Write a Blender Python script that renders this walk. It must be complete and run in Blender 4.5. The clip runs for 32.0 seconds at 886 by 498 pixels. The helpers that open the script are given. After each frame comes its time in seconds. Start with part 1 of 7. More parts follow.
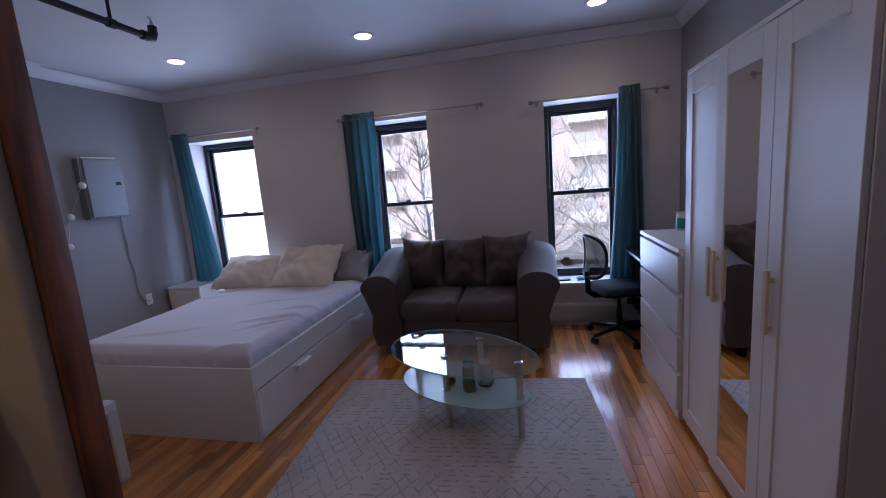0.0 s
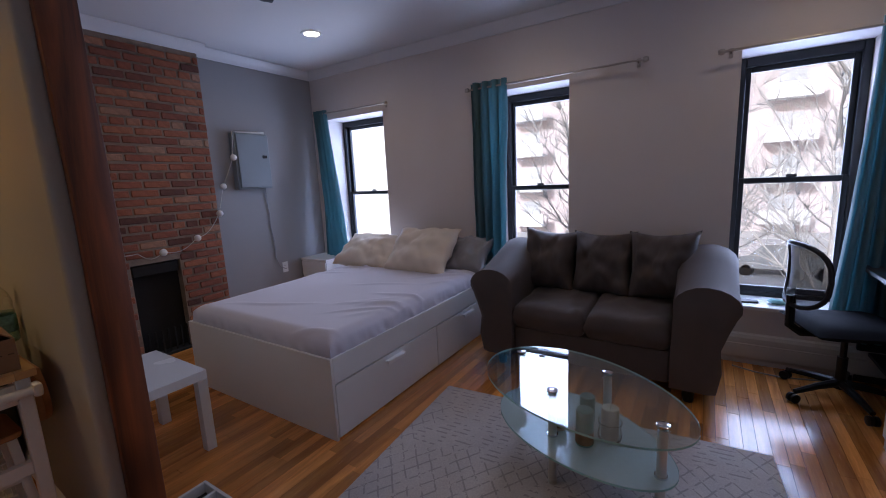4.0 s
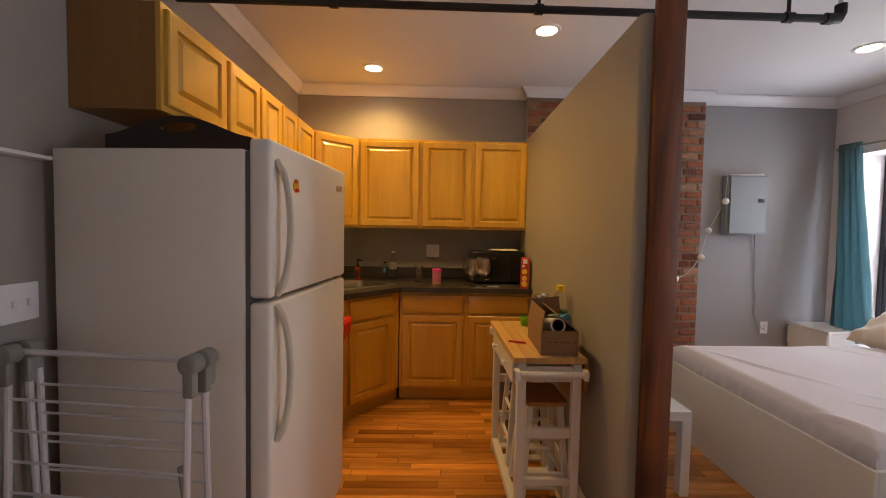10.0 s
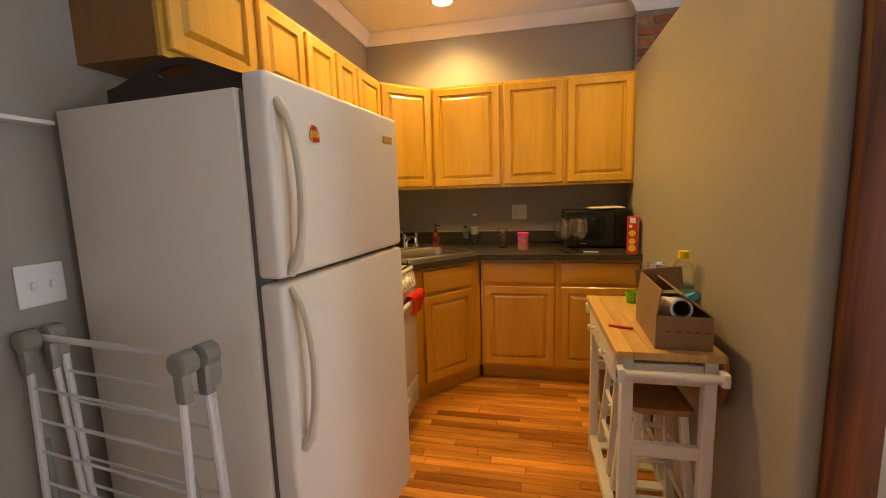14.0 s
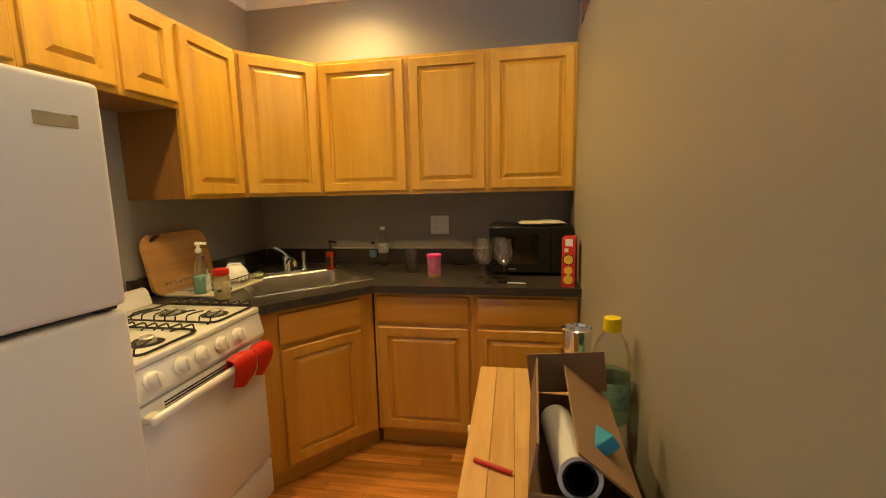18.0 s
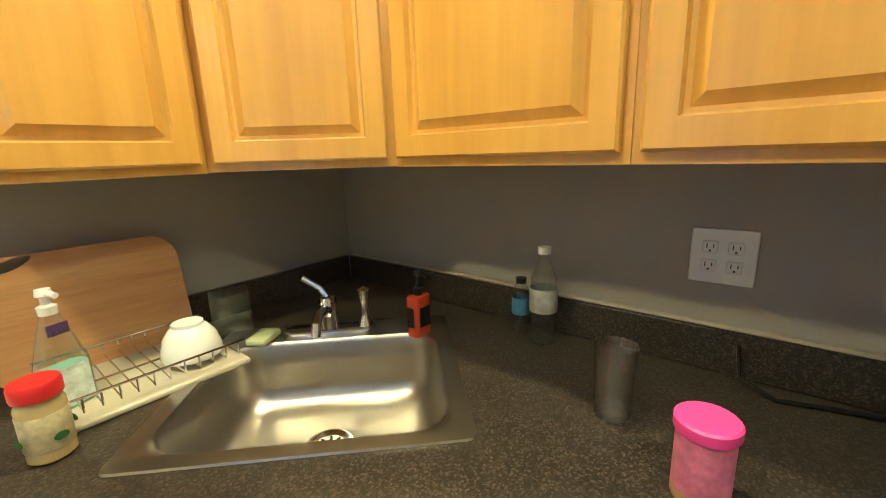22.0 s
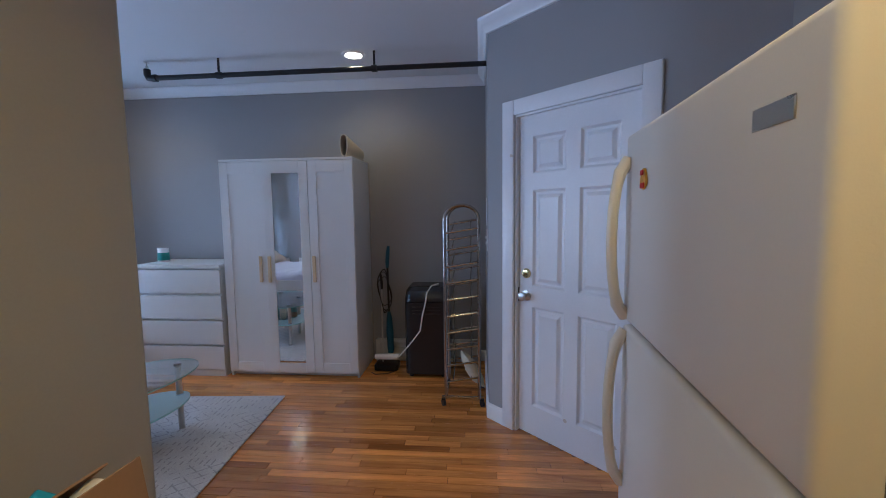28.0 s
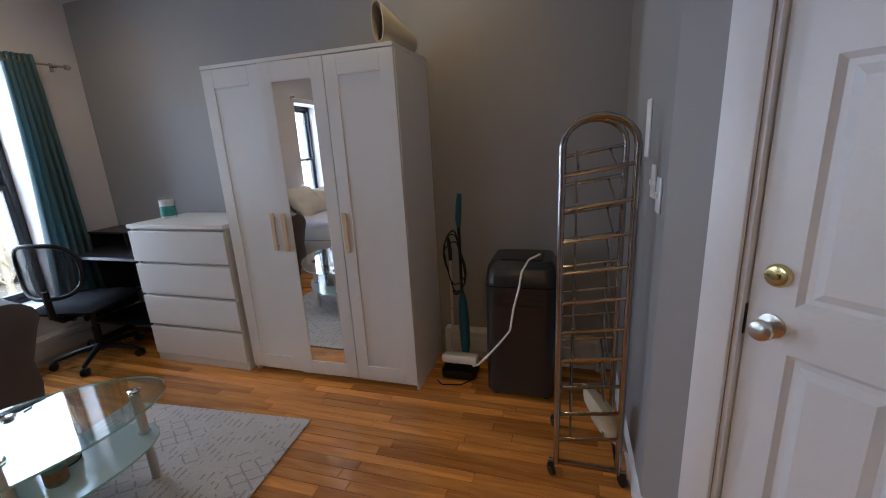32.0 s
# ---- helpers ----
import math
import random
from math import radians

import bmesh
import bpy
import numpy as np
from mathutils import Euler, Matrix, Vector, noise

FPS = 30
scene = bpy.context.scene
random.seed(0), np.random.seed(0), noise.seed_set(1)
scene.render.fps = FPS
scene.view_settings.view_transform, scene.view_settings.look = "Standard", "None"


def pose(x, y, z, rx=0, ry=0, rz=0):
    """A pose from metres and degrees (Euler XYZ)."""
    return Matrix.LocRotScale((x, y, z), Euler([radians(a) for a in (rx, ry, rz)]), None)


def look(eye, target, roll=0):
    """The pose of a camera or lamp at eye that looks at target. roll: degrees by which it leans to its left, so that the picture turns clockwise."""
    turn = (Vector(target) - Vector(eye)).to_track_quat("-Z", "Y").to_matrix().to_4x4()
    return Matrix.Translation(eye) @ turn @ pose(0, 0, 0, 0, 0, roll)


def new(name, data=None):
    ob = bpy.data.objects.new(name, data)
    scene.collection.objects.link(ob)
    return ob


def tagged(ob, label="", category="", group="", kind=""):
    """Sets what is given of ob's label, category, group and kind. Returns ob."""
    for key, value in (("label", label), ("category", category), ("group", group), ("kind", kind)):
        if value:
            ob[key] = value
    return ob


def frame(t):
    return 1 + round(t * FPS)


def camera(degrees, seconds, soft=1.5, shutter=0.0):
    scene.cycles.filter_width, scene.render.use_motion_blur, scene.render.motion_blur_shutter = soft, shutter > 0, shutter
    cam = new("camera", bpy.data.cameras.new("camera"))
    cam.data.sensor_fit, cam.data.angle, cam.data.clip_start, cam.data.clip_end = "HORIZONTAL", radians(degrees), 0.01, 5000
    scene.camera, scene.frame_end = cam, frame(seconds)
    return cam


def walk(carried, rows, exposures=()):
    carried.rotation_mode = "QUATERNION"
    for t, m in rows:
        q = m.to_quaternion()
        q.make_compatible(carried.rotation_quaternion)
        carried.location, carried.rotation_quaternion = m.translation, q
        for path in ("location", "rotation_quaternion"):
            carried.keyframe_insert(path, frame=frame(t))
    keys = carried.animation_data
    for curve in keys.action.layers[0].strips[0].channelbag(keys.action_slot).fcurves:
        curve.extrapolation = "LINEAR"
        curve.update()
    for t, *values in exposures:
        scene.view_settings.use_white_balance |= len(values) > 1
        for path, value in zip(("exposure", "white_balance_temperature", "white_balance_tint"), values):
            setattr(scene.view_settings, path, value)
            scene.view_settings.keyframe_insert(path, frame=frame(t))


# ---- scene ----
cam = camera(94.43, 32.0, soft=1.0)
PATH = [
    (0, (0.007, 0.061, 1.443), (-0.680, 3.096, 0.951), -4.5),
    (0.5, (-0.049, 0.138, 1.422), (-0.543, 2.059, 1.168), -1.6),
    (1, (-0.08, 0.227, 1.412), (-0.57, 2.144, 1.116), -2.3),
    (1.5, (-0.074, 0.325, 1.403), (-0.671, 2.206, 1.079), -3.1),
    (2, (0.005, 0.519, 1.389), (-0.757, 2.333, 1.032), -2.9),
    (2.5, (0.086, 0.649, 1.387), (-0.634, 2.482, 1.036), -4.0),
    (3, (0.053, 0.665, 1.387), (-0.624, 2.515, 1.045), -3.4),
    (3.5, (0.01, 0.642, 1.383), (-0.883, 2.399, 1.04), -2.8),
    (5.5, (-0.05, 0.629, 1.347), (-1.254, 2.196, 1.035), -2.7),
    (6, (-0.055, 0.624, 1.351), (-1.346, 2.117, 1.029), -3.4),
    (6.5, (-0.068, 0.596, 1.347), (-1.548, 1.898, 1.007), -3.1),
    (7, (-0.09, 0.541, 1.347), (-1.726, 1.651, 1.043), -1.7),
    (7.5, (-0.114, 0.47, 1.353), (-1.893, 1.342, 1.079), -0.7),
    (8, (-0.129, 0.404, 1.358), (-2.004, 1.045, 1.088), 0.3),
    (8.5, (-0.132, 0.394, 1.359), (-2.069, 0.824, 1.104), -0.7),
    (9, (-0.126, 0.347, 1.372), (-2.1, 0.612, 1.195), 0.4),
    (9.5, (-0.146, 0.33, 1.368), (-2.137, 0.465, 1.229), 1.2),
    (10, (-0.15, 0.304, 1.357), (-2.147, 0.353, 1.268), 1.1),
    (10.5, (-0.152, 0.299, 1.363), (-2.152, 0.316, 1.317), 0.9),
    (11, (-0.154, 0.294, 1.356), (-2.151, 0.272, 1.265), 0.6),
    (11.5, (-0.201, 0.275, 1.338), (-2.192, 0.242, 1.143), 1.0),
    (12, (-0.312, 0.21, 1.323), (-2.294, 0.202, 1.058), 0.7),
    (12.5, (-0.404, 0.161, 1.317), (-2.378, 0.215, 1.004), 0.1),
    (13, (-0.452, 0.157, 1.324), (-2.43, 0.108, 1.034), 0.2),
    (13.5, (-0.503, 0.263, 1.32), (-2.467, -0.007, 1.051), -1.8),
    (14, (-0.549, 0.401, 1.33), (-2.486, -0.022, 1.066), -1.8),
    (14.5, (-0.623, 0.489, 1.331), (-2.547, -0.008, 1.103), -2.8),
    (16.5, (-1.086, 0.874, 1.383), (-2.73, -0.223, 1.075), -1.7),
    (17, (-1.15, 0.917, 1.379), (-2.956, 0.115, 1.069), -1.7),
    (17.5, (-1.225, 0.906, 1.383), (-3.085, 0.233, 1.089), -1.4),
    (18, (-1.361, 0.768, 1.379), (-3.313, 0.432, 1.102), -1.3),
    (18.5, (-1.557, 0.597, 1.402), (-3.536, 0.681, 1.13), -0.9),
    (19, (-1.798, 0.536, 1.379), (-3.76, 0.722, 1.036), -3.0),
    (19.5, (-2.015, 0.541, 1.388), (-3.958, 0.884, 1.061), -2.1),
    (20, (-2.252, 0.528, 1.376), (-4.143, 1.12, 1.106), -2.6),
    (20.5, (-2.448, 0.505, 1.335), (-4.387, 0.914, 1.07), -2.8),
    (21, (-2.713, 0.538, 1.399), (-4.672, 0.301, 1.072), -1.7),
    (21.5, (-2.853, 0.463, 1.336), (-4.645, -0.385, 1.071), 0.1),
    (22, (-2.955, 0.378, 1.397), (-4.458, -0.861, 0.945), -1.9),
    (22.5, (-3.109, 0.325, 1.412), (-4.013, -1.391, 0.923), -3.1),
    (23, (-3.153, 0.33, 1.438), (-3.454, -1.577, 0.918), -0.8),
    (23.5, (-3.12, 0.31, 1.442), (-2.9, -1.622, 0.974), -3.1),
    (24, (-3.051, 0.207, 1.445), (-2.407, -1.634, 1.001), -3.2),
    (24.5, (-2.974, 0.158, 1.442), (-1.961, -1.495, 0.947), -3.9),
    (25, (-2.959, 0.165, 1.422), (-1.638, -1.158, 0.711), -2.6),
    (25.5, (-3.001, 0.18, 1.388), (-1.614, -0.946, 0.489), -2.4),
    (26, (-2.974, 0.22, 1.396), (-1.344, -0.574, 0.554), -4.6),
    (26.5, (-2.93, 0.264, 1.438), (-1.082, -0.256, 0.875), -4.2),
    (28.5, (-2.390, 0.186, 1.428), (-0.414, 0.442, 1.244), 0.1),
    (29, (-2.187, 0.219, 1.412), (-0.217, 0.468, 1.172), 0.6),
    (29.5, (-2.03, 0.238, 1.468), (-0.075, 0.471, 1.125), -1.0),
    (30, (-1.848, 0.278, 1.474), (0.069, 0.711, 1.102), -1.4),
    (30.5, (-1.662, 0.275, 1.464), (0.226, 0.818, 1.087), 0.2),
    (31, (-1.5, 0.286, 1.441), (0.392, 0.737, 0.977), -0.2),
    (31.5, (-1.329, 0.366, 1.435), (0.572, 0.806, 0.997), -2.7),
    (32, (-1.2, 0.424, 1.418), (0.646, 1.005, 0.917), -3.1),
]
EXPOSURES = [(0.0, 0.15, 5500, 19), (1.0, 0.15, 5500, 19), (2.0, 0.34, 5600, 20), (3.0, 0.28, 5700, 19), (6.0, 0.3, 6100, 17), (8.0, 0.75, 6700, 16), (9.0, 0.85, 7400, 15), (10.0, 1.15, 8200, 13), (12.0, 1.5, 8500, 12), (13.0, 1.72, 8700, 10), (14.0, 1.72, 8500, 7), (17.0, 1.5, 7350, 2), (19.0, 1.85, 6600, -2),
             (21.0, 2.45, 5250, -12), (22.0, 2.45, 4750, -11), (23.0, 2.25, 4750, -1), (24.0, 1.65, 4700, 8), (25.0, 1.1, 4600, 6), (26.0, 1.05, 4650, 8), (29.0, 0.9, 5500, 2), (31.0, 0.9, 6300, 5), (32.0, 0.95, 6500, 3)]
walk(cam, [(t, look(eye, target, roll)) for t, eye, target, roll in PATH], EXPOSURES)

# ---------------------------------------------------------------- plan, in metres
XW, XE = -3.97, 1.28            # west wall (kitchen back wall), east wall
YK, YN, YS = -0.95, 4.08, 0.14  # kitchen wall, window wall, short wall beside the door
ZC = 2.66                       # ceiling
PY0, PY1, PX, PZ = 1.10, 1.20, -1.635, 2.15   # kitchen partition
DOOR = Matrix.Translation((0.02, -0.03, 0)) @ pose(0, 0, 0, 0, 0, 45)  # door wall: +x runs along it to the east, +y into the room
WINDOWS = [(-3.78, -2.90), (-1.64, -0.97), (0.14, 0.82)]
WZ0, WZ1, WY = 0.41, 2.11, 4.39

# ---------------------------------------------------------------- light
world = bpy.data.worlds.new("world")
scene.world = world
world.use_nodes = True
wn = world.node_tree
sky = wn.nodes.new("ShaderNodeTexSky")
sky.sky_type, sky.sun_disc = "NISHITA", False
sky.sun_elevation, sky.sun_rotation = radians(28), radians(200)
sky.air_density, sky.dust_density = 1.0, 3.0
wn.links.new(sky.outputs["Color"], wn.nodes["Background"].inputs["Color"])
wn.nodes["Background"].inputs["Strength"].default_value = 0.15
sun = new("sun", bpy.data.lights.new("sun", "SUN"))
sun.data.energy, sun.data.angle, sun.data.color = 5.0, radians(8), (1.0, 0.96, 0.9)
sun.matrix_world = look((0, 0, 18), (12, 30, 0))

for wx0, wx1 in WINDOWS:
    al = new("window_daylight", bpy.data.lights.new("window_daylight", "AREA"))
    al.data.shape, al.data.size, al.data.size_y = "RECTANGLE", wx1 - wx0 - 0.06, WZ1 - WZ0 - 0.1
    al.data.energy, al.data.color = 31.0 * (wx1 - wx0), (0.58, 0.71, 1.0)
    al.matrix_world = look(((wx0 + wx1) / 2, WY + 0.12, (WZ0 + WZ1) / 2), ((wx0 + wx1) / 2, WY - 2, (WZ0 + WZ1) / 2 - 0.1))

CANS = [(-2.93, 3.25), (-1.26, 3.37), (0.52, 3.45), (0.66, 1.17), (-3.53, -0.20), (-2.83, 1.01), (-2.41, -0.19)]
for i, (cx, cy) in enumerate(CANS):
    sp = new("recessed_lamp", bpy.data.lights.new("recessed_lamp", "SPOT"))
    sp.data.energy, sp.data.color = (3.0, 3.0, 3.0, 3.4, 21.0, 10.0, 18.0)[i], (1.0, 0.665, 0.25)
    sp.data.spot_size, sp.data.spot_blend, sp.data.shadow_soft_size = radians(150), 0.7, 0.05
    sp.matrix_world = look((cx, cy, ZC - 0.035), (cx, cy, 0))

# ---------------------------------------------------------------- materials
def node_mat(name):
    m = bpy.data.materials.new(name)
    m.use_nodes = True
    nt = m.node_tree
    return m, nt, nt.nodes["Principled BSDF"]


def link(nt, a, b):
    nt.links.new(a, b)


def coords(nt, scale=(1, 1, 1), rot=(0, 0, 0), kind="Object"):
    tc = nt.nodes.new("ShaderNodeTexCoord")
    mp = nt.nodes.new("ShaderNodeMapping")
    mp.inputs["Scale"].default_value = scale
    mp.inputs["Rotation"].default_value = [radians(a) for a in rot]
    link(nt, tc.outputs[kind], mp.inputs["Vector"])
    return mp.outputs["Vector"]


def noise_tex(nt, vec, scale, detail=4.0, rough=0.6, distort=0.0):
    n = nt.nodes.new("ShaderNodeTexNoise")
    n.inputs["Scale"].default_value = scale
    n.inputs["Detail"].default_value = detail
    n.inputs["Roughness"].default_value = rough
    n.inputs["Distortion"].default_value = distort
    link(nt, vec, n.inputs["Vector"])
    return n.outputs["Fac"]


def ramp(nt, fac, stops):
    r = nt.nodes.new("ShaderNodeValToRGB")
    while len(r.color_ramp.elements) < len(stops):
        r.color_ramp.elements.new(0.5)
    for e, (p, c) in zip(r.color_ramp.elements, stops):
        e.position, e.color = p, (*c, 1)
    link(nt, fac, r.inputs["Fac"])
    return r.outputs["Color"]


def mixed(nt, fac, a, b, mode="MIX"):
    m = nt.nodes.new("ShaderNodeMix")
    m.data_type, m.blend_type = "RGBA", mode
    for sock, v in ((m.inputs[0], fac), (m.inputs[6], a), (m.inputs[7], b)):
        if isinstance(v, (int, float)):
            sock.default_value = v
        elif isinstance(v, tuple):
            sock.default_value = (*v, 1)
        else:
            link(nt, v, sock)
    return m.outputs[2]


def bump(nt, bs, height, strength, dist=0.002):
    b = nt.nodes.new("ShaderNodeBump")
    b.inputs["Strength"].default_value, b.inputs["Distance"].default_value = strength, dist
    link(nt, height, b.inputs["Height"])
    link(nt, b.outputs["Normal"], bs.inputs["Normal"])


def maths(nt, op, a, b=0.0):
    m = nt.nodes.new("ShaderNodeMath")
    m.operation = op
    for sock, v in ((m.inputs[0], a), (m.inputs[1], b)):
        if isinstance(v, (int, float)):
            sock.default_value = v
        else:
            link(nt, v, sock)
    return m.outputs[0]


def shade(c, f):
    return tuple(min(1.0, v * f) for v in c)


def plain(name, color, rough=0.5, metal=0.0, vary=0.08, scale=3.0, fine=60.0, relief=0.08, spec=0.5, coat=0.0, rvary=0.08, sheen=0.0):
    """A surface of one colour with broad and fine variation, uneven gloss and slight relief."""
    m, nt, bs = node_mat(name)
    v = coords(nt)
    big, small = noise_tex(nt, v, scale, 3), noise_tex(nt, v, fine, 4)
    c = ramp(nt, big, [(0.25, shade(color, 1 - vary)), (0.75, shade(color, 1 + vary))])
    c = mixed(nt, 0.35, c, ramp(nt, small, [(0.3, shade(color, 1 - vary)), (0.7, shade(color, 1 + vary))]))
    link(nt, c, bs.inputs["Base Color"])
    r = maths(nt, "ADD", maths(nt, "MULTIPLY", big, 2 * rvary), rough - rvary)
    link(nt, r, bs.inputs["Roughness"])
    bs.inputs["Metallic"].default_value = metal
    bs.inputs["Specular IOR Level"].default_value = spec
    bs.inputs["Coat Weight"].default_value = coat
    bs.inputs["Sheen Weight"].default_value = sheen
    if relief:
        bump(nt, bs, small, relief)
    return m


def wood(name, dark, light, axis="z", rough=0.4, scale=1.0, coat=0.0, random_tint=0.0, strip=0.0, contrast=1.0, fine_mix=0.35, knots=False):
    """Wood with its grain along one axis of the object."""
    m, nt, bs = node_mat(name)
    s = {"x": (1.2, 16, 16), "y": (16, 1.2, 16), "z": (16, 16, 1.2)}[axis]
    v = coords(nt, tuple(k * scale for k in s))
    vec = v
    if random_tint:
        info = nt.nodes.new("ShaderNodeObjectInfo")
        add = nt.nodes.new("ShaderNodeVectorMath")
        add.operation = "ADD"
        mul = maths(nt, "MULTIPLY", info.outputs["Random"], 37.0)
        link(nt, v, add.inputs[0])
        link(nt, mul, add.inputs[1])
        vec = add.outputs[0]
    grain = noise_tex(nt, vec, 1.6, 6, 0.62, 0.6)
    fine = noise_tex(nt, vec, 9.0, 4, 0.7)
    c = ramp(nt, grain, [(0.5 - 0.22 * contrast, dark), (0.5, tuple((a + b) / 2 for a, b in zip(dark, light))), (0.5 + 0.22 * contrast, light)])
    c = mixed(nt, fine_mix, c, mixed(nt, 1.0, c, ramp(nt, fine, [(0.3, (0.6, 0.6, 0.6)), (0.7, (1.15, 1.15, 1.15))]), "MULTIPLY"))
    if knots:
        vor = nt.nodes.new("ShaderNodeTexVoronoi")
        vor.inputs["Scale"].default_value = 1.0
        link(nt, coords(nt, (5.0, 5.0, 2.6)), vor.inputs["Vector"])
        c = mixed(nt, 1.0, c, ramp(nt, vor.outputs["Distance"], [(0.08, (0.05, 0.04, 0.04)), (0.3, (0.5, 0.45, 0.45)), (0.5, (1.0, 1.0, 1.0))]), "MULTIPLY")
    if random_tint:
        k = ramp(nt, info.outputs["Random"], [(0.0, (1 - random_tint, 1 - random_tint * 1.15, 1 - random_tint * 1.25)), (0.3, (1 - 0.3 * random_tint,) * 3), (0.7, (1.05, 1.05, 1.05)), (1.0, (1 + random_tint, 1 + random_tint, 1 + random_tint))])
        c = mixed(nt, 1.0, c, k, "MULTIPLY")
    if strip:
        geo = nt.nodes.new("ShaderNodeNewGeometry")
        k = ramp(nt, geo.outputs["Random Per Island"], [(0.0, (1 - strip, 1 - strip, 1 - strip * 1.2)), (1.0, (1 + strip, 1 + strip, 1 + strip))])
        c = mixed(nt, 1.0, c, k, "MULTIPLY")
    link(nt, c, bs.inputs["Base Color"])
    link(nt, maths(nt, "ADD", maths(nt, "MULTIPLY", fine, 0.2), rough - 0.1), bs.inputs["Roughness"])
    bs.inputs["Coat Weight"].default_value, bs.inputs["Coat Roughness"].default_value = coat, 0.12
    bump(nt, bs, fine, 0.06)
    return m


def maple(name, dark, light, axis="z", tint=0.05):
    """Smooth varnished maple: soft broad figure, hardly any pores, a clear glossy coat."""
    m, nt, bs = node_mat(name)
    info = nt.nodes.new("ShaderNodeObjectInfo")
    off = maths(nt, "MULTIPLY", info.outputs["Random"], 37.0)

    def layer(across, along, detail):
        k = {"x": (along, across, across), "z": (across, across, along)}[axis]
        add = nt.nodes.new("ShaderNodeVectorMath")
        add.operation = "ADD"
        link(nt, coords(nt, k), add.inputs[0])
        link(nt, off, add.inputs[1])
        return noise_tex(nt, add.outputs[0], 1.0, detail)
    broad, streak = layer(11.0, 1.1, 2), layer(70.0, 2.5, 2)
    mid = tuple((a + b) / 2 for a, b in zip(dark, light))
    c = ramp(nt, broad, [(0.25, dark), (0.5, mid), (0.75, light)])
    c = mixed(nt, 1.0, c, ramp(nt, streak, [(0.3, (0.95, 0.94, 0.93)), (0.7, (1.03, 1.03, 1.03))]), "MULTIPLY")
    c = mixed(nt, 1.0, c, ramp(nt, info.outputs["Random"], [(0.0, (1 - tint, 1 - 1.2 * tint, 1 - 1.4 * tint)), (1.0, (1 + tint, 1 + tint, 1 + tint))]), "MULTIPLY")
    link(nt, c, bs.inputs["Base Color"])
    bs.inputs["Roughness"].default_value = 0.34
    bs.inputs["Coat Weight"].default_value, bs.inputs["Coat Roughness"].default_value = 0.7, 0.14
    bump(nt, bs, broad, 0.05)
    return m


def glassy(name, tint=(1, 1, 1), rough=0.0, ior=1.45):
    m, nt, bs = node_mat(name)
    bs.inputs["Base Color"].default_value = (*tint, 1)
    bs.inputs["Transmission Weight"].default_value = 1.0
    bs.inputs["Roughness"].default_value = rough
    bs.inputs["IOR"].default_value = ior
    return m


def pane_mat(name, tint=(1, 1, 1), reflect=1.0):
    """Thin clear glass: light goes straight through, gloss grows at grazing angles."""
    m, nt, bs = node_mat(name)
    out = nt.nodes["Material Output"]
    tr, gl, mix, fr = (nt.nodes.new("ShaderNode" + k) for k in ("BsdfTransparent", "BsdfGlossy", "MixShader", "LayerWeight"))
    tr.inputs["Color"].default_value = (*tint, 1)
    gl.inputs["Roughness"].default_value = 0.02
    edge = maths(nt, "POWER", fr.outputs["Facing"], 3.0)
    link(nt, maths(nt, "MULTIPLY", maths(nt, "ADD", maths(nt, "MULTIPLY", edge, 0.8), 0.06), reflect), mix.inputs[0])
    link(nt, tr.outputs[0], mix.inputs[1])
    link(nt, gl.outputs[0], mix.inputs[2])
    link(nt, mix.outputs[0], out.inputs["Surface"])
    return m


def glow(name, color, strength):
    m, nt, bs = node_mat(name)
    bs.inputs["Base Color"].default_value = (*color, 1)
    bs.inputs["Emission Color"].default_value = (*color, 1)
    bs.inputs["Emission Strength"].default_value = strength
    return m


# ---------------------------------------------------------------- mesh helpers
def quad(bm, pts):
    return bm.faces.new([bm.verts.new(p) for p in pts])


def box(bm, x0, x1, y0, y1, z0, z1, bevel=0.0, seg=1, m=None):
    """A box, with its edges rounded by bevel."""
    vs = [bm.verts.new((x, y, z)) for z in (z0, z1) for y in (y0, y1) for x in (x0, x1)]
    fs = [bm.faces.new([vs[i] for i in f]) for f in ((0, 2, 3, 1), (4, 5, 7, 6), (0, 1, 5, 4), (2, 6, 7, 3), (0, 4, 6, 2), (1, 3, 7, 5))]
    if bevel:
        es = list({e for f in fs for e in f.edges})
        r = bmesh.ops.bevel(bm, geom=es, offset=bevel, segments=seg, profile=0.5, affect="EDGES")
        vs = list({v for v in vs if v.is_valid} | set(r["verts"]))
    if m is not None:
        bmesh.ops.transform(bm, matrix=m, verts=vs)
    return vs


def prism(bm, pts, z0, z1, bevel=0.0, seg=1, m=None):
    """An outline in x and y, drawn up from z0 to z1."""
    lo, hi = [bm.verts.new((x, y, z0)) for x, y in pts], [bm.verts.new((x, y, z1)) for x, y in pts]
    n = len(pts)
    fs = [bm.faces.new(lo[::-1]), bm.faces.new(hi)] + [bm.faces.new((lo[i], lo[(i + 1) % n], hi[(i + 1) % n], hi[i])) for i in range(n)]
    vs = lo + hi
    if bevel:
        es = list({e for f in fs[:2] for e in f.edges})
        r = bmesh.ops.bevel(bm, geom=es, offset=bevel, segments=seg, profile=0.5, affect="EDGES")
        vs = list({v for v in vs if v.is_valid} | set(r["verts"]))
    if m is not None:
        bmesh.ops.transform(bm, matrix=m, verts=vs)
    return vs


def ring_at(bm, c, u, v, ru, rv, seg):
    return [bm.verts.new(c + u * (ru * math.cos(2 * math.pi * i / seg)) + v * (rv * math.sin(2 * math.pi * i / seg))) for i in range(seg)]


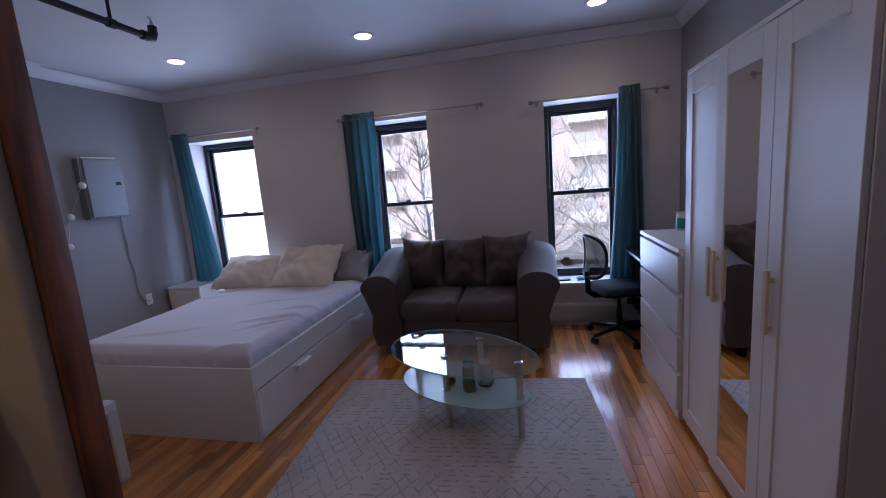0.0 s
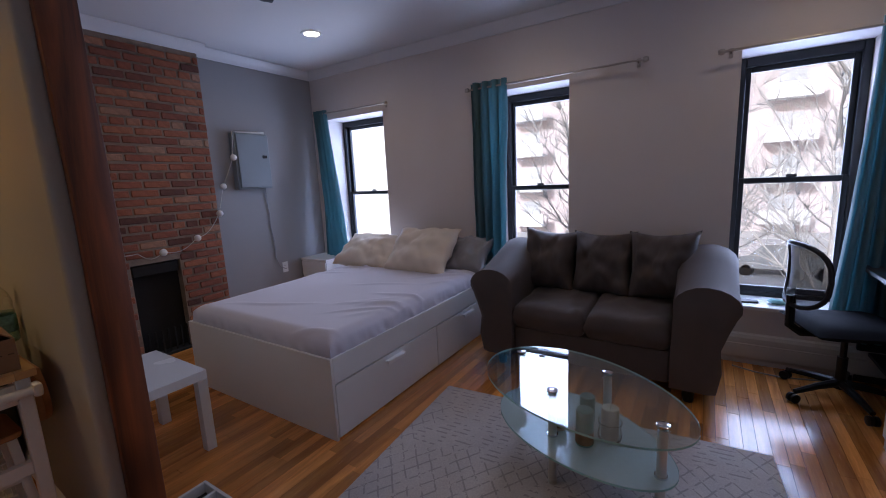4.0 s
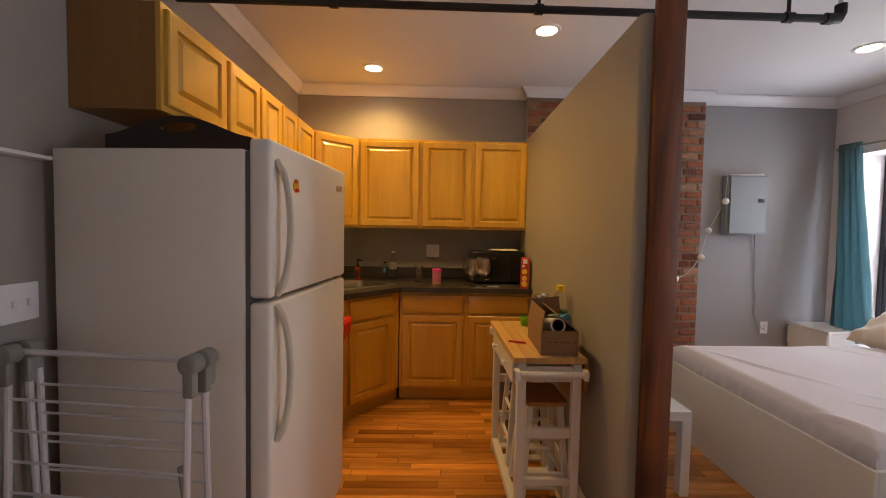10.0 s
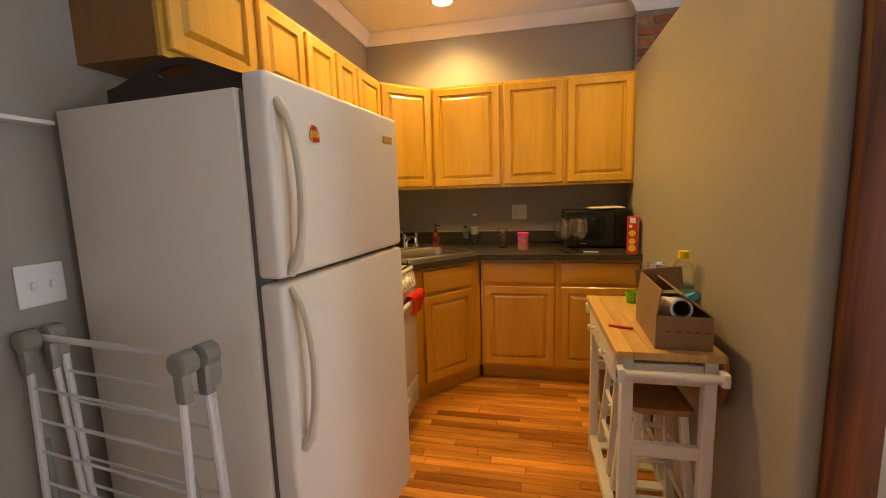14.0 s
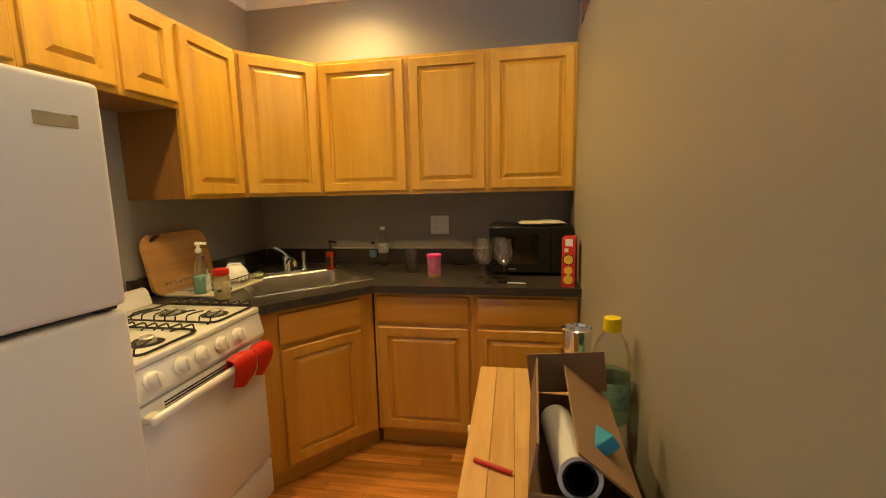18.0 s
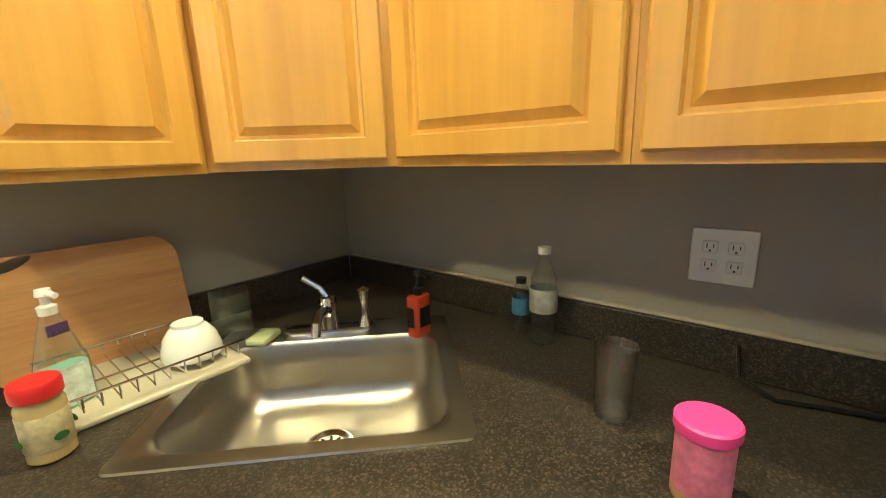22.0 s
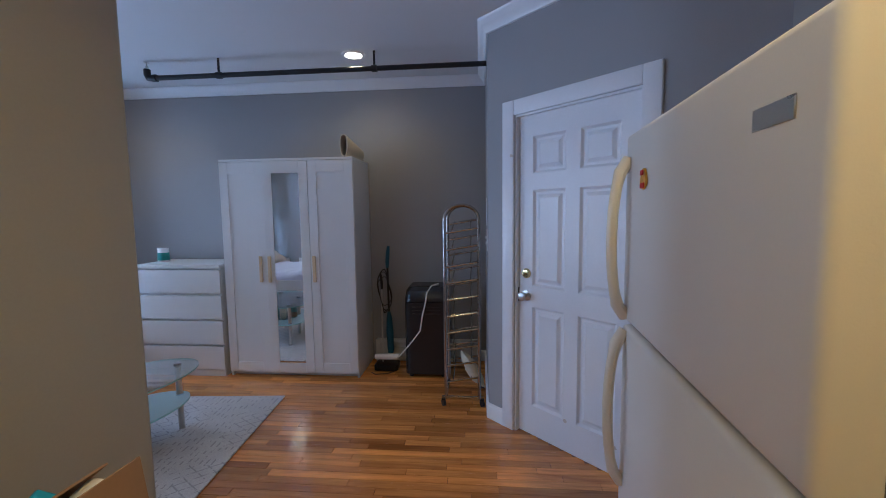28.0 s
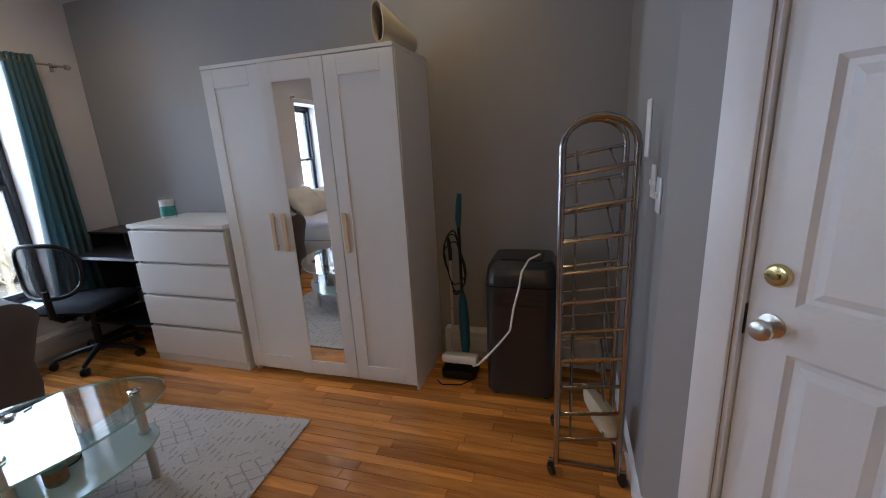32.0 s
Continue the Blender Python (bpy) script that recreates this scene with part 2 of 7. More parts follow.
def skin(bm, rings, close0=True, close1=True):
    for a, b in zip(rings, rings[1:]):
        n = len(a)
        for i in range(n):
            bm.faces.new((a[i], a[(i + 1) % n], b[(i + 1) % n], b[i]))
    if close0:
        bm.faces.new(rings[0][::-1])
    if close1:
        bm.faces.new(rings[-1])


def tube(bm, pts, r, seg=8, closed=False, flat=1.0):
    """A round bar along a line of points; r is one radius or one for each point."""
    pts = [Vector(p) for p in pts]
    n, rings, side = len(pts), [], None
    for i, p in enumerate(pts):
        a, b = (pts[i - 1], pts[(i + 1) % n]) if closed else (pts[max(i - 1, 0)], pts[min(i + 1, n - 1)])
        d = (b - a).normalized()
        if side is None:
            side = d.orthogonal().normalized()
        side = (side - d * side.dot(d)).normalized()
        rr = r[i] if isinstance(r, (list, tuple)) else r
        rings.append(ring_at(bm, p, side, d.cross(side), rr, rr * flat, seg))
    if closed:
        rings.append(rings[0])
    skin(bm, rings, not closed, not closed)


def bar(bm, a, b, r, seg=8, r2=None):
    tube(bm, [a, b], [r, r if r2 is None else r2], seg)


def lathe(bm, profile, seg=24, centre=(0, 0, 0), close0=True, close1=True):
    """A profile of (radius, height) turned round the upright axis."""
    c = Vector(centre)
    rings = [ring_at(bm, c + Vector((0, 0, h)), Vector((1, 0, 0)), Vector((0, 1, 0)), max(r, 1e-4), max(r, 1e-4), seg) for r, h in profile]
    skin(bm, rings, close0, close1)


def arc(c, r, a0, a1, n, plane="xy"):
    out = []
    for i in range(n + 1):
        a = radians(a0 + (a1 - a0) * i / n)
        u, v = r * math.cos(a), r * math.sin(a)
        d = {"xy": (u, v, 0), "xz": (u, 0, v), "yz": (0, u, v)}[plane]
        out.append(Vector(c) + Vector(d))
    return out


def rounded(x0, x1, y0, y1, r, n=4):
    pts = []
    for cx, cy, a in ((x1 - r, y1 - r, 0), (x0 + r, y1 - r, 90), (x0 + r, y0 + r, 180), (x1 - r, y0 + r, 270)):
        pts += [(p.x, p.y) for p in arc((cx, cy, 0), r, a, a + 90, n)]
    return pts


def cushion(bm, sx, sy, sz, m=None, n=14, puff=2.6, seedv=0.0, wrinkle=0.012, pinch=0.0, waist=0.0):
    """A soft closed pillow shape of full sizes sx, sy, sz with creases."""
    k, top, bot = n, [], []
    for up, store in ((1, top), (-1, bot)):
        for j in range(k + 1):
            row = []
            for i in range(k + 1):
                u, v = 2 * i / k - 1, 2 * j / k - 1
                h = max(0.0, (1 - abs(u) ** puff) * (1 - abs(v) ** puff)) ** 0.5
                edge = 1 - pinch * (1 - h)
                x = u * sx / 2 * (1 - waist * (1 - abs(v) ** 2)) * edge
                y = v * sy / 2 * (1 - waist * (1 - abs(u) ** 2)) * edge
                w = wrinkle * noise.noise(Vector((u * 2.2 + seedv, v * 2.2, up * 1.5 + seedv)))
                w += 0.5 * wrinkle * noise.noise(Vector((u * 6 + seedv, v * 3, up * 3.1)))
                z = up * (h * sz / 2) + (w if h > 0 else w * 0.3)
                row.append((x, y, z))
            store.append(row)
    vt = [[bm.verts.new(p) for p in row] for row in top]
    vb = [[vt[j][i] if i in (0, k) or j in (0, k) else bm.verts.new(bot[j][i]) for i in range(k + 1)] for j in range(k + 1)]
    for j in range(k):
        for i in range(k):
            bm.faces.new((vt[j][i], vt[j][i + 1], vt[j + 1][i + 1], vt[j + 1][i]))
            bm.faces.new((vb[j][i], vb[j + 1][i], vb[j + 1][i + 1], vb[j][i + 1]))
    if m is not None:
        vs = {v for row in vt + vb for v in row}
        bmesh.ops.transform(bm, matrix=m, verts=list(vs))


def finish(bm, name, smooth=True, angle=38):
    bmesh.ops.recalc_face_normals(bm, faces=bm.faces)
    me = bpy.data.meshes.new(name)
    if smooth:
        lim = math.cos(radians(angle))
        for f in bm.faces:
            f.smooth = True
        for e in bm.edges:
            fs = e.link_faces
            e.smooth = len(fs) == 2 and fs[0].normal.dot(fs[1].normal) > lim
    bm.to_mesh(me)
    bm.free()
    return me


def part(name, bm, material, parent=None, label="", m=None, smooth=True, angle=38):
    """Links a bmesh as one mesh object under a thing or a part."""
    ob = new(name, finish(bm, name, smooth, angle))
    ob.data.materials.append(material)
    if parent is not None:
        ob.parent = parent
    if m is not None:
        ob.matrix_basis = m
    if label:
        tagged(ob, label)
    return ob


def thing(name, label, category, m=None, group="", kind=""):
    ob = new(name)
    ob.empty_display_size = 0.05
    if m is not None:
        ob.matrix_basis = m
    return tagged(ob, label, category, group, kind)


def single(name, bm, material, label, category, m=None, group="", kind="", smooth=True, angle=38):
    """A thing of one mesh."""
    return tagged(part(name, bm, material, None, "", m, smooth, angle), label, category, group, kind)


def B():
    return bmesh.new()


def boxpart(name, material, parent, x0, x1, y0, y1, z0, z1, bevel=0.003, label="", seg=1):
    bm = B()
    box(bm, x0, x1, y0, y1, z0, z1, bevel, seg)
    return part(name, bm, material, parent, label)


# ---------------------------------------------------------------- the place's materials
GREY = plain("grey_wall_paint", (0.30, 0.295, 0.30), 0.55, vary=0.05, scale=1.2, fine=160, relief=0.12)
WHITEWALL = plain("white_wall_paint", (0.66, 0.605, 0.58), 0.6, vary=0.04, scale=1.0, fine=160, relief=0.12)
TAN = plain("partition_paint", (0.34, 0.325, 0.28), 0.42, vary=0.05, scale=1.3, fine=140, relief=0.12)
CEILING = plain("ceiling_paint", (0.70, 0.70, 0.71), 0.6, vary=0.03, scale=1.0, fine=120)
TRIM = plain("white_trim_paint", (0.74, 0.74, 0.75), 0.35, vary=0.03, fine=90, relief=0.05)
DOORWHITE = plain("white_door_paint", (0.74, 0.75, 0.78), 0.33, vary=0.04, fine=70, relief=0.08)
BLACKFRAME = plain("black_window_paint", (0.012, 0.014, 0.017), 0.35, vary=0.2, fine=90)
SUBFLOOR = plain("floor_joint", (0.12, 0.05, 0.018), 0.7)
PLANK = wood("oak_plank", (0.33, 0.105, 0.020), (0.86, 0.37, 0.088), "y", 0.24, 0.7, coat=0.6, contrast=1.25, random_tint=0.45)
PLANKSTUFF = wood("oak_plank_joined", (0.33, 0.105, 0.020), (0.86, 0.37, 0.088), "y", 0.24, 0.7, coat=0.6, contrast=1.25, strip=0.4)
POSTWOOD = wood("stained_post", (0.028, 0.008, 0.004), (0.32, 0.085, 0.018), "z", 0.5, 0.45, coat=0.0, contrast=0.8, fine_mix=0.15, knots=True)
MAPLE = maple("honey_maple", (0.53, 0.285, 0.036), (0.67, 0.395, 0.066))
# Wall cabinet bodies: a darker brown than the door fronts.
MAPLESIDE = wood("dark_maple_side", (0.20, 0.088, 0.022), (0.30, 0.14, 0.036), "z", 0.42, 0.9, contrast=2.0, fine_mix=0.1)
MAPLEB = maple("amber_maple", (0.55, 0.255, 0.034), (0.68, 0.35, 0.06))
KITCHENGREY = plain("kitchen_wall_paint", (0.315, 0.292, 0.268), 0.5, vary=0.05, scale=1.2, fine=160, relief=0.12)
MAPLEX = maple("honey_maple_cross", (0.55, 0.255, 0.034), (0.68, 0.35, 0.06), "x")
WHITEFOIL = plain("white_foil", (0.74, 0.735, 0.725), 0.32, vary=0.025, fine=200, relief=0.04)
WHITELAC = plain("white_lacquer", (0.78, 0.78, 0.78), 0.25, vary=0.02, fine=100, relief=0.03)
GLASS = pane_mat("window_glass", (0.96, 0.98, 0.99))
CHROME = plain("chrome", (0.78, 0.78, 0.80), 0.12, 1.0, vary=0.03, rvary=0.05, relief=0)
STEEL = plain("brushed_steel", (0.62, 0.60, 0.56), 0.30, 1.0, vary=0.06, fine=220, relief=0.05)
BLACKPIPE = plain("black_iron_pipe", (0.018, 0.018, 0.02), 0.45, 0.3, vary=0.2)
BLACKPLAST = plain("black_plastic", (0.010, 0.010, 0.011), 0.34, vary=0.15, spec=0.3)
MIRROR = plain("mirror", (0.92, 0.93, 0.93), 0.015, 1.0, vary=0.0, rvary=0.0, relief=0)
LAMPGLOW = glow("lamp_glow", (1.0, 0.80, 0.55), 22.0)
# door paint with a few tan scuffs
nt = DOORWHITE.node_tree
bs = nt.nodes["Principled BSDF"]
vor = nt.nodes.new("ShaderNodeTexVoronoi")
vor.inputs["Scale"].default_value = 4.5
link(nt, coords(nt), vor.inputs["Vector"])
scuff = maths(nt, "MULTIPLY", maths(nt, "LESS_THAN", maths(nt, "ADD", vor.outputs["Distance"], maths(nt, "MULTIPLY", noise_tex(nt, coords(nt), 60, 3), 0.1)), 0.105), 0.6)
old = bs.inputs["Base Color"].links[0].from_socket
link(nt, mixed(nt, scuff, old, (0.46, 0.36, 0.24)), bs.inputs["Base Color"])

# ---------------------------------------------------------------- walls, ceiling, openings
def wall(name, material, m, length, height, thick, holes=(), label=""):
    """An upright wall along local +x, its room face at local y = 0 and its thickness towards -y; holes: x0, x1, z0, z1."""
    xs = sorted({0.0, length, *[v for h in holes for v in h[:2]]})
    zs = sorted({0.0, height, *[v for h in holes for v in h[2:]]})
    solid = {}
    for i in range(len(xs) - 1):
        for j in range(len(zs) - 1):
            cx, cz = (xs[i] + xs[i + 1]) / 2, (zs[j] + zs[j + 1]) / 2
            solid[i, j] = not any(h[0] < cx < h[1] and h[2] < cz < h[3] for h in holes)
    bm = B()
    for (i, j), s in solid.items():
        if not s:
            continue
        x0, x1, z0, z1 = xs[i], xs[i + 1], zs[j], zs[j + 1]
        quad(bm, [(x0, 0, z0), (x0, 0, z1), (x1, 0, z1), (x1, 0, z0)])
        quad(bm, [(x0, -thick, z0), (x1, -thick, z0), (x1, -thick, z1), (x0, -thick, z1)])
        for (di, dj), pts in (((-1, 0), [(x0, 0, z0), (x0, -thick, z0), (x0, -thick, z1), (x0, 0, z1)]), ((1, 0), [(x1, 0, z0), (x1, 0, z1), (x1, -thick, z1), (x1, -thick, z0)]),
                              ((0, -1), [(x0, 0, z0), (x1, 0, z0), (x1, -thick, z0), (x0, -thick, z0)]), ((0, 1), [(x0, 0, z1), (x0, -thick, z1), (x1, -thick, z1), (x1, 0, z1)])):
            if not solid.get((i + di, j + dj), False):
                quad(bm, pts)
    bmesh.ops.remove_doubles(bm, verts=bm.verts, dist=1e-5)
    ob = part(name, bm, material, None, label, m, smooth=False)
    return tagged(ob, label, "wall", kind="structure")


def at_wall(p, q):
    """The pose of a wall from p to q whose room lies on its left-hand side."""
    a = math.degrees(math.atan2(q[1] - p[1], q[0] - p[0]))
    return pose(p[0], p[1], 0, 0, 0, a)


T = 0.14
D45 = (0.19, 0.14)      # where the door wall meets the short wall
K45 = (-0.90, YK)       # where it meets the kitchen wall
GROUND = -3.4
PYM = (PY0 + PY1) / 2
wall("wall_west", GREY, at_wall((XW, YN), (XW, PYM)), YN - PYM, ZC, T, label="smooth grey painted wall of the sleeping corner")
wall("wall_west_kitchen", KITCHENGREY, at_wall((XW, PYM), (XW, YK)), PYM - YK, ZC, T, label="warm grey painted wall behind the worktop")
wall("wall_kitchen", KITCHENGREY, at_wall((XW, YK), K45), K45[0] - XW, ZC, T, label="smooth grey painted wall behind stove and fridge")
DL = math.hypot(D45[0] - K45[0], D45[1] - K45[1])
d_off = math.hypot(0.02 - K45[0], -0.03 - K45[1])  # latch edge of the door along the door wall
DW, DH = 0.755, 2.005
wall("wall_door", GREY, at_wall(K45, D45), DL, ZC, T, [(d_off - DW - 0.012, d_off + 0.012, 0, DH + 0.012)], label="grey painted angled wall with the entrance door")
wall("wall_short", GREY, at_wall(D45, (XE, YS)), XE - D45[0], ZC, T, label="narrow grey painted wall with light switches")
wall("wall_east", GREY, at_wall((XE, YS), (XE, YN)), YN - YS, ZC, T, label="smooth grey painted wall behind wardrobe and desk")
wall("wall_north", WHITEWALL, at_wall((XE, YN), (XW, YN)), XE - XW, ZC, 0.44, [(XE - b, XE - a, WZ0, WZ1) for a, b in WINDOWS], label="off-white painted wall with three tall windows")

bm = B()
prism(bm, [(XW - 0.14, YK - 0.14), (K45[0] + 0.05, YK - 0.14), (D45[0] + 0.06, YS - 0.14), (XE + 0.14, YS - 0.14), (XE + 0.14, YN + 0.44), (XW - 0.14, YN + 0.44)], ZC, ZC + 0.15)
tagged(part("ceiling", bm, CEILING, smooth=False), "flat white painted ceiling", "ceiling", kind="structure")
bm = B()
prism(bm, [(XW - 0.14, YK - 0.14), (K45[0] + 0.05, YK - 0.14), (D45[0] + 0.06, YS - 0.14), (XE + 0.14, YS - 0.14), (XE + 0.14, YN + 0.05), (XW - 0.14, YN + 0.05)], -0.12, -0.012)
floor = tagged(part("floor", bm, SUBFLOOR, smooth=False), "narrow golden oak strip floor with worn varnish", "floor", kind="structure")

# partition between kitchen and bed, and the stained post at its end
PE0, PE1 = 1.038, 1.165   # its free end, a little south of the line of its root
bm = B()
end = [(PX - 0.022 + 0.022 * math.sin(radians(a)), PE0 + 0.022 - 0.022 * math.cos(radians(a))) for a in range(0, 91, 15)]
prism(bm, [(XW + 0.10, PY0)] + end + [(PX, PE1), (XW + 0.10, PY1)], 0, PZ)
part_wall = tagged(part("wall_partition", bm, TAN, angle=50), "tan grey part-height partition wall with a rounded plaster end", "wall", kind="structure")
bm = B()
box(bm, -0.017, 0.017, -0.0515, 0.0515, 0, ZC, 0.005, 2)
for e in range(12):
    bmesh.ops.bisect_plane(bm, geom=bm.verts[:] + bm.edges[:] + bm.faces[:], plane_co=(0, 0, 0.2 + e * 0.2), plane_no=(0, 0, 1))
for v in bm.verts:
    v.co.y += 0.006 * noise.noise(Vector((0.3, v.co.z * 1.9, 1.0)))
    v.co.x += 0.003 * noise.noise(Vector((2.3, v.co.z * 1.3, 1.0)))
tagged(part("post", bm, POSTWOOD, None, "", pose(-1.616, 1.1325, 0)), "dark red stained rough wooden post", "post", kind="structure")


def profile_run(bm, pts, prof):
    """A moulding profile of (out, up) swept along a line of floor points, mitred; out is to the left of the line."""
    n, rows = len(pts), []
    for i, p in enumerate(pts):
        d0 = (Vector(pts[i]) - Vector(pts[i - 1])).normalized() if i else None
        d1 = (Vector(pts[i + 1]) - Vector(pts[i])).normalized() if i < n - 1 else None
        d0, d1 = d0 or d1, d1 or d0
        n0, n1 = Vector((-d0.y, d0.x)), Vector((-d1.y, d1.x))
        mid = (n0 + n1).normalized()
        k = 1 / max(0.3, mid.dot(n0))
        rows.append([bm.verts.new((p[0] + mid.x * k * o, p[1] + mid.y * k * o, u)) for o, u in prof])
    for a, b in zip(rows, rows[1:]):
        for j in range(len(prof)):
            bm.faces.new((a[j], b[j], b[(j + 1) % len(prof)], a[(j + 1) % len(prof)]))
    bm.faces.new(rows[0])
    bm.faces.new(rows[-1][::-1])


BRX, BRY0, BRY1 = -3.87, PY1 - 0.06, 2.765     # brick chimney breast
CROWN = [(0.0, ZC - 0.09), (0.012, ZC - 0.088), (0.018, ZC - 0.07), (0.035, ZC - 0.045), (0.06, ZC - 0.022), (0.066, ZC - 0.004), (0.0, ZC - 0.004)]
bm = B()
profile_run(bm, [(XE, YS), (XE, YN), (XW, YN), (XW, BRY1), (BRX - 0.02, BRY1), (BRX - 0.02, BRY0), (XW, BRY0), (XW, YK), K45, D45, (XE - 0.001, YS)], CROWN)
tagged(part("crown_trim", bm, TRIM), "white crown moulding along the ceiling", "trim", kind="structure")
BASE = [(0.0, 0.0), (0.014, 0.0), (0.014, 0.085), (0.009, 0.1), (0.0, 0.106)]


def baseboard(pts, label="white painted baseboard"):
    bm = B()
    profile_run(bm, pts, BASE)
    tagged(part("baseboard", bm, TRIM), label, "baseboard", kind="structure")


dv = Vector((math.cos(radians(45)), math.sin(radians(45))))
lat = Vector((0.02, -0.03))
hin = lat - dv * DW
baseboard([lat + dv * 0.095, D45, (XE, YS), (XE, 0.9)])
baseboard([K45, hin - dv * 0.095])
baseboard([(-1.44, YK), K45])
baseboard([(PX - 0.02, PE0), (-3.3, PY0 - (PY0 - PE0) * 0.28)])
baseboard([(XW + 0.12, PY1), (PX, PE1)])
baseboard([(XW, YN - 0.02), (XW, BRY1)])

# windows
def window(name, x0, x1):
    w = x1 - x0
    ob = thing(name, "black double-hung sash window with clear panes", "window", pose((x0 + x1) / 2, WY, WZ0), kind="structure")
    h, hw = WZ1 - WZ0, w / 2
    bm = B()
    f = 0.045
    box(bm, -hw, -hw + f, -0.03, 0.045, 0, h, 0.004)
    box(bm, hw - f, hw, -0.03, 0.045, 0, h, 0.004)
    box(bm, -hw + f, hw - f, -0.03, 0.045, h - 0.06, h, 0.004)
    box(bm, -hw + f, hw - f, -0.03, 0.045, 0, 0.035, 0.004)
    part("window_frame", bm, BLACKFRAME, ob)
    mid = h * 0.495
    for nm, z0, z1, yo in (("upper_sash", mid - 0.012, h - 0.06, 0.012), ("lower_sash", 0.035, mid + 0.03, -0.022)):
        bm, s = B(), 0.032
        a, b = -hw + f, hw - f
        box(bm, a, a + s, yo, yo + 0.026, z0, z1, 0.003)
        box(bm, b - s, b, yo, yo + 0.026, z0, z1, 0.003)
        box(bm, a + s, b - s, yo, yo + 0.026, z0, z0 + 0.042, 0.003)
        box(bm, a + s, b - s, yo, yo + 0.026, z1 - 0.036, z1, 0.003)
        sash = part(nm, bm, BLACKFRAME, ob)
        bm = B()
        box(bm, a + s, b - s, yo + 0.010, yo + 0.014, z0 + 0.042, z1 - 0.036)
        pn = part("pane", bm, GLASS, sash)
        pn.visible_shadow = False
    bm = B()
    box(bm, -0.03, 0.03, -0.036, -0.022, mid + 0.03, mid + 0.05, 0.004)
    part("sash_lock", bm, BLACKFRAME, ob)
    bm = B()
    box(bm, -hw - 0.02, hw + 0.02, YN - WY - 0.03, -0.032, -0.022, 0.003, 0.004)
    part("window_sill", bm, TRIM, ob, "white painted sill")
    return ob


for i, (a, b) in enumerate(WINDOWS):
    window("window_%d" % (i + 1), a, b)

# entrance door, shut
dr = thing("door_1", "white six-panel entrance door, shut, with brass deadbolt and satin steel knob", "door", DOOR, kind="structure")
LEAF = -0.03
bm = B()
fr = 0.018
cols = [(-DW + 0.105, -DW / 2 - 0.045), (-DW / 2 + 0.045, -0.105)]
rowz = [(0.20, 0.84), (0.97, 1.56), (1.66, 1.88)]
xs = sorted({-DW + 0.004, -0.004, *[v for c in cols for v in c]})
zs = sorted({0.008, DH, *[v for r in rowz for v in r]})
for i in range(len(xs) - 1):
    for j in range(len(zs) - 1):
        x0, x1, z0, z1 = xs[i], xs[i + 1], zs[j], zs[j + 1]
        if (x0, x1) in cols and (z0, z1) in rowz:
            steps = [(0, LEAF), (0.014, LEAF - 0.013), (0.028, LEAF - 0.013), (0.050, LEAF - 0.001)]
            loops = [[bm.verts.new(p) for p in ((x0 + s, y, z0 + s), (x1 - s, y, z0 + s), (x1 - s, y, z1 - s), (x0 + s, y, z1 - s))] for s, y in steps]
            for a, b in zip(loops, loops[1:]):
                for k in range(4):
                    bm.faces.new((a[k], a[(k + 1) % 4], b[(k + 1) % 4], b[k]))
            bm.faces.new(loops[-1])
        else:
            quad(bm, [(x0, LEAF, z0), (x1, LEAF, z0), (x1, LEAF, z1), (x0, LEAF, z1)])
bmesh.ops.remove_doubles(bm, verts=bm.verts, dist=1e-5)
box(bm, -DW + 0.004, -0.004, LEAF - 0.04, LEAF - 0.0152, 0.008, DH)
part("leaf", bm, DOORWHITE, dr, smooth=False)
bm = B()
c = 0.09
for x0, x1, z0, z1 in ((0.012, 0.012 + c, 0, DH + 0.012 + c), (-DW - 0.012 - c, -DW - 0.012, 0, DH + 0.012 + c), (-DW - 0.012, 0.012, DH + 0.012, DH + 0.012 + c)):
    box(bm, x0, x1, -0.002, 0.018, z0, z1, 0.006, 2)
part("casing", bm, DOORWHITE, dr)
bm = B()
for x0, x1, z0, z1 in ((-0.004 + 0.004, 0.012, 0, DH + 0.012), (-DW - 0.012, -DW, 0, DH + 0.012), (-DW, 0, DH, DH + 0.012)):
    box(bm, x0, x1, -0.13, -0.003, z0, z1)
part("jamb", bm, DOORWHITE, dr)
BRASS = plain("aged_brass", (0.62, 0.50, 0.24), 0.22, 1.0, vary=0.1)
def turned(bm, prof, m, seg=20):
    n0 = set(bm.verts)
    lathe(bm, prof, seg)
    bmesh.ops.transform(bm, matrix=m, verts=[v for v in bm.verts if v not in n0])
KM = pose(-0.062, LEAF, 0.905, -90, 0, 0)
bm = B()
turned(bm, [(0.033, 0), (0.033, 0.006), (0.014, 0.012), (0.012, 0.03), (0.022, 0.036), (0.028, 0.048), (0.026, 0.060), (0.014, 0.066)], KM)
part("knob", bm, STEEL, dr, "satin steel knob")
bm = B()
turned(bm, [(0.031, 0), (0.031, 0.008), (0.026, 0.016), (0.018, 0.018)], pose(-0.062, LEAF, 1.045, -90, 0, 0))
box(bm, -0.072, -0.052, LEAF + 0.016, LEAF + 0.03, 1.038, 1.052, 0.003)
part("deadbolt", bm, BRASS, dr, "brass deadbolt with thumb turn")
bm = B()
box(bm, -0.003, 0.013, LEAF - 0.002, LEAF + 0.008, 0.86, 0.95, 0.001)
part("strike_plate", bm, BLACKPIPE, dr)
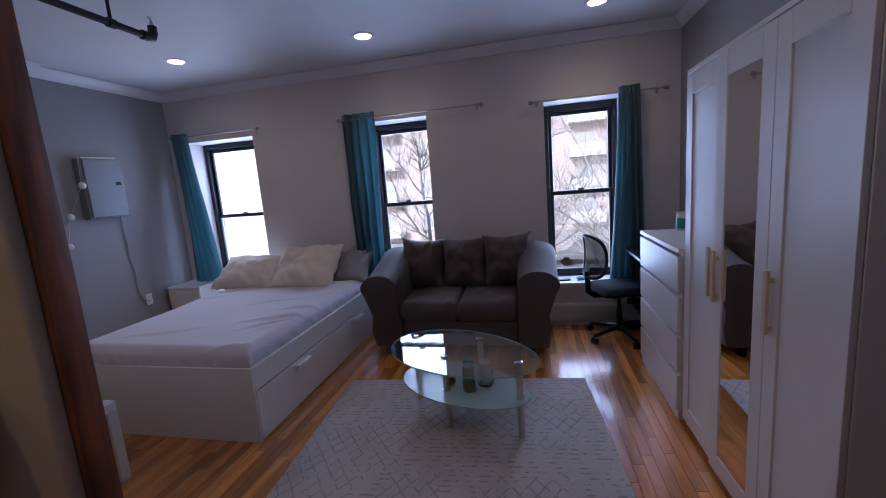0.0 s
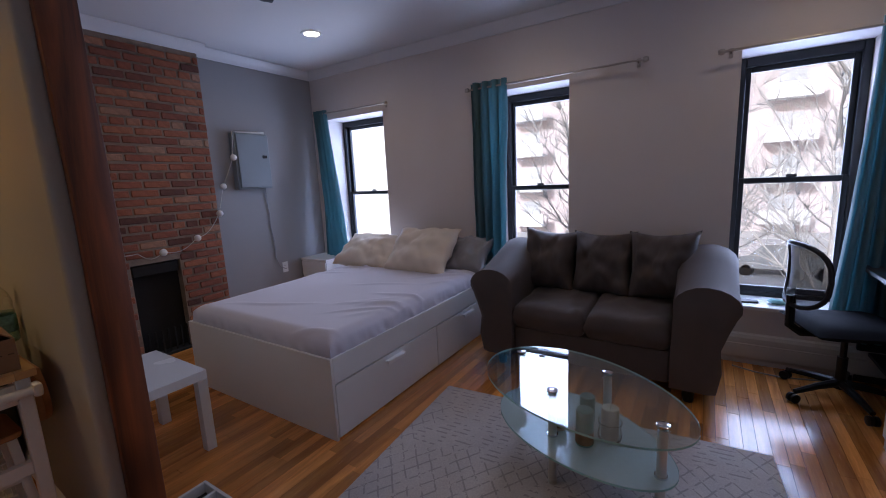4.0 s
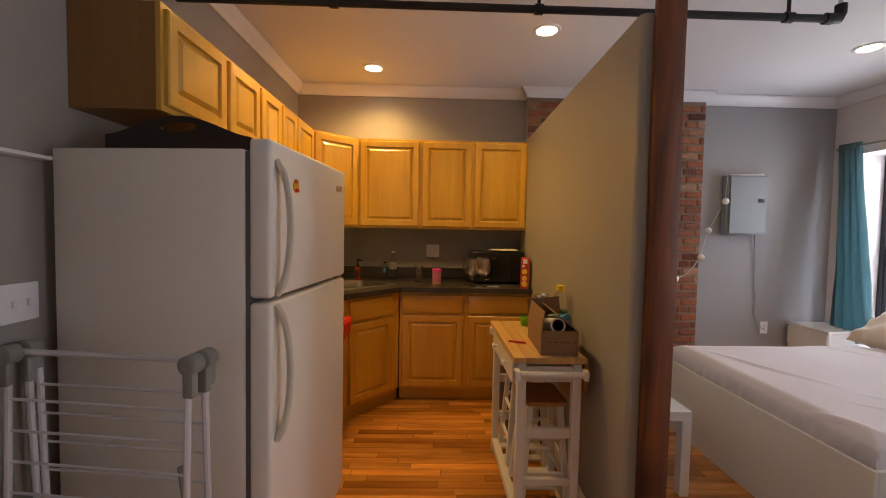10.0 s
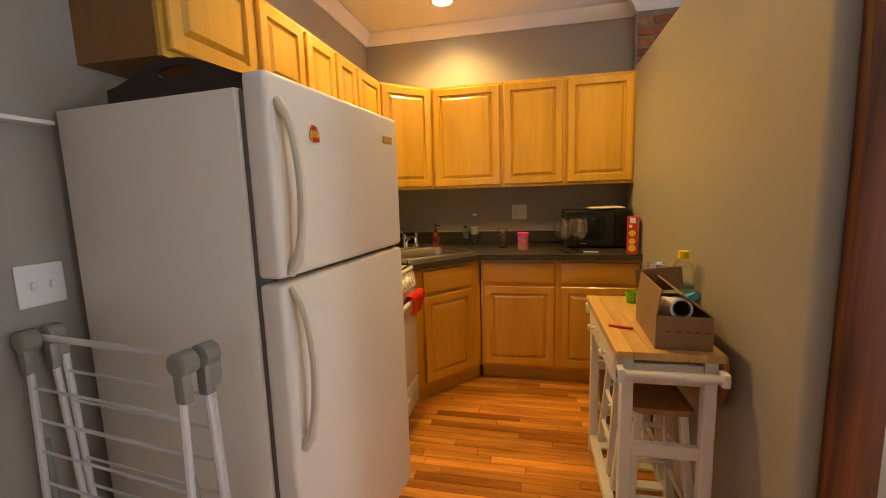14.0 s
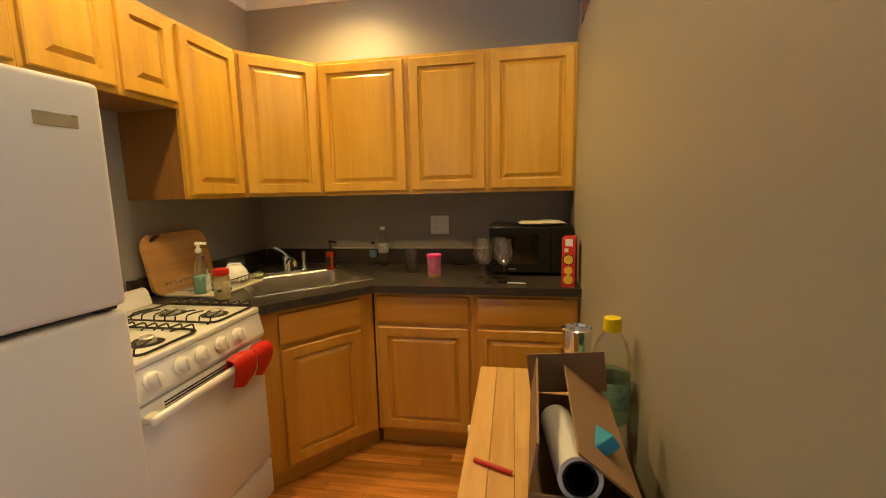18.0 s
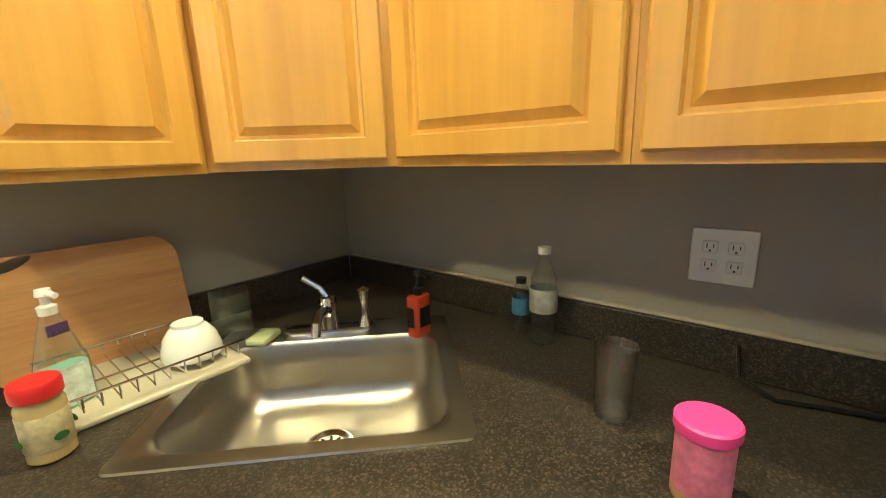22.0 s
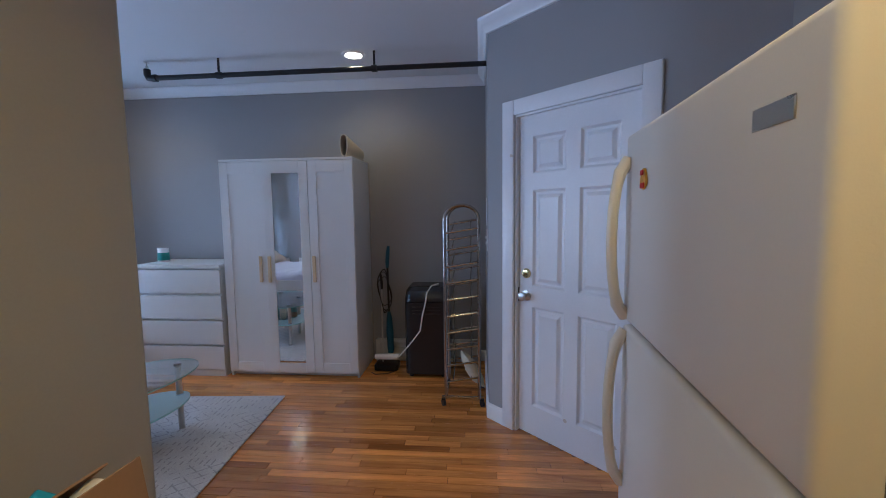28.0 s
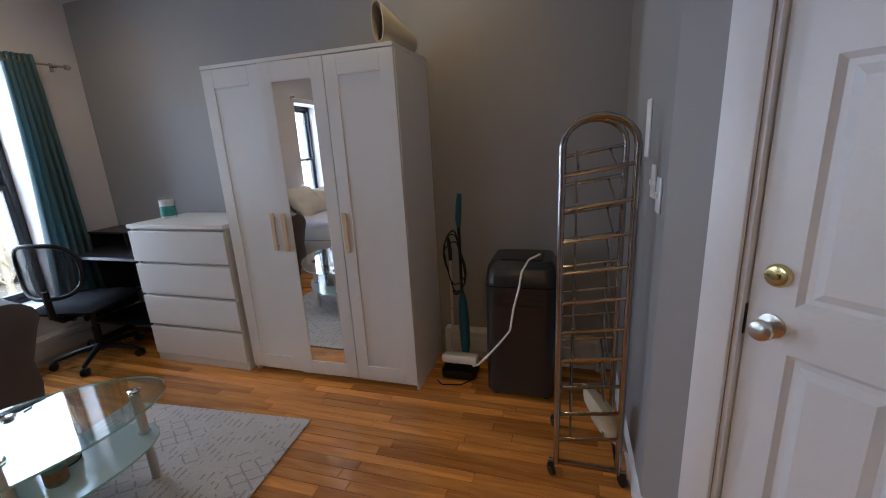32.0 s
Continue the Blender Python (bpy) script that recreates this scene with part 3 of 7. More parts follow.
for hz in (0.28, 1.02, 1.76):
    bm = B()
    bar(bm, (-DW - 0.006, LEAF + 0.012, hz - 0.05), (-DW - 0.006, LEAF + 0.012, hz + 0.05), 0.007, 10)
    part("hinge", bm, STEEL, dr)

# ---------------------------------------------------------------- fixtures on walls and ceiling
for cx, cy in CANS:
    cl = thing("ceiling_light", "round white recessed ceiling light, switched on", "ceiling light", pose(cx, cy, ZC), "recessed ceiling lights")
    bm = B()
    lathe(bm, [(0.062, -0.002), (0.066, -0.010), (0.085, -0.008), (0.092, -0.001)], 32, close0=False, close1=False)
    part("trim_ring", bm, TRIM, cl)
    bm = B()
    lathe(bm, [(0.0, -0.009), (0.045, -0.008), (0.062, -0.003)], 32, close1=False)
    part("bulb", bm, LAMPGLOW, cl, "glowing frosted bulb")


def sprinkler_pipe(m, length, drops, label):
    p = thing("sprinkler_pipe", label, "sprinkler pipe", m)
    bm = B()
    bar(bm, (0, 0, 0), (length, 0, 0), 0.019, 12)
    part("pipe", bm, BLACKPIPE, p)
    for d in drops:
        bm = B()
        bar(bm, (d, 0, 0.0), (d, 0, ZC - m.translation.z), 0.009, 8)
        bar(bm, (d - 0.02, 0, 0), (d + 0.02, 0, 0), 0.026, 12)
        part("hanger", bm, BLACKPIPE, p)
    bm = B()
    tube(bm, [(length - 0.01, 0, 0), (length + 0.035, 0, 0.004), (length + 0.045, 0, 0.03), (length + 0.045, 0, 0.07)], 0.026, 12)
    bar(bm, (length - 0.035, 0, 0), (length + 0.0, 0, 0), 0.028, 12)
    part("elbow", bm, BLACKPIPE, p)
    bm = B()
    lathe(bm, [(0.012, 0.07), (0.012, 0.09), (0.004, 0.10), (0.004, 0.115), (0.02, 0.117), (0.02, 0.12)], 12, (length + 0.045, 0, 0))
    part("sprinkler_head", bm, STEEL, p)


sprinkler_pipe(pose(-2.2, YK + 0.002, 2.45, 0, 0, 90), 3.22, (0.75, 1.75, 3.0), "black iron sprinkler pipe hung below the ceiling")
sprinkler_pipe(pose(0.60, YS + 0.002, 2.53, 0, 0, 90), 2.66, (0.85, 2.1), "black iron sprinkler pipe hung below the ceiling")


def plate(name, m, w, h, toggles, label, outlet=False):
    p = thing(name, label, "light switch" if not outlet else "outlet", m)
    bm = B()
    box(bm, -w / 2, w / 2, 0, 0.006, -h / 2, h / 2, 0.002)
    part("plate", bm, TRIM, p)
    for i in range(toggles):
        x = (i - (toggles - 1) / 2) * 0.046
        bm = B()
        if outlet:
            for dz in (-0.02, 0.02):
                box(bm, x - 0.014, x + 0.014, 0.006, 0.008, dz - 0.013, dz + 0.013, 0.002)
            so = part("socket", bm, TRIM, p)
            for dz in (-0.02, 0.02):
                for dx_, h_ in ((-0.006, 0.004), (0.006, 0.005)):
                    boxpart("slot", BLACKPLAST, so, x + dx_ - 0.001, x + dx_ + 0.001, 0.0079, 0.0083, dz - h_ + 0.002, dz + h_ + 0.002, 0)
                boxpart("slot", BLACKPLAST, so, x - 0.002, x + 0.002, 0.0079, 0.0083, dz - 0.010, dz - 0.006, 0)
        else:
            box(bm, x - 0.005, x + 0.005, 0.006, 0.016, -0.012, 0.008, 0.002)
            part("toggle", bm, TRIM, p)
    return p


plate("light_switch", pose(-1.415, YK + 0.001, 1.115), 0.118, 0.118, 2, "white double toggle light switch beside the fridge")
plate("light_switch", pose(0.285, YS + 0.001, 1.215), 0.07, 0.115, 1, "white toggle light switch on grey wall")
plate("light_switch", pose(0.385, YS + 0.001, 1.25), 0.07, 0.115, 1, "white rocker light switch on grey wall")
plate("intercom", pose(0.56, YS + 0.001, 1.43), 0.085, 0.21, 0, "white wall intercom panel above the light switches")
plate("outlet", pose(XW + 0.001, 3.485, 0.49, 0, 0, -90), 0.07, 0.115, 1, "white wall outlet beside the bed", True)

# electrical panel on the west wall
PANEL = plain("grey_enamel", (0.23, 0.26, 0.28), 0.38, 0.2, vary=0.05)
ep = thing("electrical_panel", "grey steel breaker panel with shut door on the wall", "electrical panel", pose(XW, 3.2, 1.645))
bm = B()
box(bm, 0.001, 0.075, -0.185, 0.185, -0.275, 0.275, 0.004)
part("cabinet", bm, PANEL, ep)
bm = B()
box(bm, 0.0755, 0.09, -0.165, 0.18, -0.262, 0.262, 0.004)
d = part("door", bm, PANEL, ep)
bm = B()
box(bm, 0.09, 0.097, 0.10, 0.15, 0.03, 0.06, 0.002)
part("latch", bm, BLACKPLAST, d, "black latch")
bm = B()
bar(bm, (0.05, -0.15, 0.275), (0.05, 0.17, 0.287), 0.012, 8)
part("conduit", bm, TRIM, ep)
CORD = plain("grey_cord", (0.28, 0.28, 0.30), 0.5)
bm = B()
tube(bm, [(XW + 0.02, 3.34, 1.37), (XW + 0.012, 3.345, 1.2), (XW + 0.012, 3.36, 1.1), (XW + 0.01, 3.355, 0.95), (XW + 0.012, 3.385, 0.78), (XW + 0.01, 3.375, 0.62), (XW + 0.012, 3.42, 0.50), (XW + 0.02, 3.47, 0.48)], 0.0045, 6)
single("power_cord", bm, CORD, "thin grey cord hanging down the wall from the breaker panel", "cord")

# string of globe lights
GLOBE = plain("frosted_globe", (0.78, 0.76, 0.74), 0.3)
GP = [(-3.85, 2.96, 1.675), (-3.945, 2.88, 1.406), (-3.845, 2.755, 1.16), (-3.845, 2.525, 0.96), (-3.845, 2.235, 0.88)]
sl = thing("string_light", "string of white globe bulbs draped over brick and wall", "string light", pose(XW, 2.6, 1.2))
off = Vector((XW, 2.6, 1.2))
bm = B()
path = [(-3.88, 3.0, 1.93), (-3.87, 2.985, 1.8), *GP, (-3.845, 2.05, 0.90), (-3.845, 1.8, 1.02)]
pts = []
for a, b in zip(path, path[1:]):
    for k in range(6):
        t = k / 6
        p = Vector(a).lerp(Vector(b), t)
        p.z -= 0.05 * math.sin(math.pi * t) * (1 if abs(a[1] - b[1]) > 0.15 else 0.2)
        pts.append(p - off)
tube(bm, pts, 0.003, 5)
part("wire", bm, plain("white_wire", (0.6, 0.58, 0.55), 0.5), sl)
for g in GP:
    bm = B()
    lathe(bm, [(0.0, -0.03), (0.012, -0.0275), (0.022, -0.02), (0.029, -0.007), (0.029, 0.007), (0.022, 0.02), (0.012, 0.0275), (0.0, 0.03)], 14)
    part("globe", bm, GLOBE, sl, m=Matrix.Translation(Vector(g) - off + Vector((0.012, 0, 0))))

# ---------------------------------------------------------------- curtains and rods
TEAL = plain("teal_curtain", (0.09, 0.165, 0.18), 0.62, vary=0.14, scale=4, fine=240, relief=0.15, sheen=0.3)
nt = TEAL.node_tree
tl, mx = nt.nodes.new("ShaderNodeBsdfTranslucent"), nt.nodes.new("ShaderNodeMixShader")
tl.inputs["Color"].default_value, mx.inputs[0].default_value = (0.10, 0.30, 0.33, 1), 0.35
link(nt, nt.nodes["Material Output"].inputs["Surface"].links[0].from_socket, mx.inputs[1])
link(nt, tl.outputs[0], mx.inputs[2])
link(nt, mx.outputs[0], nt.nodes["Material Output"].inputs["Surface"])
nt = TEAL.node_tree
tl, mx = nt.nodes.new("ShaderNodeBsdfTranslucent"), nt.nodes.new("ShaderNodeMixShader")
tl.inputs["Color"].default_value = (0.22, 0.43, 0.47, 1)
mx.inputs[0].default_value = 0.5
link(nt, nt.nodes["Principled BSDF"].outputs[0], mx.inputs[1])
link(nt, tl.outputs[0], mx.inputs[2])
link(nt, mx.outputs[0], nt.nodes["Material Output"].inputs["Surface"])
NICKEL = plain("brushed_nickel", (0.46, 0.42, 0.38), 0.35, 0.9, vary=0.08)
RY = YN - 0.085


def curtain_rod(x0, x1, z, label):
    r = thing("curtain_rod", label, "curtain rod", pose(x0, RY, z))
    w = x1 - x0
    bm = B()
    bar(bm, (0, 0, 0), (w * 0.52, 0, 0), 0.009, 10)
    bar(bm, (w * 0.5, 0, 0), (w, 0, 0), 0.007, 10)
    part("rod", bm, NICKEL, r)
    for x in (-0.004, w + 0.004):
        bm = B()
        n0 = set()
        lathe(bm, [(0.006, -0.02), (0.016, -0.016), (0.02, 0), (0.016, 0.016), (0.006, 0.02)], 12)
        part("finial", bm, NICKEL, r, m=pose(x, 0, 0, 0, 90, 0))
    for x in (0.05, w - 0.05):
        bm = B()
        bar(bm, (x, 0, 0), (x, 0.075, 0), 0.006, 8)
        box(bm, x - 0.012, x + 0.012, 0.076, 0.084, -0.03, 0.03, 0.002)
        part("bracket", bm, NICKEL, r)


curtain_rod(-3.84, -2.79, 2.165, "brushed nickel curtain rod above a window")
curtain_rod(-1.84, -0.42, 2.14, "brushed nickel curtain rod above a window")
curtain_rod(0.03, 1.14, 2.10, "brushed nickel curtain rod above a window")


def curtain(top, bottom, z0, z1, folds, label, lean=0.0, seedv=0.0):
    """A gathered curtain; top and bottom are its spans in x."""
    nx, nz = folds * 10, 26
    front, back = [], []
    for j in range(nz + 1):
        f = j / nz
        a = top[0] + (bottom[0] - top[0]) * f ** 1.3
        b = top[1] + (bottom[1] - top[1]) * f ** 1.3
        fr, bk = [], []
        for i in range(nx + 1):
            u = i / nx
            ph = 2 * math.pi * folds * u + 0.5 * math.sin(3 * f + seedv)
            wob = 0.012 * noise.noise(Vector((u * 4 + seedv, f * 5, 0.5)))
            y = RY + 0.030 * math.sin(ph) * (0.8 + 0.5 * f) * (1 + 0.35 * math.sin(4.0 * u + 5 * f + seedv)) + wob + lean * f
            x = a + (b - a) * u + 0.008 * math.sin(2 * ph + seedv) + wob * 0.5
            z = z1 + (z0 - z1) * f + (0.01 * noise.noise(Vector((u * 3, seedv, 2))) if j == nz else 0)
            fr.append((x, y - 0.003, z))
            bk.append((x, y + 0.003, z))
        front.append(fr)
        back.append(bk)
    bm = B()
    vf = [[bm.verts.new(p) for p in r] for r in front]
    vb = [[bm.verts.new(p) for p in r] for r in back]
    for j in range(nz):
        for i in range(nx):
            bm.faces.new((vf[j][i], vf[j + 1][i], vf[j + 1][i + 1], vf[j][i + 1]))
            bm.faces.new((vb[j][i], vb[j][i + 1], vb[j + 1][i + 1], vb[j + 1][i]))
        bm.faces.new((vf[j][0], vb[j][0], vb[j + 1][0], vf[j + 1][0]))
        bm.faces.new((vf[j][nx], vf[j + 1][nx], vb[j + 1][nx], vb[j][nx]))
    for i in range(nx):
        bm.faces.new((vf[0][i], vf[0][i + 1], vb[0][i + 1], vb[0][i]))
        bm.faces.new((vf[nz][i], vb[nz][i], vb[nz][i + 1], vf[nz][i + 1]))
    c = tagged(part("curtain", bm, TEAL, angle=80), label, "curtain", "teal curtains")
    for i in range(folds):
        bm = B()
        x = top[0] + (top[1] - top[0]) * (i + 0.5) / folds
        tube(bm, [p for p in arc((x, RY, z1 - 0.035), 0.021, 0, 330, 11, "yz")], 0.004, 6, closed=True)
        part("grommet", bm, NICKEL, c)


curtain((-3.835, -3.66), (-3.80, -3.40), 0.46, 2.20, 4, "teal grommet curtain bunched beside a window", -0.02, 1.0)
curtain((-1.82, -1.47), (-1.80, -1.53), 0.10, 2.19, 4, "dark teal grommet curtain hanging behind bed and sofa", 0.0, 2.0)
curtain((0.77, 0.93), (0.66, 0.98), 0.28, 2.15, 5, "teal grommet curtain bunched beside the desk", -0.02, 3.0)

# ---------------------------------------------------------------- bed
SHEET = plain("lavender_white_sheet", (0.61, 0.59, 0.675), 0.75, vary=0.04, scale=2, fine=260, relief=0.15, sheen=0.3)
PILLOW = plain("cream_pillowcase", (0.74, 0.66, 0.56), 0.8, vary=0.05, scale=5, fine=220, relief=0.2, sheen=0.3)
GREYPILLOW = plain("grey_pillowcase", (0.30, 0.29, 0.30), 0.8, vary=0.08, fine=220, relief=0.2)
BX0, BX1, BY0, BY1 = -3.07, -1.63, 2.0, 4.06
bed = thing("bed", "white storage bed frame with two drawers on its side", "bed", pose(BX1, BY0, 0))
bw, bl = BX1 - BX0, BY1 - BY0
boxpart("foot_panel", WHITEFOIL, bed, -bw, 0, 0, 0.018, 0, 0.47, 0.0025)
boxpart("head_panel", WHITEFOIL, bed, -bw, 0, bl - 0.018, bl, 0, 0.47, 0.0025)
boxpart("side_panel", WHITEFOIL, bed, -bw, -bw + 0.018, 0.018, bl - 0.018, 0, 0.47, 0.0025)
boxpart("side_rail", WHITEFOIL, bed, -0.02, 0, 0.018, bl - 0.018, 0.325, 0.47, 0.0025)
boxpart("base_rail", BLACKPLAST, bed, -0.04, -0.02, 0.018, bl - 0.018, 0.0, 0.32, 0.002)
HANDLEW = plain("white_handle", (0.82, 0.82, 0.82), 0.3, vary=0.02)
for y0, y1, hy in ((0.022, 1.005, 0.51), (1.011, bl - 0.022, 1.46)):
    dq = boxpart("drawer_front", WHITEFOIL, bed, -0.018, 0.0, y0, y1, 0.012, 0.317, 0.002)
    bm = B()
    box(bm, 0.001, 0.03, hy - 0.085, hy + 0.085, 0.286, 0.294, 0.002)
    box(bm, 0.023, 0.03, hy - 0.085, hy + 0.085, 0.268, 0.286, 0.002)
    part("handle", bm, HANDLEW, dq)
# mattress with its fitted sheet
mt0 = thing("mattress", "mattress in a creased pale lavender fitted sheet on the bed", "mattress", pose(BX1, BY0, 0))
mx0, mx1, my0, my1, mz0, mz1 = -bw + 0.03, -0.022, 0.026, bl - 0.03, 0.36, 0.580
boxpart("core", WHITEFOIL, mt0, mx0 + 0.02, mx1 - 0.02, my0 + 0.02, my1 - 0.02, mz0 - 0.03, mz1 - 0.06, 0.02)
bm = B()
nx, ny = 104, 150
folds_ = []
frng = random.Random(3)
for k in range(26):
    side_fold = k % 3 == 0
    fy = my0 + (my1 - my0) * frng.random()
    fx_ = mx1 - 0.30 * frng.random() if side_fold else mx0 + (mx1 - mx0) * frng.random()
    an = radians(frng.uniform(20, 70) if side_fold else frng.choice((frng.uniform(60, 120), frng.uniform(10, 40))))
    folds_.append((fx_, fy, math.cos(an), math.sin(an), frng.uniform(0.15, 0.5), frng.uniform(0.007, 0.016), frng.uniform(0.014, 0.026)))
grid = []
for j in range(ny + 1):
    row = []
    for i in range(nx + 1):
        u, v = i / nx, j / ny
        x, y = mx0 + (mx1 - mx0) * u, my0 + (my1 - my0) * v
        e = min(min(u, 1 - u) * (mx1 - mx0), min(v, 1 - v) * (my1 - my0))
        dz = -0.045 * max(0, 1 - e / 0.075) ** 2
        for fx_, fy, c_, s_, ln_, am, wd in folds_:
            along = (x - fx_) * c_ + (y - fy) * s_
            if abs(along) < ln_:
                across = -(x - fx_) * s_ + (y - fy) * c_ + 0.03 * noise.noise(Vector((along * 3, fx_ * 7, fy * 5)))
                dz += am * math.exp(-(across / wd) ** 2) * math.cos(math.pi / 2 * along / ln_) ** 2
        dz += 0.005 * noise.noise(Vector((x * 2, y * 2, 4)))
        row.append(bm.verts.new((x, y, mz1 + dz)))
    grid.append(row)
for j in range(ny):
    for i in range(nx):
        bm.faces.new((grid[j][i], grid[j][i + 1], grid[j + 1][i + 1], grid[j + 1][i]))
rim = [grid[0][i] for i in range(nx)] + [grid[j][nx] for j in range(ny)] + [grid[ny][i] for i in range(nx, 0, -1)] + [grid[j][0] for j in range(ny, 0, -1)]
prev = rim
cxv, cyv = (mx0 + mx1) / 2, (my0 + my1) / 2
for lvl, z in enumerate((0.495, 0.475, 0.455, 0.43, 0.40, mz0)):
    ring = []
    for k, v in enumerate(rim):
        s = 0.015 * noise.noise(Vector((v.co.x * 16 + z * 14, v.co.y * 16 + z * 14, z * 5))) + 0.006 * noise.noise(Vector((v.co.x * 40, v.co.y * 40 + z * 30, z * 12))) + 0.006 - 0.012 * (lvl == 5)
        dx, dy = (1 if v.co.x > cxv else -1) if abs(v.co.x - cxv) > (mx1 - mx0) / 2 - 0.001 else 0, (1 if v.co.y > cyv else -1) if abs(v.co.y - cyv) > (my1 - my0) / 2 - 0.001 else 0
        ring.append(bm.verts.new((v.co.x + dx * s, v.co.y + dy * s, z)))
    n = len(rim)
    for k in range(n):
        bm.faces.new((prev[k], ring[k], ring[(k + 1) % n], prev[(k + 1) % n]))
    prev = ring
part("fitted_sheet", bm, SHEET, mt0, "pale lavender creased sheet", angle=70)


def pillow(m, sx, sy, sz, material, label, seedv):
    bm = B()
    cushion(bm, sx, sy, sz, None, 34, 2.5, seedv, 0.032, waist=0.05)
    single("pillow", bm, material, label, "pillow", m, angle=80)


pillow(pose(-2.86, 3.68, 0.70, 34, 3, 7), 0.64, 0.46, 0.21, PILLOW, "cream pillow propped against the window wall on the bed", 1.3)
pillow(pose(-2.20, 3.66, 0.74, 46, -2, -4), 0.70, 0.50, 0.23, PILLOW, "cream pillow propped up beside another on the bed", 4.1)
pillow(pose(-1.83, 3.86, 0.69, 36, 0, 2), 0.42, 0.42, 0.20, GREYPILLOW, "grey pillow behind the cream pillows on the bed", 7.7)

# nightstand, side table and tray
ns = thing("nightstand", "small white bedside cabinet by the wall", "nightstand", pose(-3.95, 3.69, 0))
boxpart("top", WHITELAC, ns, 0, 0.42, 0, 0.37, 0.535, 0.556, 0.003)
boxpart("body", WHITELAC, ns, 0.01, 0.41, 0.012, 0.36, 0.06, 0.5345, 0.002)
boxpart("drawer_front", WHITELAC, ns, 0.015, 0.405, 0.0, 0.0115, 0.36, 0.52, 0.002)
for x in (0.015, 0.365):
    for y in (0.015, 0.315):
        boxpart("leg", WHITELAC, ns, x, x + 0.04, y, y + 0.04, 0, 0.0595, 0.002)
stb = thing("side_table", "white square lacquered side table by the partition", "side table", pose(-2.745, 1.215, 0))
boxpart("tabletop", WHITELAC, stb, 0, 0.555, 0, 0.44, 0.40, 0.45, 0.002)
for x in (0.0, 0.505):
    for y in (0.0, 0.39):
        boxpart("leg", WHITELAC, stb, x, x + 0.05, y, y + 0.05, 0, 0.3995, 0.002)
tr = thing("floor_tray", "small white wooden tray with dark slots on the floor", "tray", pose(-1.90, 1.225, 0))
boxpart("bottom", BLACKPLAST, tr, 0.015, 0.205, 0.015, 0.205, 0.002, 0.012, 0)
for x0, x1, y0, y1 in ((0, 0.22, 0, 0.014), (0, 0.22, 0.206, 0.22), (0, 0.014, 0.014, 0.206), (0.206, 0.22, 0.014, 0.206), (0.1, 0.112, 0.014, 0.206)):
    boxpart("side", WHITELAC, tr, x0, x1, y0, y1, 0.0, 0.06, 0.002)

# ---------------------------------------------------------------- sofa
SOFA = plain("brown_grey_microfibre", (0.074, 0.055, 0.048), 0.75, vary=0.2, scale=6, fine=300, relief=0.25, sheen=0.15)
sf = thing("loveseat", "dark brown-grey microfibre loveseat with pillow-top arms", "sofa", pose(-0.645, 3.24, 0))


def arm(sign):
    bm = B()
    rings = []
    for y, rise, pull in ((0.0, -0.02, 0.04), (0.02, 0.0, 0.0), (0.2, 0.02, 0.0), (0.45, 0.09, 0.0), (0.65, 0.14, -0.01), (0.80, 0.14, 0.03)):
        pts = [(0.50, 0.09), (0.50, 0.30), (0.505, 0.52)]
        for a in range(170, -31, -20):
            pts.append((0.665 + (0.165 - pull) * math.cos(radians(a)), 0.60 + rise + (0.115 - pull) * math.sin(radians(a))))
        pts += [(0.775 - pull, 0.46), (0.745 - pull, 0.36), (0.757 - pull, 0.22), (0.735 - pull, 0.09)]
        rings.append([bm.verts.new((sign * (u + 0.006 * noise.noise(Vector((u * 8, z * 8, y * 5 + sign)))), y + 0.008 * noise.noise(Vector((u * 6, z * 6, sign))), z)) for u, z in pts])
    skin(bm, rings)
    return part("arm", bm, SOFA, sf, angle=60)


arm(-1), arm(1)
bm = B()
box(bm, -0.499, 0.499, 0.045, 0.72, 0.09, 0.30, 0.02, 2)
part("base", bm, SOFA, sf)
bm = B()
box(bm, -0.60, 0.60, 0.66, 0.80, 0.09, 0.82, 0.05, 3)
part("backrest", bm, SOFA, sf)
for x in (-0.252, 0.252):
    bm = B()
    cushion(bm, 0.515, 0.64, 0.19, None, 26, 12.0, x * 9, 0.012)
    part("seat_cushion", bm, SOFA, sf, m=pose(x, 0.335, 0.388, 2, 0, 0), angle=60)
for x, w, rz, y, ry, z in ((0.0, 0.46, 0, 0.595, 0, 0.69), (-0.40, 0.44, 7, 0.57, 4, 0.70), (0.40, 0.46, -8, 0.565, -3, 0.705)):
    bm = B()
    cushion(bm, w, 0.51, 0.30, None, 26, 2.2, x * 5 + 2, 0.042, waist=0.14)
    part("back_cushion", bm, SOFA, sf, m=pose(x, y, z, 72, ry, rz), angle=80)
for x in (-0.6, 0.6):
    for y in (0.07, 0.72):
        bm = B()
        lathe(bm, [(0.028, 0), (0.036, 0.09)], 12)
        part("foot", bm, BLACKPLAST, sf, m=pose(x, y, 0))

# ---------------------------------------------------------------- rug
m, nt, bs = node_mat("trellis_rug")
v = coords(nt)
sep = nt.nodes.new("ShaderNodeSeparateXYZ")
link(nt, v, sep.inputs[0])
warp = noise_tex(nt, v, 14, 3)
def stripes(a, per, width):
    q = maths(nt, "ADD", maths(nt, "MULTIPLY", a, 1 / per), maths(nt, "MULTIPLY", warp, 0.18))
    f = maths(nt, "ABSOLUTE", maths(nt, "SUBTRACT", maths(nt, "FRACT", q), 0.5))
    return maths(nt, "LESS_THAN", f, width)
sx, sy = sep.outputs[0], sep.outputs[1]
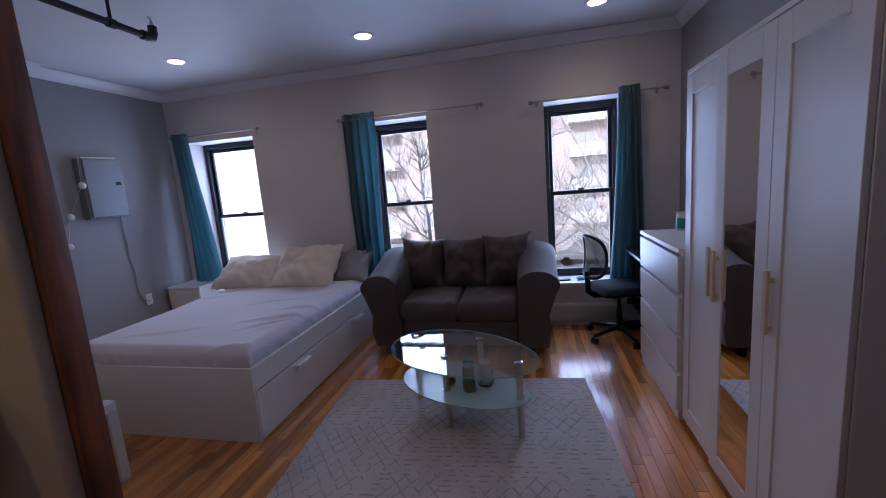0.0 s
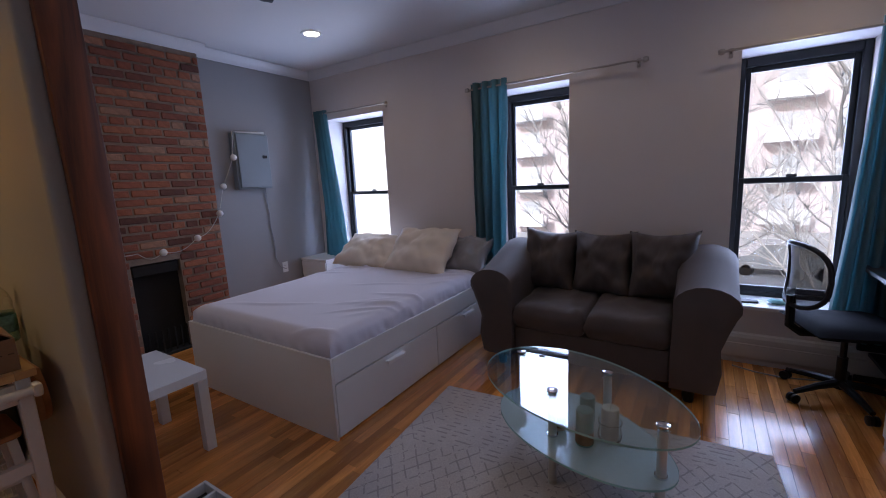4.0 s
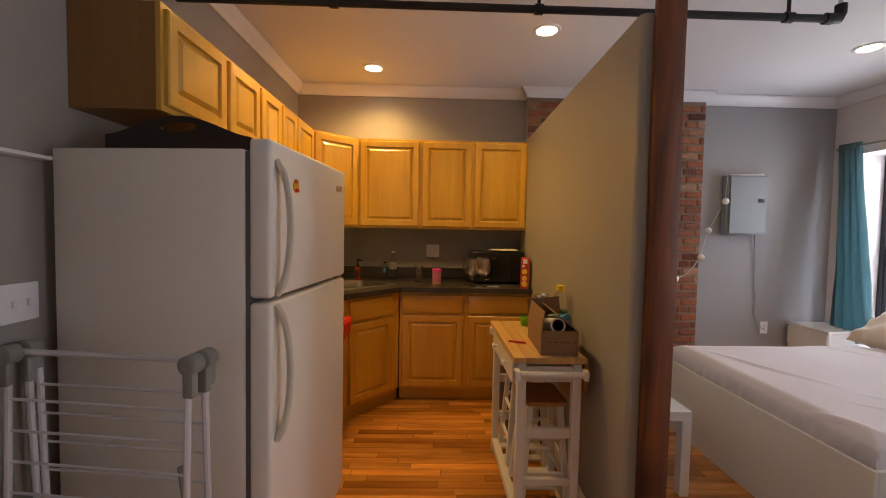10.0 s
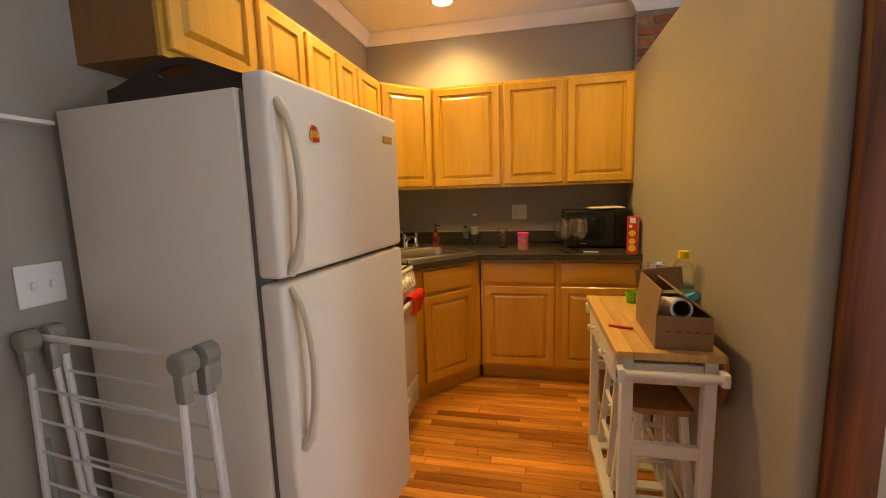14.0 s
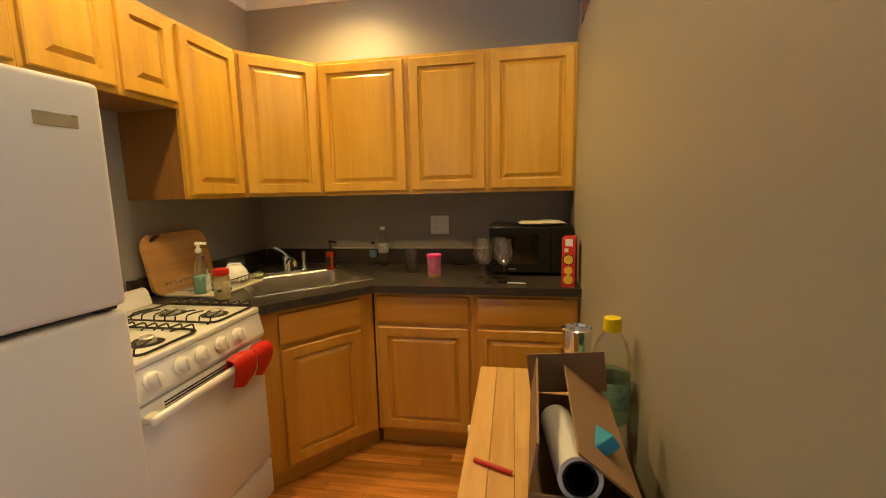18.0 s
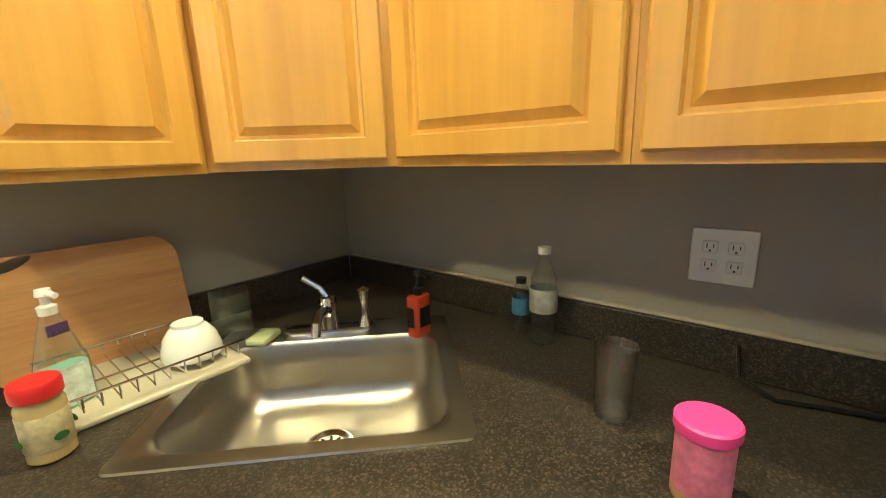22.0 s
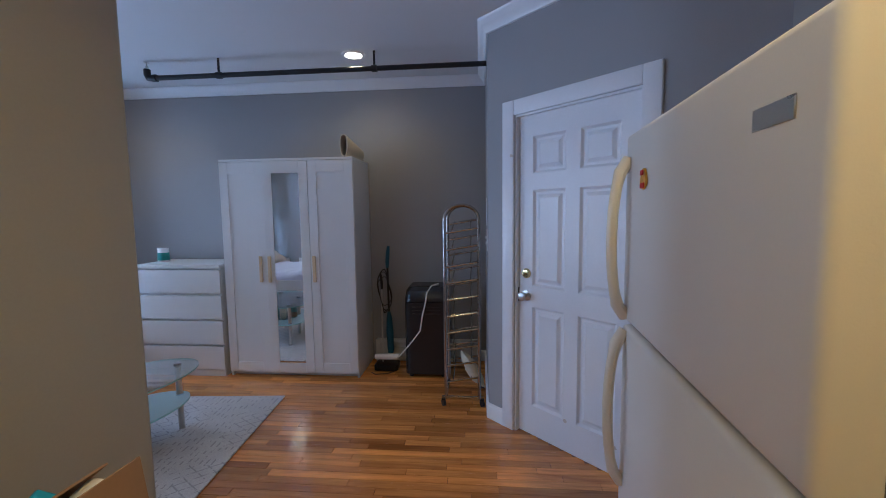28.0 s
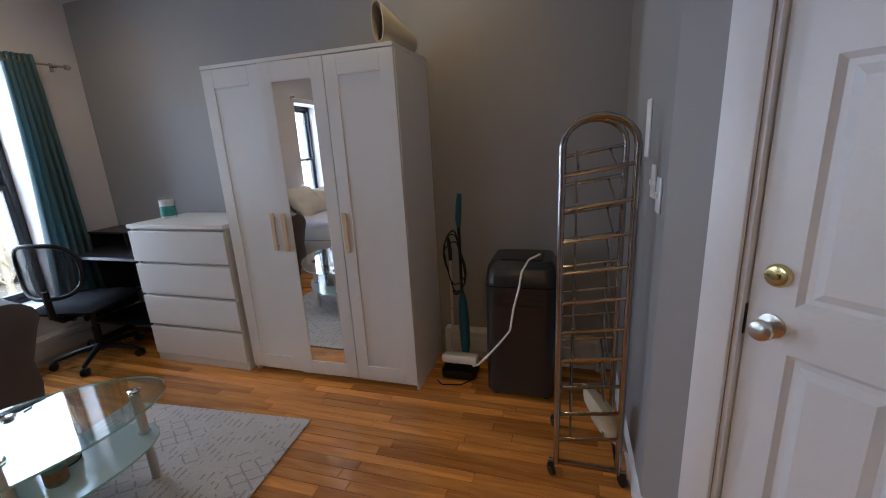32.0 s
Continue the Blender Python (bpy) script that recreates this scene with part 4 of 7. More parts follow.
dia = maths(nt, "MAXIMUM", stripes(maths(nt, "ADD", sx, maths(nt, "MULTIPLY", sy, 0.75)), 0.080, 0.065), stripes(maths(nt, "SUBTRACT", sx, maths(nt, "MULTIPLY", sy, 0.75)), 0.080, 0.065))
dash = maths(nt, "MULTIPLY", stripes(sy, 0.036, 0.16), stripes(maths(nt, "ADD", sx, maths(nt, "MULTIPLY", noise_tex(nt, v, 6, 2), 0.3)), 0.11, 0.28))
zone = maths(nt, "GREATER_THAN", noise_tex(nt, v, 1.7, 2), 0.52)
wear = maths(nt, "GREATER_THAN", noise_tex(nt, v, 20, 4, 0.7), 0.46)
pat = maths(nt, "MULTIPLY", maths(nt, "ADD", maths(nt, "MULTIPLY", dia, maths(nt, "SUBTRACT", 1.0, zone)), maths(nt, "MULTIPLY", dash, zone)), wear)
ground = ramp(nt, noise_tex(nt, v, 3.0, 4), [(0.3, (0.44, 0.41, 0.40)), (0.7, (0.60, 0.565, 0.55))])
ground = mixed(nt, 0.4, ground, ramp(nt, noise_tex(nt, v, 130, 3), [(0.3, (0.38, 0.355, 0.35)), (0.7, (0.66, 0.62, 0.60))]))
col = mixed(nt, maths(nt, "MULTIPLY", pat, 0.5), ground, (0.17, 0.155, 0.165))
link(nt, col, bs.inputs["Base Color"])
bs.inputs["Roughness"].default_value = 0.95
bump(nt, bs, noise_tex(nt, v, 260, 3), 0.5, 0.004)
RUG = m
bm = B()
box(bm, -0.865, 0.865, -0.60, 0.60, 0.0005, 0.010, 0.003)
single("rug", bm, RUG, "faded cream and grey trellis pattern rug on the floor", "rug", pose(-0.50, 2.26, 0, 0, 0, 4.4))

# ---------------------------------------------------------------- glass coffee table
TABLEGLASS = pane_mat("table_glass", (0.90, 0.96, 0.95), 1.25)
GLASSEDGE = plain("green_glass_edge", (0.35, 0.58, 0.54), 0.1, vary=0.05, relief=0)
FROST = plain("frosted_glass", (0.40, 0.50, 0.52), 0.12, vary=0.05, relief=0)
ct = thing("coffee_table", "oval two-tier glass coffee table with chrome legs on the rug", "coffee table", pose(-0.45, 2.36, 0.010, 0, 0, -25))


def oval(a, b, n=64, egg=0.08):
    return [(a * math.cos(2 * math.pi * i / n), b * math.sin(2 * math.pi * i / n) * (1 - egg * math.cos(2 * math.pi * i / n))) for i in range(n)]


def glass_top(name, a, b, z, material, dx=0.0, dy=0.0):
    bm = B()
    o = [(x + dx, y + dy) for x, y in oval(a, b)]
    top = [bm.verts.new((x, y, z + 0.008)) for x, y in o]
    bm.faces.new(top)
    bot = [bm.verts.new((x, y, z)) for x, y in o]
    bm.faces.new(bot[::-1])
    t = part(name, bm, material, ct, smooth=False)
    bm = B()
    o2 = [(x * 1.004 + dx * -0.004, y * 1.004) for x, y in o]
    lo = [bm.verts.new((x, y, z - 0.0005)) for x, y in o2]
    hi = [bm.verts.new((x, y, z + 0.0085)) for x, y in o2]
    n = len(o)
    for i in range(n):
        bm.faces.new((lo[i], lo[(i + 1) % n], hi[(i + 1) % n], hi[i]))
    part("polished_edge", bm, GLASSEDGE, t, "green polished glass edge")
    return t


glass_top("glass_top", 0.49, 0.31, 0.428, TABLEGLASS)
glass_top("glass_shelf", 0.43, 0.25, 0.222, FROST)
inv = ct.matrix_basis.inverted()
for lx, ly in ((-0.105, 2.20), (-0.535, 2.26), (-0.80, 2.58), (-0.36, 2.54)):
    p = inv @ Vector((lx, ly, 0.01))
    bm = B()
    lathe(bm, [(0.021, 0), (0.021, 0.012), (0.0185, 0.014), (0.0185, 0.4275)], 18)
    lg = part("leg", bm, STEEL, ct, m=Matrix.Translation((p.x, p.y, 0)))
    bm = B()
    lathe(bm, [(0.0195, 0.4365), (0.024, 0.439), (0.024, 0.446), (0.016, 0.449), (0.0, 0.449)], 18)
    part("cap", bm, CHROME, lg)
    bm = B()
    lathe(bm, [(0.024, 0.2315), (0.024, 0.24), (0.0186, 0.24)], 18, close1=False)
    part("collar", bm, CHROME, lg)
GREENWAX = plain("green_candle_wax", (0.10, 0.24, 0.22), 0.5, vary=0.1)
CREAMWAX = plain("cream_candle_wax", (0.62, 0.55, 0.44), 0.5, vary=0.06)
LABELB = plain("brown_label", (0.20, 0.12, 0.06), 0.6, vary=0.3, scale=30)
CLEAR = glassy("clear_glass_solid", (0.98, 1.0, 1.0), 0.0, 1.45)


def candle(x, y, r, h, material, label, jar=False, band=None):
    c = thing("candle", label, "candle", pose(x, y, 0.2405))
    bm = B()
    lathe(bm, [(r * 0.97, 0.004 if jar else 0.0005), (r, 0.01), (r, h - 0.004), (r * 0.9, h), (r * 0.5, h - 0.004), (0, h - 0.005)], 24)
    part("wax", bm, material, c)
    bm = B()
    bar(bm, (0, 0, h - 0.006), (0.002, 0, h + 0.008), 0.0012, 5)
    part("wick", bm, BLACKPLAST, c)
    if band:
        bm = B()
        lathe(bm, [(r + 0.0006, h * band[0]), (r + 0.0012, h * band[0] + 0.001), (r + 0.0012, h * band[1]), (r + 0.0006, h * band[1] + 0.001)], 24, close0=False, close1=False)
        part("label_band", bm, LABELB, c, "printed brown label")
    if jar:
        bm = B()
        R = r + 0.012
        lathe(bm, [(R, 0.0005), (R + 0.003, 0.02), (R - 0.004, 0.05), (R + 0.002, 0.075), (R - 0.001, 0.075), (R - 0.007, 0.05), (R, 0.02), (R - 0.004, 0.004), (0.0, 0.003)], 24, close0=True)
        part("holder", bm, CLEAR, c, "clear glass holder")


candle(-0.43, 2.45, 0.034, 0.12, GREENWAX, "sea-green pillar candle on the glass shelf")
candle(-0.40, 2.27, 0.036, 0.155, GREENWAX, "sea-green pillar candle with brown label on the glass shelf", band=(0.05, 0.4))
candle(-0.53, 2.33, 0.036, 0.075, CREAMWAX, "short cream candle with brown label on the glass shelf", band=(0.2, 0.8))
candle(-0.315, 2.36, 0.036, 0.14, CREAMWAX, "cream pillar candle in clear glass holder on the shelf", jar=True)

# ---------------------------------------------------------------- wardrobe, chest, jar, nozzle
OAKH = wood("pale_birch_handle", (0.62, 0.45, 0.26), (0.75, 0.60, 0.40), "z", 0.4)
WX, WY0, WY1, WH = 0.78, 1.245, 2.415, 1.90
wr = thing("wardrobe", "white three-door wardrobe with mirrored middle door and birch handles", "wardrobe", pose(WX, WY0, 0))
ww = WY1 - WY0
for nm, y0, y1 in (("side_panel", 0, 0.018), ("side_panel", ww - 0.018, ww)):
    boxpart(nm, WHITEFOIL, wr, 0.02, 0.495, y0, y1, 0, WH - 0.02, 0.002)
boxpart("top_panel", WHITEFOIL, wr, 0.0, 0.495, 0, ww, WH - 0.0198, WH, 0.002)
boxpart("plinth", WHITEFOIL, wr, 0.06, 0.08, 0.0185, ww - 0.0185, 0.0, 0.06, 0.002)
boxpart("back_panel", WHITEFOIL, wr, 0.485, 0.494, 0.0185, ww - 0.0185, 0.02, WH - 0.021, 0)


def framed(bm, y0, y1, z0, z1, fw, ft, fb, x, depth, recess):
    """A door front seen from -x: a flat frame round a sunk panel."""
    a, b, c, d = y0 + fw, y1 - fw, z0 + fb, z1 - ft
    box(bm, x + recess, x + depth, a, b, c, d)
    for q in ((y0, a, z0, z1), (b, y1, z0, z1), (a, b, z0, c), (a, b, d, z1)):
        box(bm, x, x + depth, q[0], q[1], q[2], q[3], 0.0015)


dw = ww / 3
for i in range(3):
    y0, y1 = i * dw + 0.002, (i + 1) * dw - 0.002
    bm = B()
    framed(bm, y0, y1, 0.045, WH - 0.024, 0.075, 0.10, 0.09, 0.0, 0.0175, 0.007)
    hinge = Matrix.Translation((0, y0, 0)) @ pose(0, 0, 0, 0, 0, 2.0) @ Matrix.Translation((0, -y0, 0))
    dd = part("door", bm, WHITEFOIL, wr, m=hinge if i == 1 else None)
    if i == 1:
        bm = B()
        box(bm, 0.0035, 0.0068, y0 + 0.076, y1 - 0.076, 0.136, WH - 0.125)
        part("mirror", bm, MIRROR, dd, "tall narrow mirror", smooth=False)
    if i == 0:
        bm = B()
        box(bm, -0.001, 0.006, y0 + 0.09, y1 - 0.09, WH - 0.118, WH - 0.112, 0.001)
        part("panel_lip", bm, WHITEFOIL, dd)
    hy = y1 - 0.035 if i < 2 else y0 + 0.045
    bm = B()
    box(bm, -0.024, -0.012, hy - 0.014, hy + 0.014, 0.85, 1.075, 0.003)
    for hz in (0.875, 1.04):
        box(bm, -0.012, -0.0003, hy - 0.008, hy + 0.008, hz - 0.008, hz + 0.008)
    part("handle", bm, OAKH, dd, "pale birch bar handle")
chs = thing("chest_of_drawers", "white four-drawer chest with plain fronts beside the wardrobe", "chest of drawers", pose(0.76, 2.45, 0))
cwid = 0.80
boxpart("top", WHITEFOIL, chs, 0, 0.48, 0, cwid, 0.974, 1.0, 0.002)
for y0 in (0, cwid - 0.02):
    boxpart("side_panel", WHITEFOIL, chs, 0.022, 0.48, y0, y0 + 0.02, 0, 0.9738, 0.002)
boxpart("carcass", WHITEFOIL, chs, 0.04, 0.47, 0.0205, cwid - 0.0205, 0.04, 0.97, 0)
boxpart("plinth", WHITEFOIL, chs, 0.01, 0.03, 0.0, cwid, 0.0, 0.055, 0.002)
for i in range(4):
    z0 = 0.062 + i * 0.2285
    boxpart("drawer_front", WHITEFOIL, chs, 0.0, 0.0395, 0.001, cwid - 0.001, z0, z0 + 0.2085, 0.002)
jar = thing("wipes_tub", "white cleaning wipes tub with green label on the chest", "tub", pose(1.02, 3.17, 1.0005))
bm = B()
lathe(bm, [(0.048, 0), (0.05, 0.004), (0.046, 0.105), (0.044, 0.108)], 24)
part("tub", bm, WHITELAC, jar)
bm = B()
lathe(bm, [(0.0498, 0.015), (0.0505, 0.016), (0.0472, 0.085), (0.0465, 0.086)], 24, close0=False, close1=False)
part("label_wrap", bm, plain("green_label", (0.03, 0.25, 0.22), 0.4, vary=0.4, scale=25), jar, "green and white printed wrap")
bm = B()
lathe(bm, [(0.046, 0.1085), (0.048, 0.111), (0.047, 0.128), (0.0, 0.13)], 24)
part("lid", bm, WHITELAC, jar)
BEIGE = plain("beige_plastic", (0.50, 0.44, 0.35), 0.45, vary=0.06)
nz = thing("hose_nozzle", "flat beige plastic window nozzle lying on the wardrobe", "nozzle", pose(0.785, 1.315, WH + 0.001, 0, 0, -6) @ Matrix.Scale(0.92, 4))
bm = B()
def stadium(x, hw, hh, zc, n=20):
    return [bm.verts.new((x, hw * math.copysign(abs(math.cos(a)) ** 0.6, math.cos(a)), zc + hh * math.sin(a))) for a in (2 * math.pi * i / n for i in range(n))]
o = [stadium(0.0, 0.036, 0.10, 0.101), stadium(0.12, 0.042, 0.085, 0.086), stadium(0.36, 0.05, 0.055, 0.056)]
i2 = [stadium(0.001, 0.030, 0.092, 0.101), stadium(0.12, 0.036, 0.077, 0.086), stadium(0.35, 0.044, 0.047, 0.056)]
skin(bm, o, False, True)
for k in range(20):
    bm.faces.new((o[0][k], o[0][(k + 1) % 20], i2[0][(k + 1) % 20], i2[0][k]))
    for p, q in ((0, 1), (1, 2)):
        bm.faces.new((i2[p][k], i2[p][(k + 1) % 20], i2[q][(k + 1) % 20], i2[q][k]))
bm.faces.new(i2[2])
part("duct", bm, BEIGE, nz)

# ---------------------------------------------------------------- desk and chair
DESK = plain("grey_black_laminate", (0.024, 0.024, 0.028), 0.35, vary=0.12)
dk = thing("desk", "dark grey computer desk with raised shelf in the corner", "desk", pose(0.80, 3.30, 0))
boxpart("desktop", DESK, dk, 0, 0.475, 0, 0.76, 0.725, 0.75, 0.003)
for y in (0.01, 0.73):
    boxpart("leg_panel", DESK, dk, 0.03, 0.46, y, y + 0.022, 0.0, 0.7245, 0.002)
boxpart("lower_shelf", DESK, dk, 0.08, 0.46, 0.0325, 0.7295, 0.18, 0.20, 0.002)
boxpart("raised_shelf", DESK, dk, 0.22, 0.474, 0.0, 0.76, 0.868, 0.885, 0.002)
for y in (0.0, 0.37, 0.742):
    boxpart("shelf_support", DESK, dk, 0.23, 0.47, y, y + 0.018, 0.7505, 0.8675, 0.002)
boxpart("back_panel", DESK, dk, 0.46, 0.472, 0.032, 0.73, 0.35, 0.7245, 0)
CHB = plain("black_mesh_fabric", (0.010, 0.011, 0.015), 0.85, vary=0.2, fine=300, relief=0.3, spec=0.12)
oc = thing("office_chair", "black mesh-back swivel chair on a five-star base", "office chair", pose(0.70, 3.72, 0, 0, 0, 195))
for i in range(5):
    a = radians(72 * i + 20)
    c, s = math.cos(a), math.sin(a)
    bm = B()
    tube(bm, [(0.03 * c, 0.03 * s, 0.10), (0.14 * c, 0.14 * s, 0.09), (0.27 * c, 0.27 * s, 0.066)], [0.024, 0.019, 0.014], 8)
    lgp = part("base_arm", bm, BLACKPLAST, oc)
    bm = B()
    for o in (-0.014, 0.014):
        n0 = set(bm.verts)
        lathe(bm, [(0.012, -0.009), (0.027, -0.007), (0.027, 0.007), (0.012, 0.009)], 14)
        bmesh.ops.transform(bm, matrix=pose(0.275 * c - o * s, 0.275 * s + o * c, 0.0275, 90, 0, math.degrees(a)), verts=[v for v in bm.verts if v not in n0])
    part("caster", bm, BLACKPLAST, lgp)
bm = B()
lathe(bm, [(0.032, 0.07), (0.032, 0.12), (0.025, 0.125), (0.025, 0.26), (0.016, 0.262), (0.016, 0.40)], 16)
part("gas_column", bm, BLACKPLAST, oc)
bm = B()
cushion(bm, 0.47, 0.46, 0.085, None, 14, 4.5, 3.0, 0.004)
part("seat", bm, CHB, oc, m=pose(0.0, 0, 0.45), angle=60)
bm = B()
box(bm, -0.1, 0.1, -0.09, 0.09, 0.395, 0.412, 0.005)
tube(bm, [(0.08, 0, 0.40), (0.22, 0, 0.40), (0.27, 0, 0.44), (0.275, 0, 0.62)], 0.018, 8, flat=1.6)
part("back_bracket", bm, BLACKPLAST, oc)
bm = B()
ring = [(0.25 + 0.03 * math.sin(math.radians(a)) ** 2 - 0.05 * abs(math.cos(math.radians(a))), 0.215 * math.copysign(abs(math.cos(math.radians(a))) ** 0.7, math.cos(math.radians(a))), 0.745 + 0.18 * math.copysign(abs(math.sin(math.radians(a))) ** 0.7, math.sin(math.radians(a)))) for a in range(0, 360, 15)]
tube(bm, ring, 0.014, 8, closed=True)
part("back_frame", bm, BLACKPLAST, oc)
m, nt, bs = node_mat("see_through_mesh")
tr_, mx = nt.nodes.new("ShaderNodeBsdfTransparent"), nt.nodes.new("ShaderNodeMixShader")
bs.inputs["Base Color"].default_value = (0.012, 0.012, 0.015, 1)
mx.inputs[0].default_value = 0.8
link(nt, tr_.outputs[0], mx.inputs[1])
link(nt, bs.outputs[0], mx.inputs[2])
link(nt, mx.outputs[0], nt.nodes["Material Output"].inputs["Surface"])
bm = B()
vs = [bm.verts.new(p) for p in ring]
vc = bm.verts.new((0.27, 0, 0.745))
for k in range(len(vs)):
    bm.faces.new((vs[k], vs[(k + 1) % len(vs)], vc))
part("mesh_back", bm, m, oc, "fine black see-through mesh")

# ---------------------------------------------------------------- heaters
HEAT = plain("heater_enamel", (0.60, 0.58, 0.55), 0.4, vary=0.05)


def heater(m, ln, label):
    h = thing("baseboard_heater", label, "heater", m)
    bm = B()
    prof = [(0.0, 0.0), (0.0, 0.21), (0.045, 0.21), (0.06, 0.19), (0.06, 0.165), (0.052, 0.165), (0.052, 0.05), (0.04, 0.03), (0.04, 0.0)]
    ra, rb = [bm.verts.new((0, y, z)) for y, z in prof], [bm.verts.new((ln, y, z)) for y, z in prof]
    skin(bm, [ra, rb])
    part("cover", bm, HEAT, h, angle=20)
    bm = B()
    box(bm, 0.01, ln - 0.01, 0.0525, 0.064, 0.06, 0.15, 0.003)
    part("front_panel", bm, HEAT, h)
    for x in (0, ln - 0.04):
        bm = B()
        box(bm, x - 0.001, x + 0.041, -0.0005, 0.066, 0.0, 0.213, 0.003)
        part("end_cap", bm, HEAT, h)


heater(pose(1.26, YN - 0.001, 0.0, 0, 0, 180), 2.9, "white baseboard heater below the windows")
heater(pose(XE - 0.001, 0.20, 0.0, 0, 0, 90), 1.0, "white baseboard heater behind the air conditioner")

# ---------------------------------------------------------------- corner by the door
ACG = plain("charcoal_plastic", (0.022, 0.022, 0.025), 0.22, vary=0.1, fine=150)
ac = thing("portable_air_conditioner", "charcoal portable air conditioner with white cord on the floor", "air conditioner", pose(0.84, 0.47, 0))
bm = B()
prism(bm, rounded(0, 0.36, 0, 0.38, 0.06, 5), 0.03, 0.66)
top = [(rounded(0.0, 0.36, 0.0, 0.38, 0.06, 5), 0.665), (rounded(0.004, 0.358, 0.003, 0.377, 0.06, 5), 0.70), (rounded(0.03, 0.345, 0.01, 0.37, 0.06, 5), 0.755), (rounded(0.075, 0.33, 0.03, 0.35, 0.05, 5), 0.785)]
skin(bm, [[bm.verts.new((x, y, z)) for x, y in o] for o, z in top])
part("body", bm, ACG, ac, angle=30)
for i in range(3):
    boxpart("louver", BLACKPLAST, ac, -0.002, 0.004, 0.07, 0.31, 0.56 + i * 0.03, 0.568 + i * 0.03, 0.001)
boxpart("control_panel", plain("gloss_black", (0.01, 0.01, 0.012), 0.08), ac, 0.10, 0.25, 0.08, 0.30, 0.784, 0.789, 0.002)
for x in (0.05, 0.31):
    for y in (0.05, 0.33):
        bm = B()
        lathe(bm, [(0.02, 0.0), (0.02, 0.03)], 12)
        part("caster", bm, BLACKPLAST, ac, m=pose(x, y, 0))
bm = B()
tube(bm, [(0.20, 0.10, 0.793), (0.09, 0.15, 0.792), (0.015, 0.18, 0.745), (-0.008, 0.19, 0.67), (-0.012, 0.22, 0.55), (-0.012, 0.24, 0.42), (-0.02, 0.30, 0.34), (-0.03, 0.36, 0.27), (-0.02, 0.42, 0.2), (0.03, 0.46, 0.16)], 0.006, 8)
part("power_cord", bm, WHITELAC, ac, "thick white power cord")

TEALP = plain("teal_plastic", (0.010, 0.085, 0.14), 0.35, vary=0.06)
vm = thing("steam_mop", "upright steam mop with teal handle, black pole and looped cord", "steam mop", pose(1.05, 1.05, 0))
bm = B()
prism(bm, rounded(-0.10, 0.06, -0.11, 0.11, 0.03, 3), 0.004, 0.06, 0.01, 2)
part("floor_head", bm, BLACKPLAST, vm)
bm = B()
box(bm, -0.13, -0.02, -0.12, 0.10, 0.0625, 0.115, 0.015, 2, pose(0, 0, 0.02, 0, 16, 0))
part("head_cover", bm, WHITELAC, vm, "white head cover")
bm = B()
bar(bm, (-0.01, 0.045, 0.06), (0.0, 0.04, 0.74), 0.008, 10)
part("pole", bm, STEEL, vm, "thin steel pole")
bm = B()
tube(bm, [(0.0, 0.04, 0.74), (0.0, 0.04, 0.80), (-0.006, 0.045, 0.86), (-0.012, 0.05, 0.885)], [0.011, 0.013, 0.012, 0.009], 10)
part("grip", bm, BLACKPLAST, vm)
bm = B()
tube(bm, [(0.045, -0.02, 0.10), (0.045, -0.02, 0.16), (0.05, -0.015, 0.32), (0.05, -0.012, 0.46), (0.05, -0.01, 0.52)], [0.020, 0.030, 0.034, 0.027, 0.014], 12)
part("tank", bm, TEALP, vm, "teal water tank")
bm = B()
bar(bm, (0.05, -0.01, 0.52), (0.05, -0.005, 0.93), 0.010, 10)
part("shaft", bm, BLACKPLAST, vm)
bm = B()
tube(bm, [(0.05, -0.005, 0.93), (0.05, -0.005, 0.98), (0.047, -0.012, 1.06), (0.04, -0.02, 1.13)], [0.013, 0.019, 0.018, 0.013], 12)
part("handle", bm, TEALP, vm, "teal handle")
bm = B()
pts = []
for k in range(90):
    a = 2 * math.pi * k / 18
    pts.append((0.0 - 0.012 * math.sin(a * 0.37), 0.015 + (0.055 + 0.02 * math.sin(k * 0.7)) * math.cos(a), 0.72 + (0.17 + 0.04 * math.sin(k * 0.23)) * math.sin(a)))
tube(bm, pts, 0.004, 5)
part("wound_cord", bm, BLACKPLAST, vm)
bm = B()
tube(bm, [(0.92, 1.17, 0.005), (0.88, 1.13, 0.005), (0.9, 1.02, 0.005), (1.0, 0.94, 0.005)], 0.004, 6)
single("power_cord", bm, BLACKPLAST, "black cord lying on the floor by the steam mop", "cord")
bm = B()
tube(bm, [(0.20, 3.95, 0.006), (0.32, 3.90, 0.006), (0.46, 3.88, 0.006), (0.62, 3.92, 0.006), (0.74, 3.98, 0.006)], 0.005, 6)
single("power_cord", bm, plain("tan_cord", (0.35, 0.28, 0.2), 0.5), "tan cord lying on the floor under the window", "cord")

# Chrome with the dim brownish reflections of the floor put into its colour.
RACKM = plain("dark_chrome", (0.36, 0.335, 0.31), 0.16, 1.0, vary=0.12, scale=9)
sr = thing("shoe_rack", "tall narrow chrome shoe rack on casters beside the door", "shoe rack", pose(0.335, 0.205, 0))
RW = 0.245
for x in (0.0, 0.32):
    bm = B()
    pts = [(x, 0.0, 0.06), (x, 0.0, 1.38)] + [(x, RW / 2 + RW / 2 * -math.cos(radians(a)), 1.38 + 0.10 * math.sin(radians(a))) for a in range(20, 180, 20)] + [(x, RW, 1.38), (x, RW, 0.06)]
    tube(bm, pts, 0.0125, 10)
    part("upright_frame", bm, RACKM, sr)
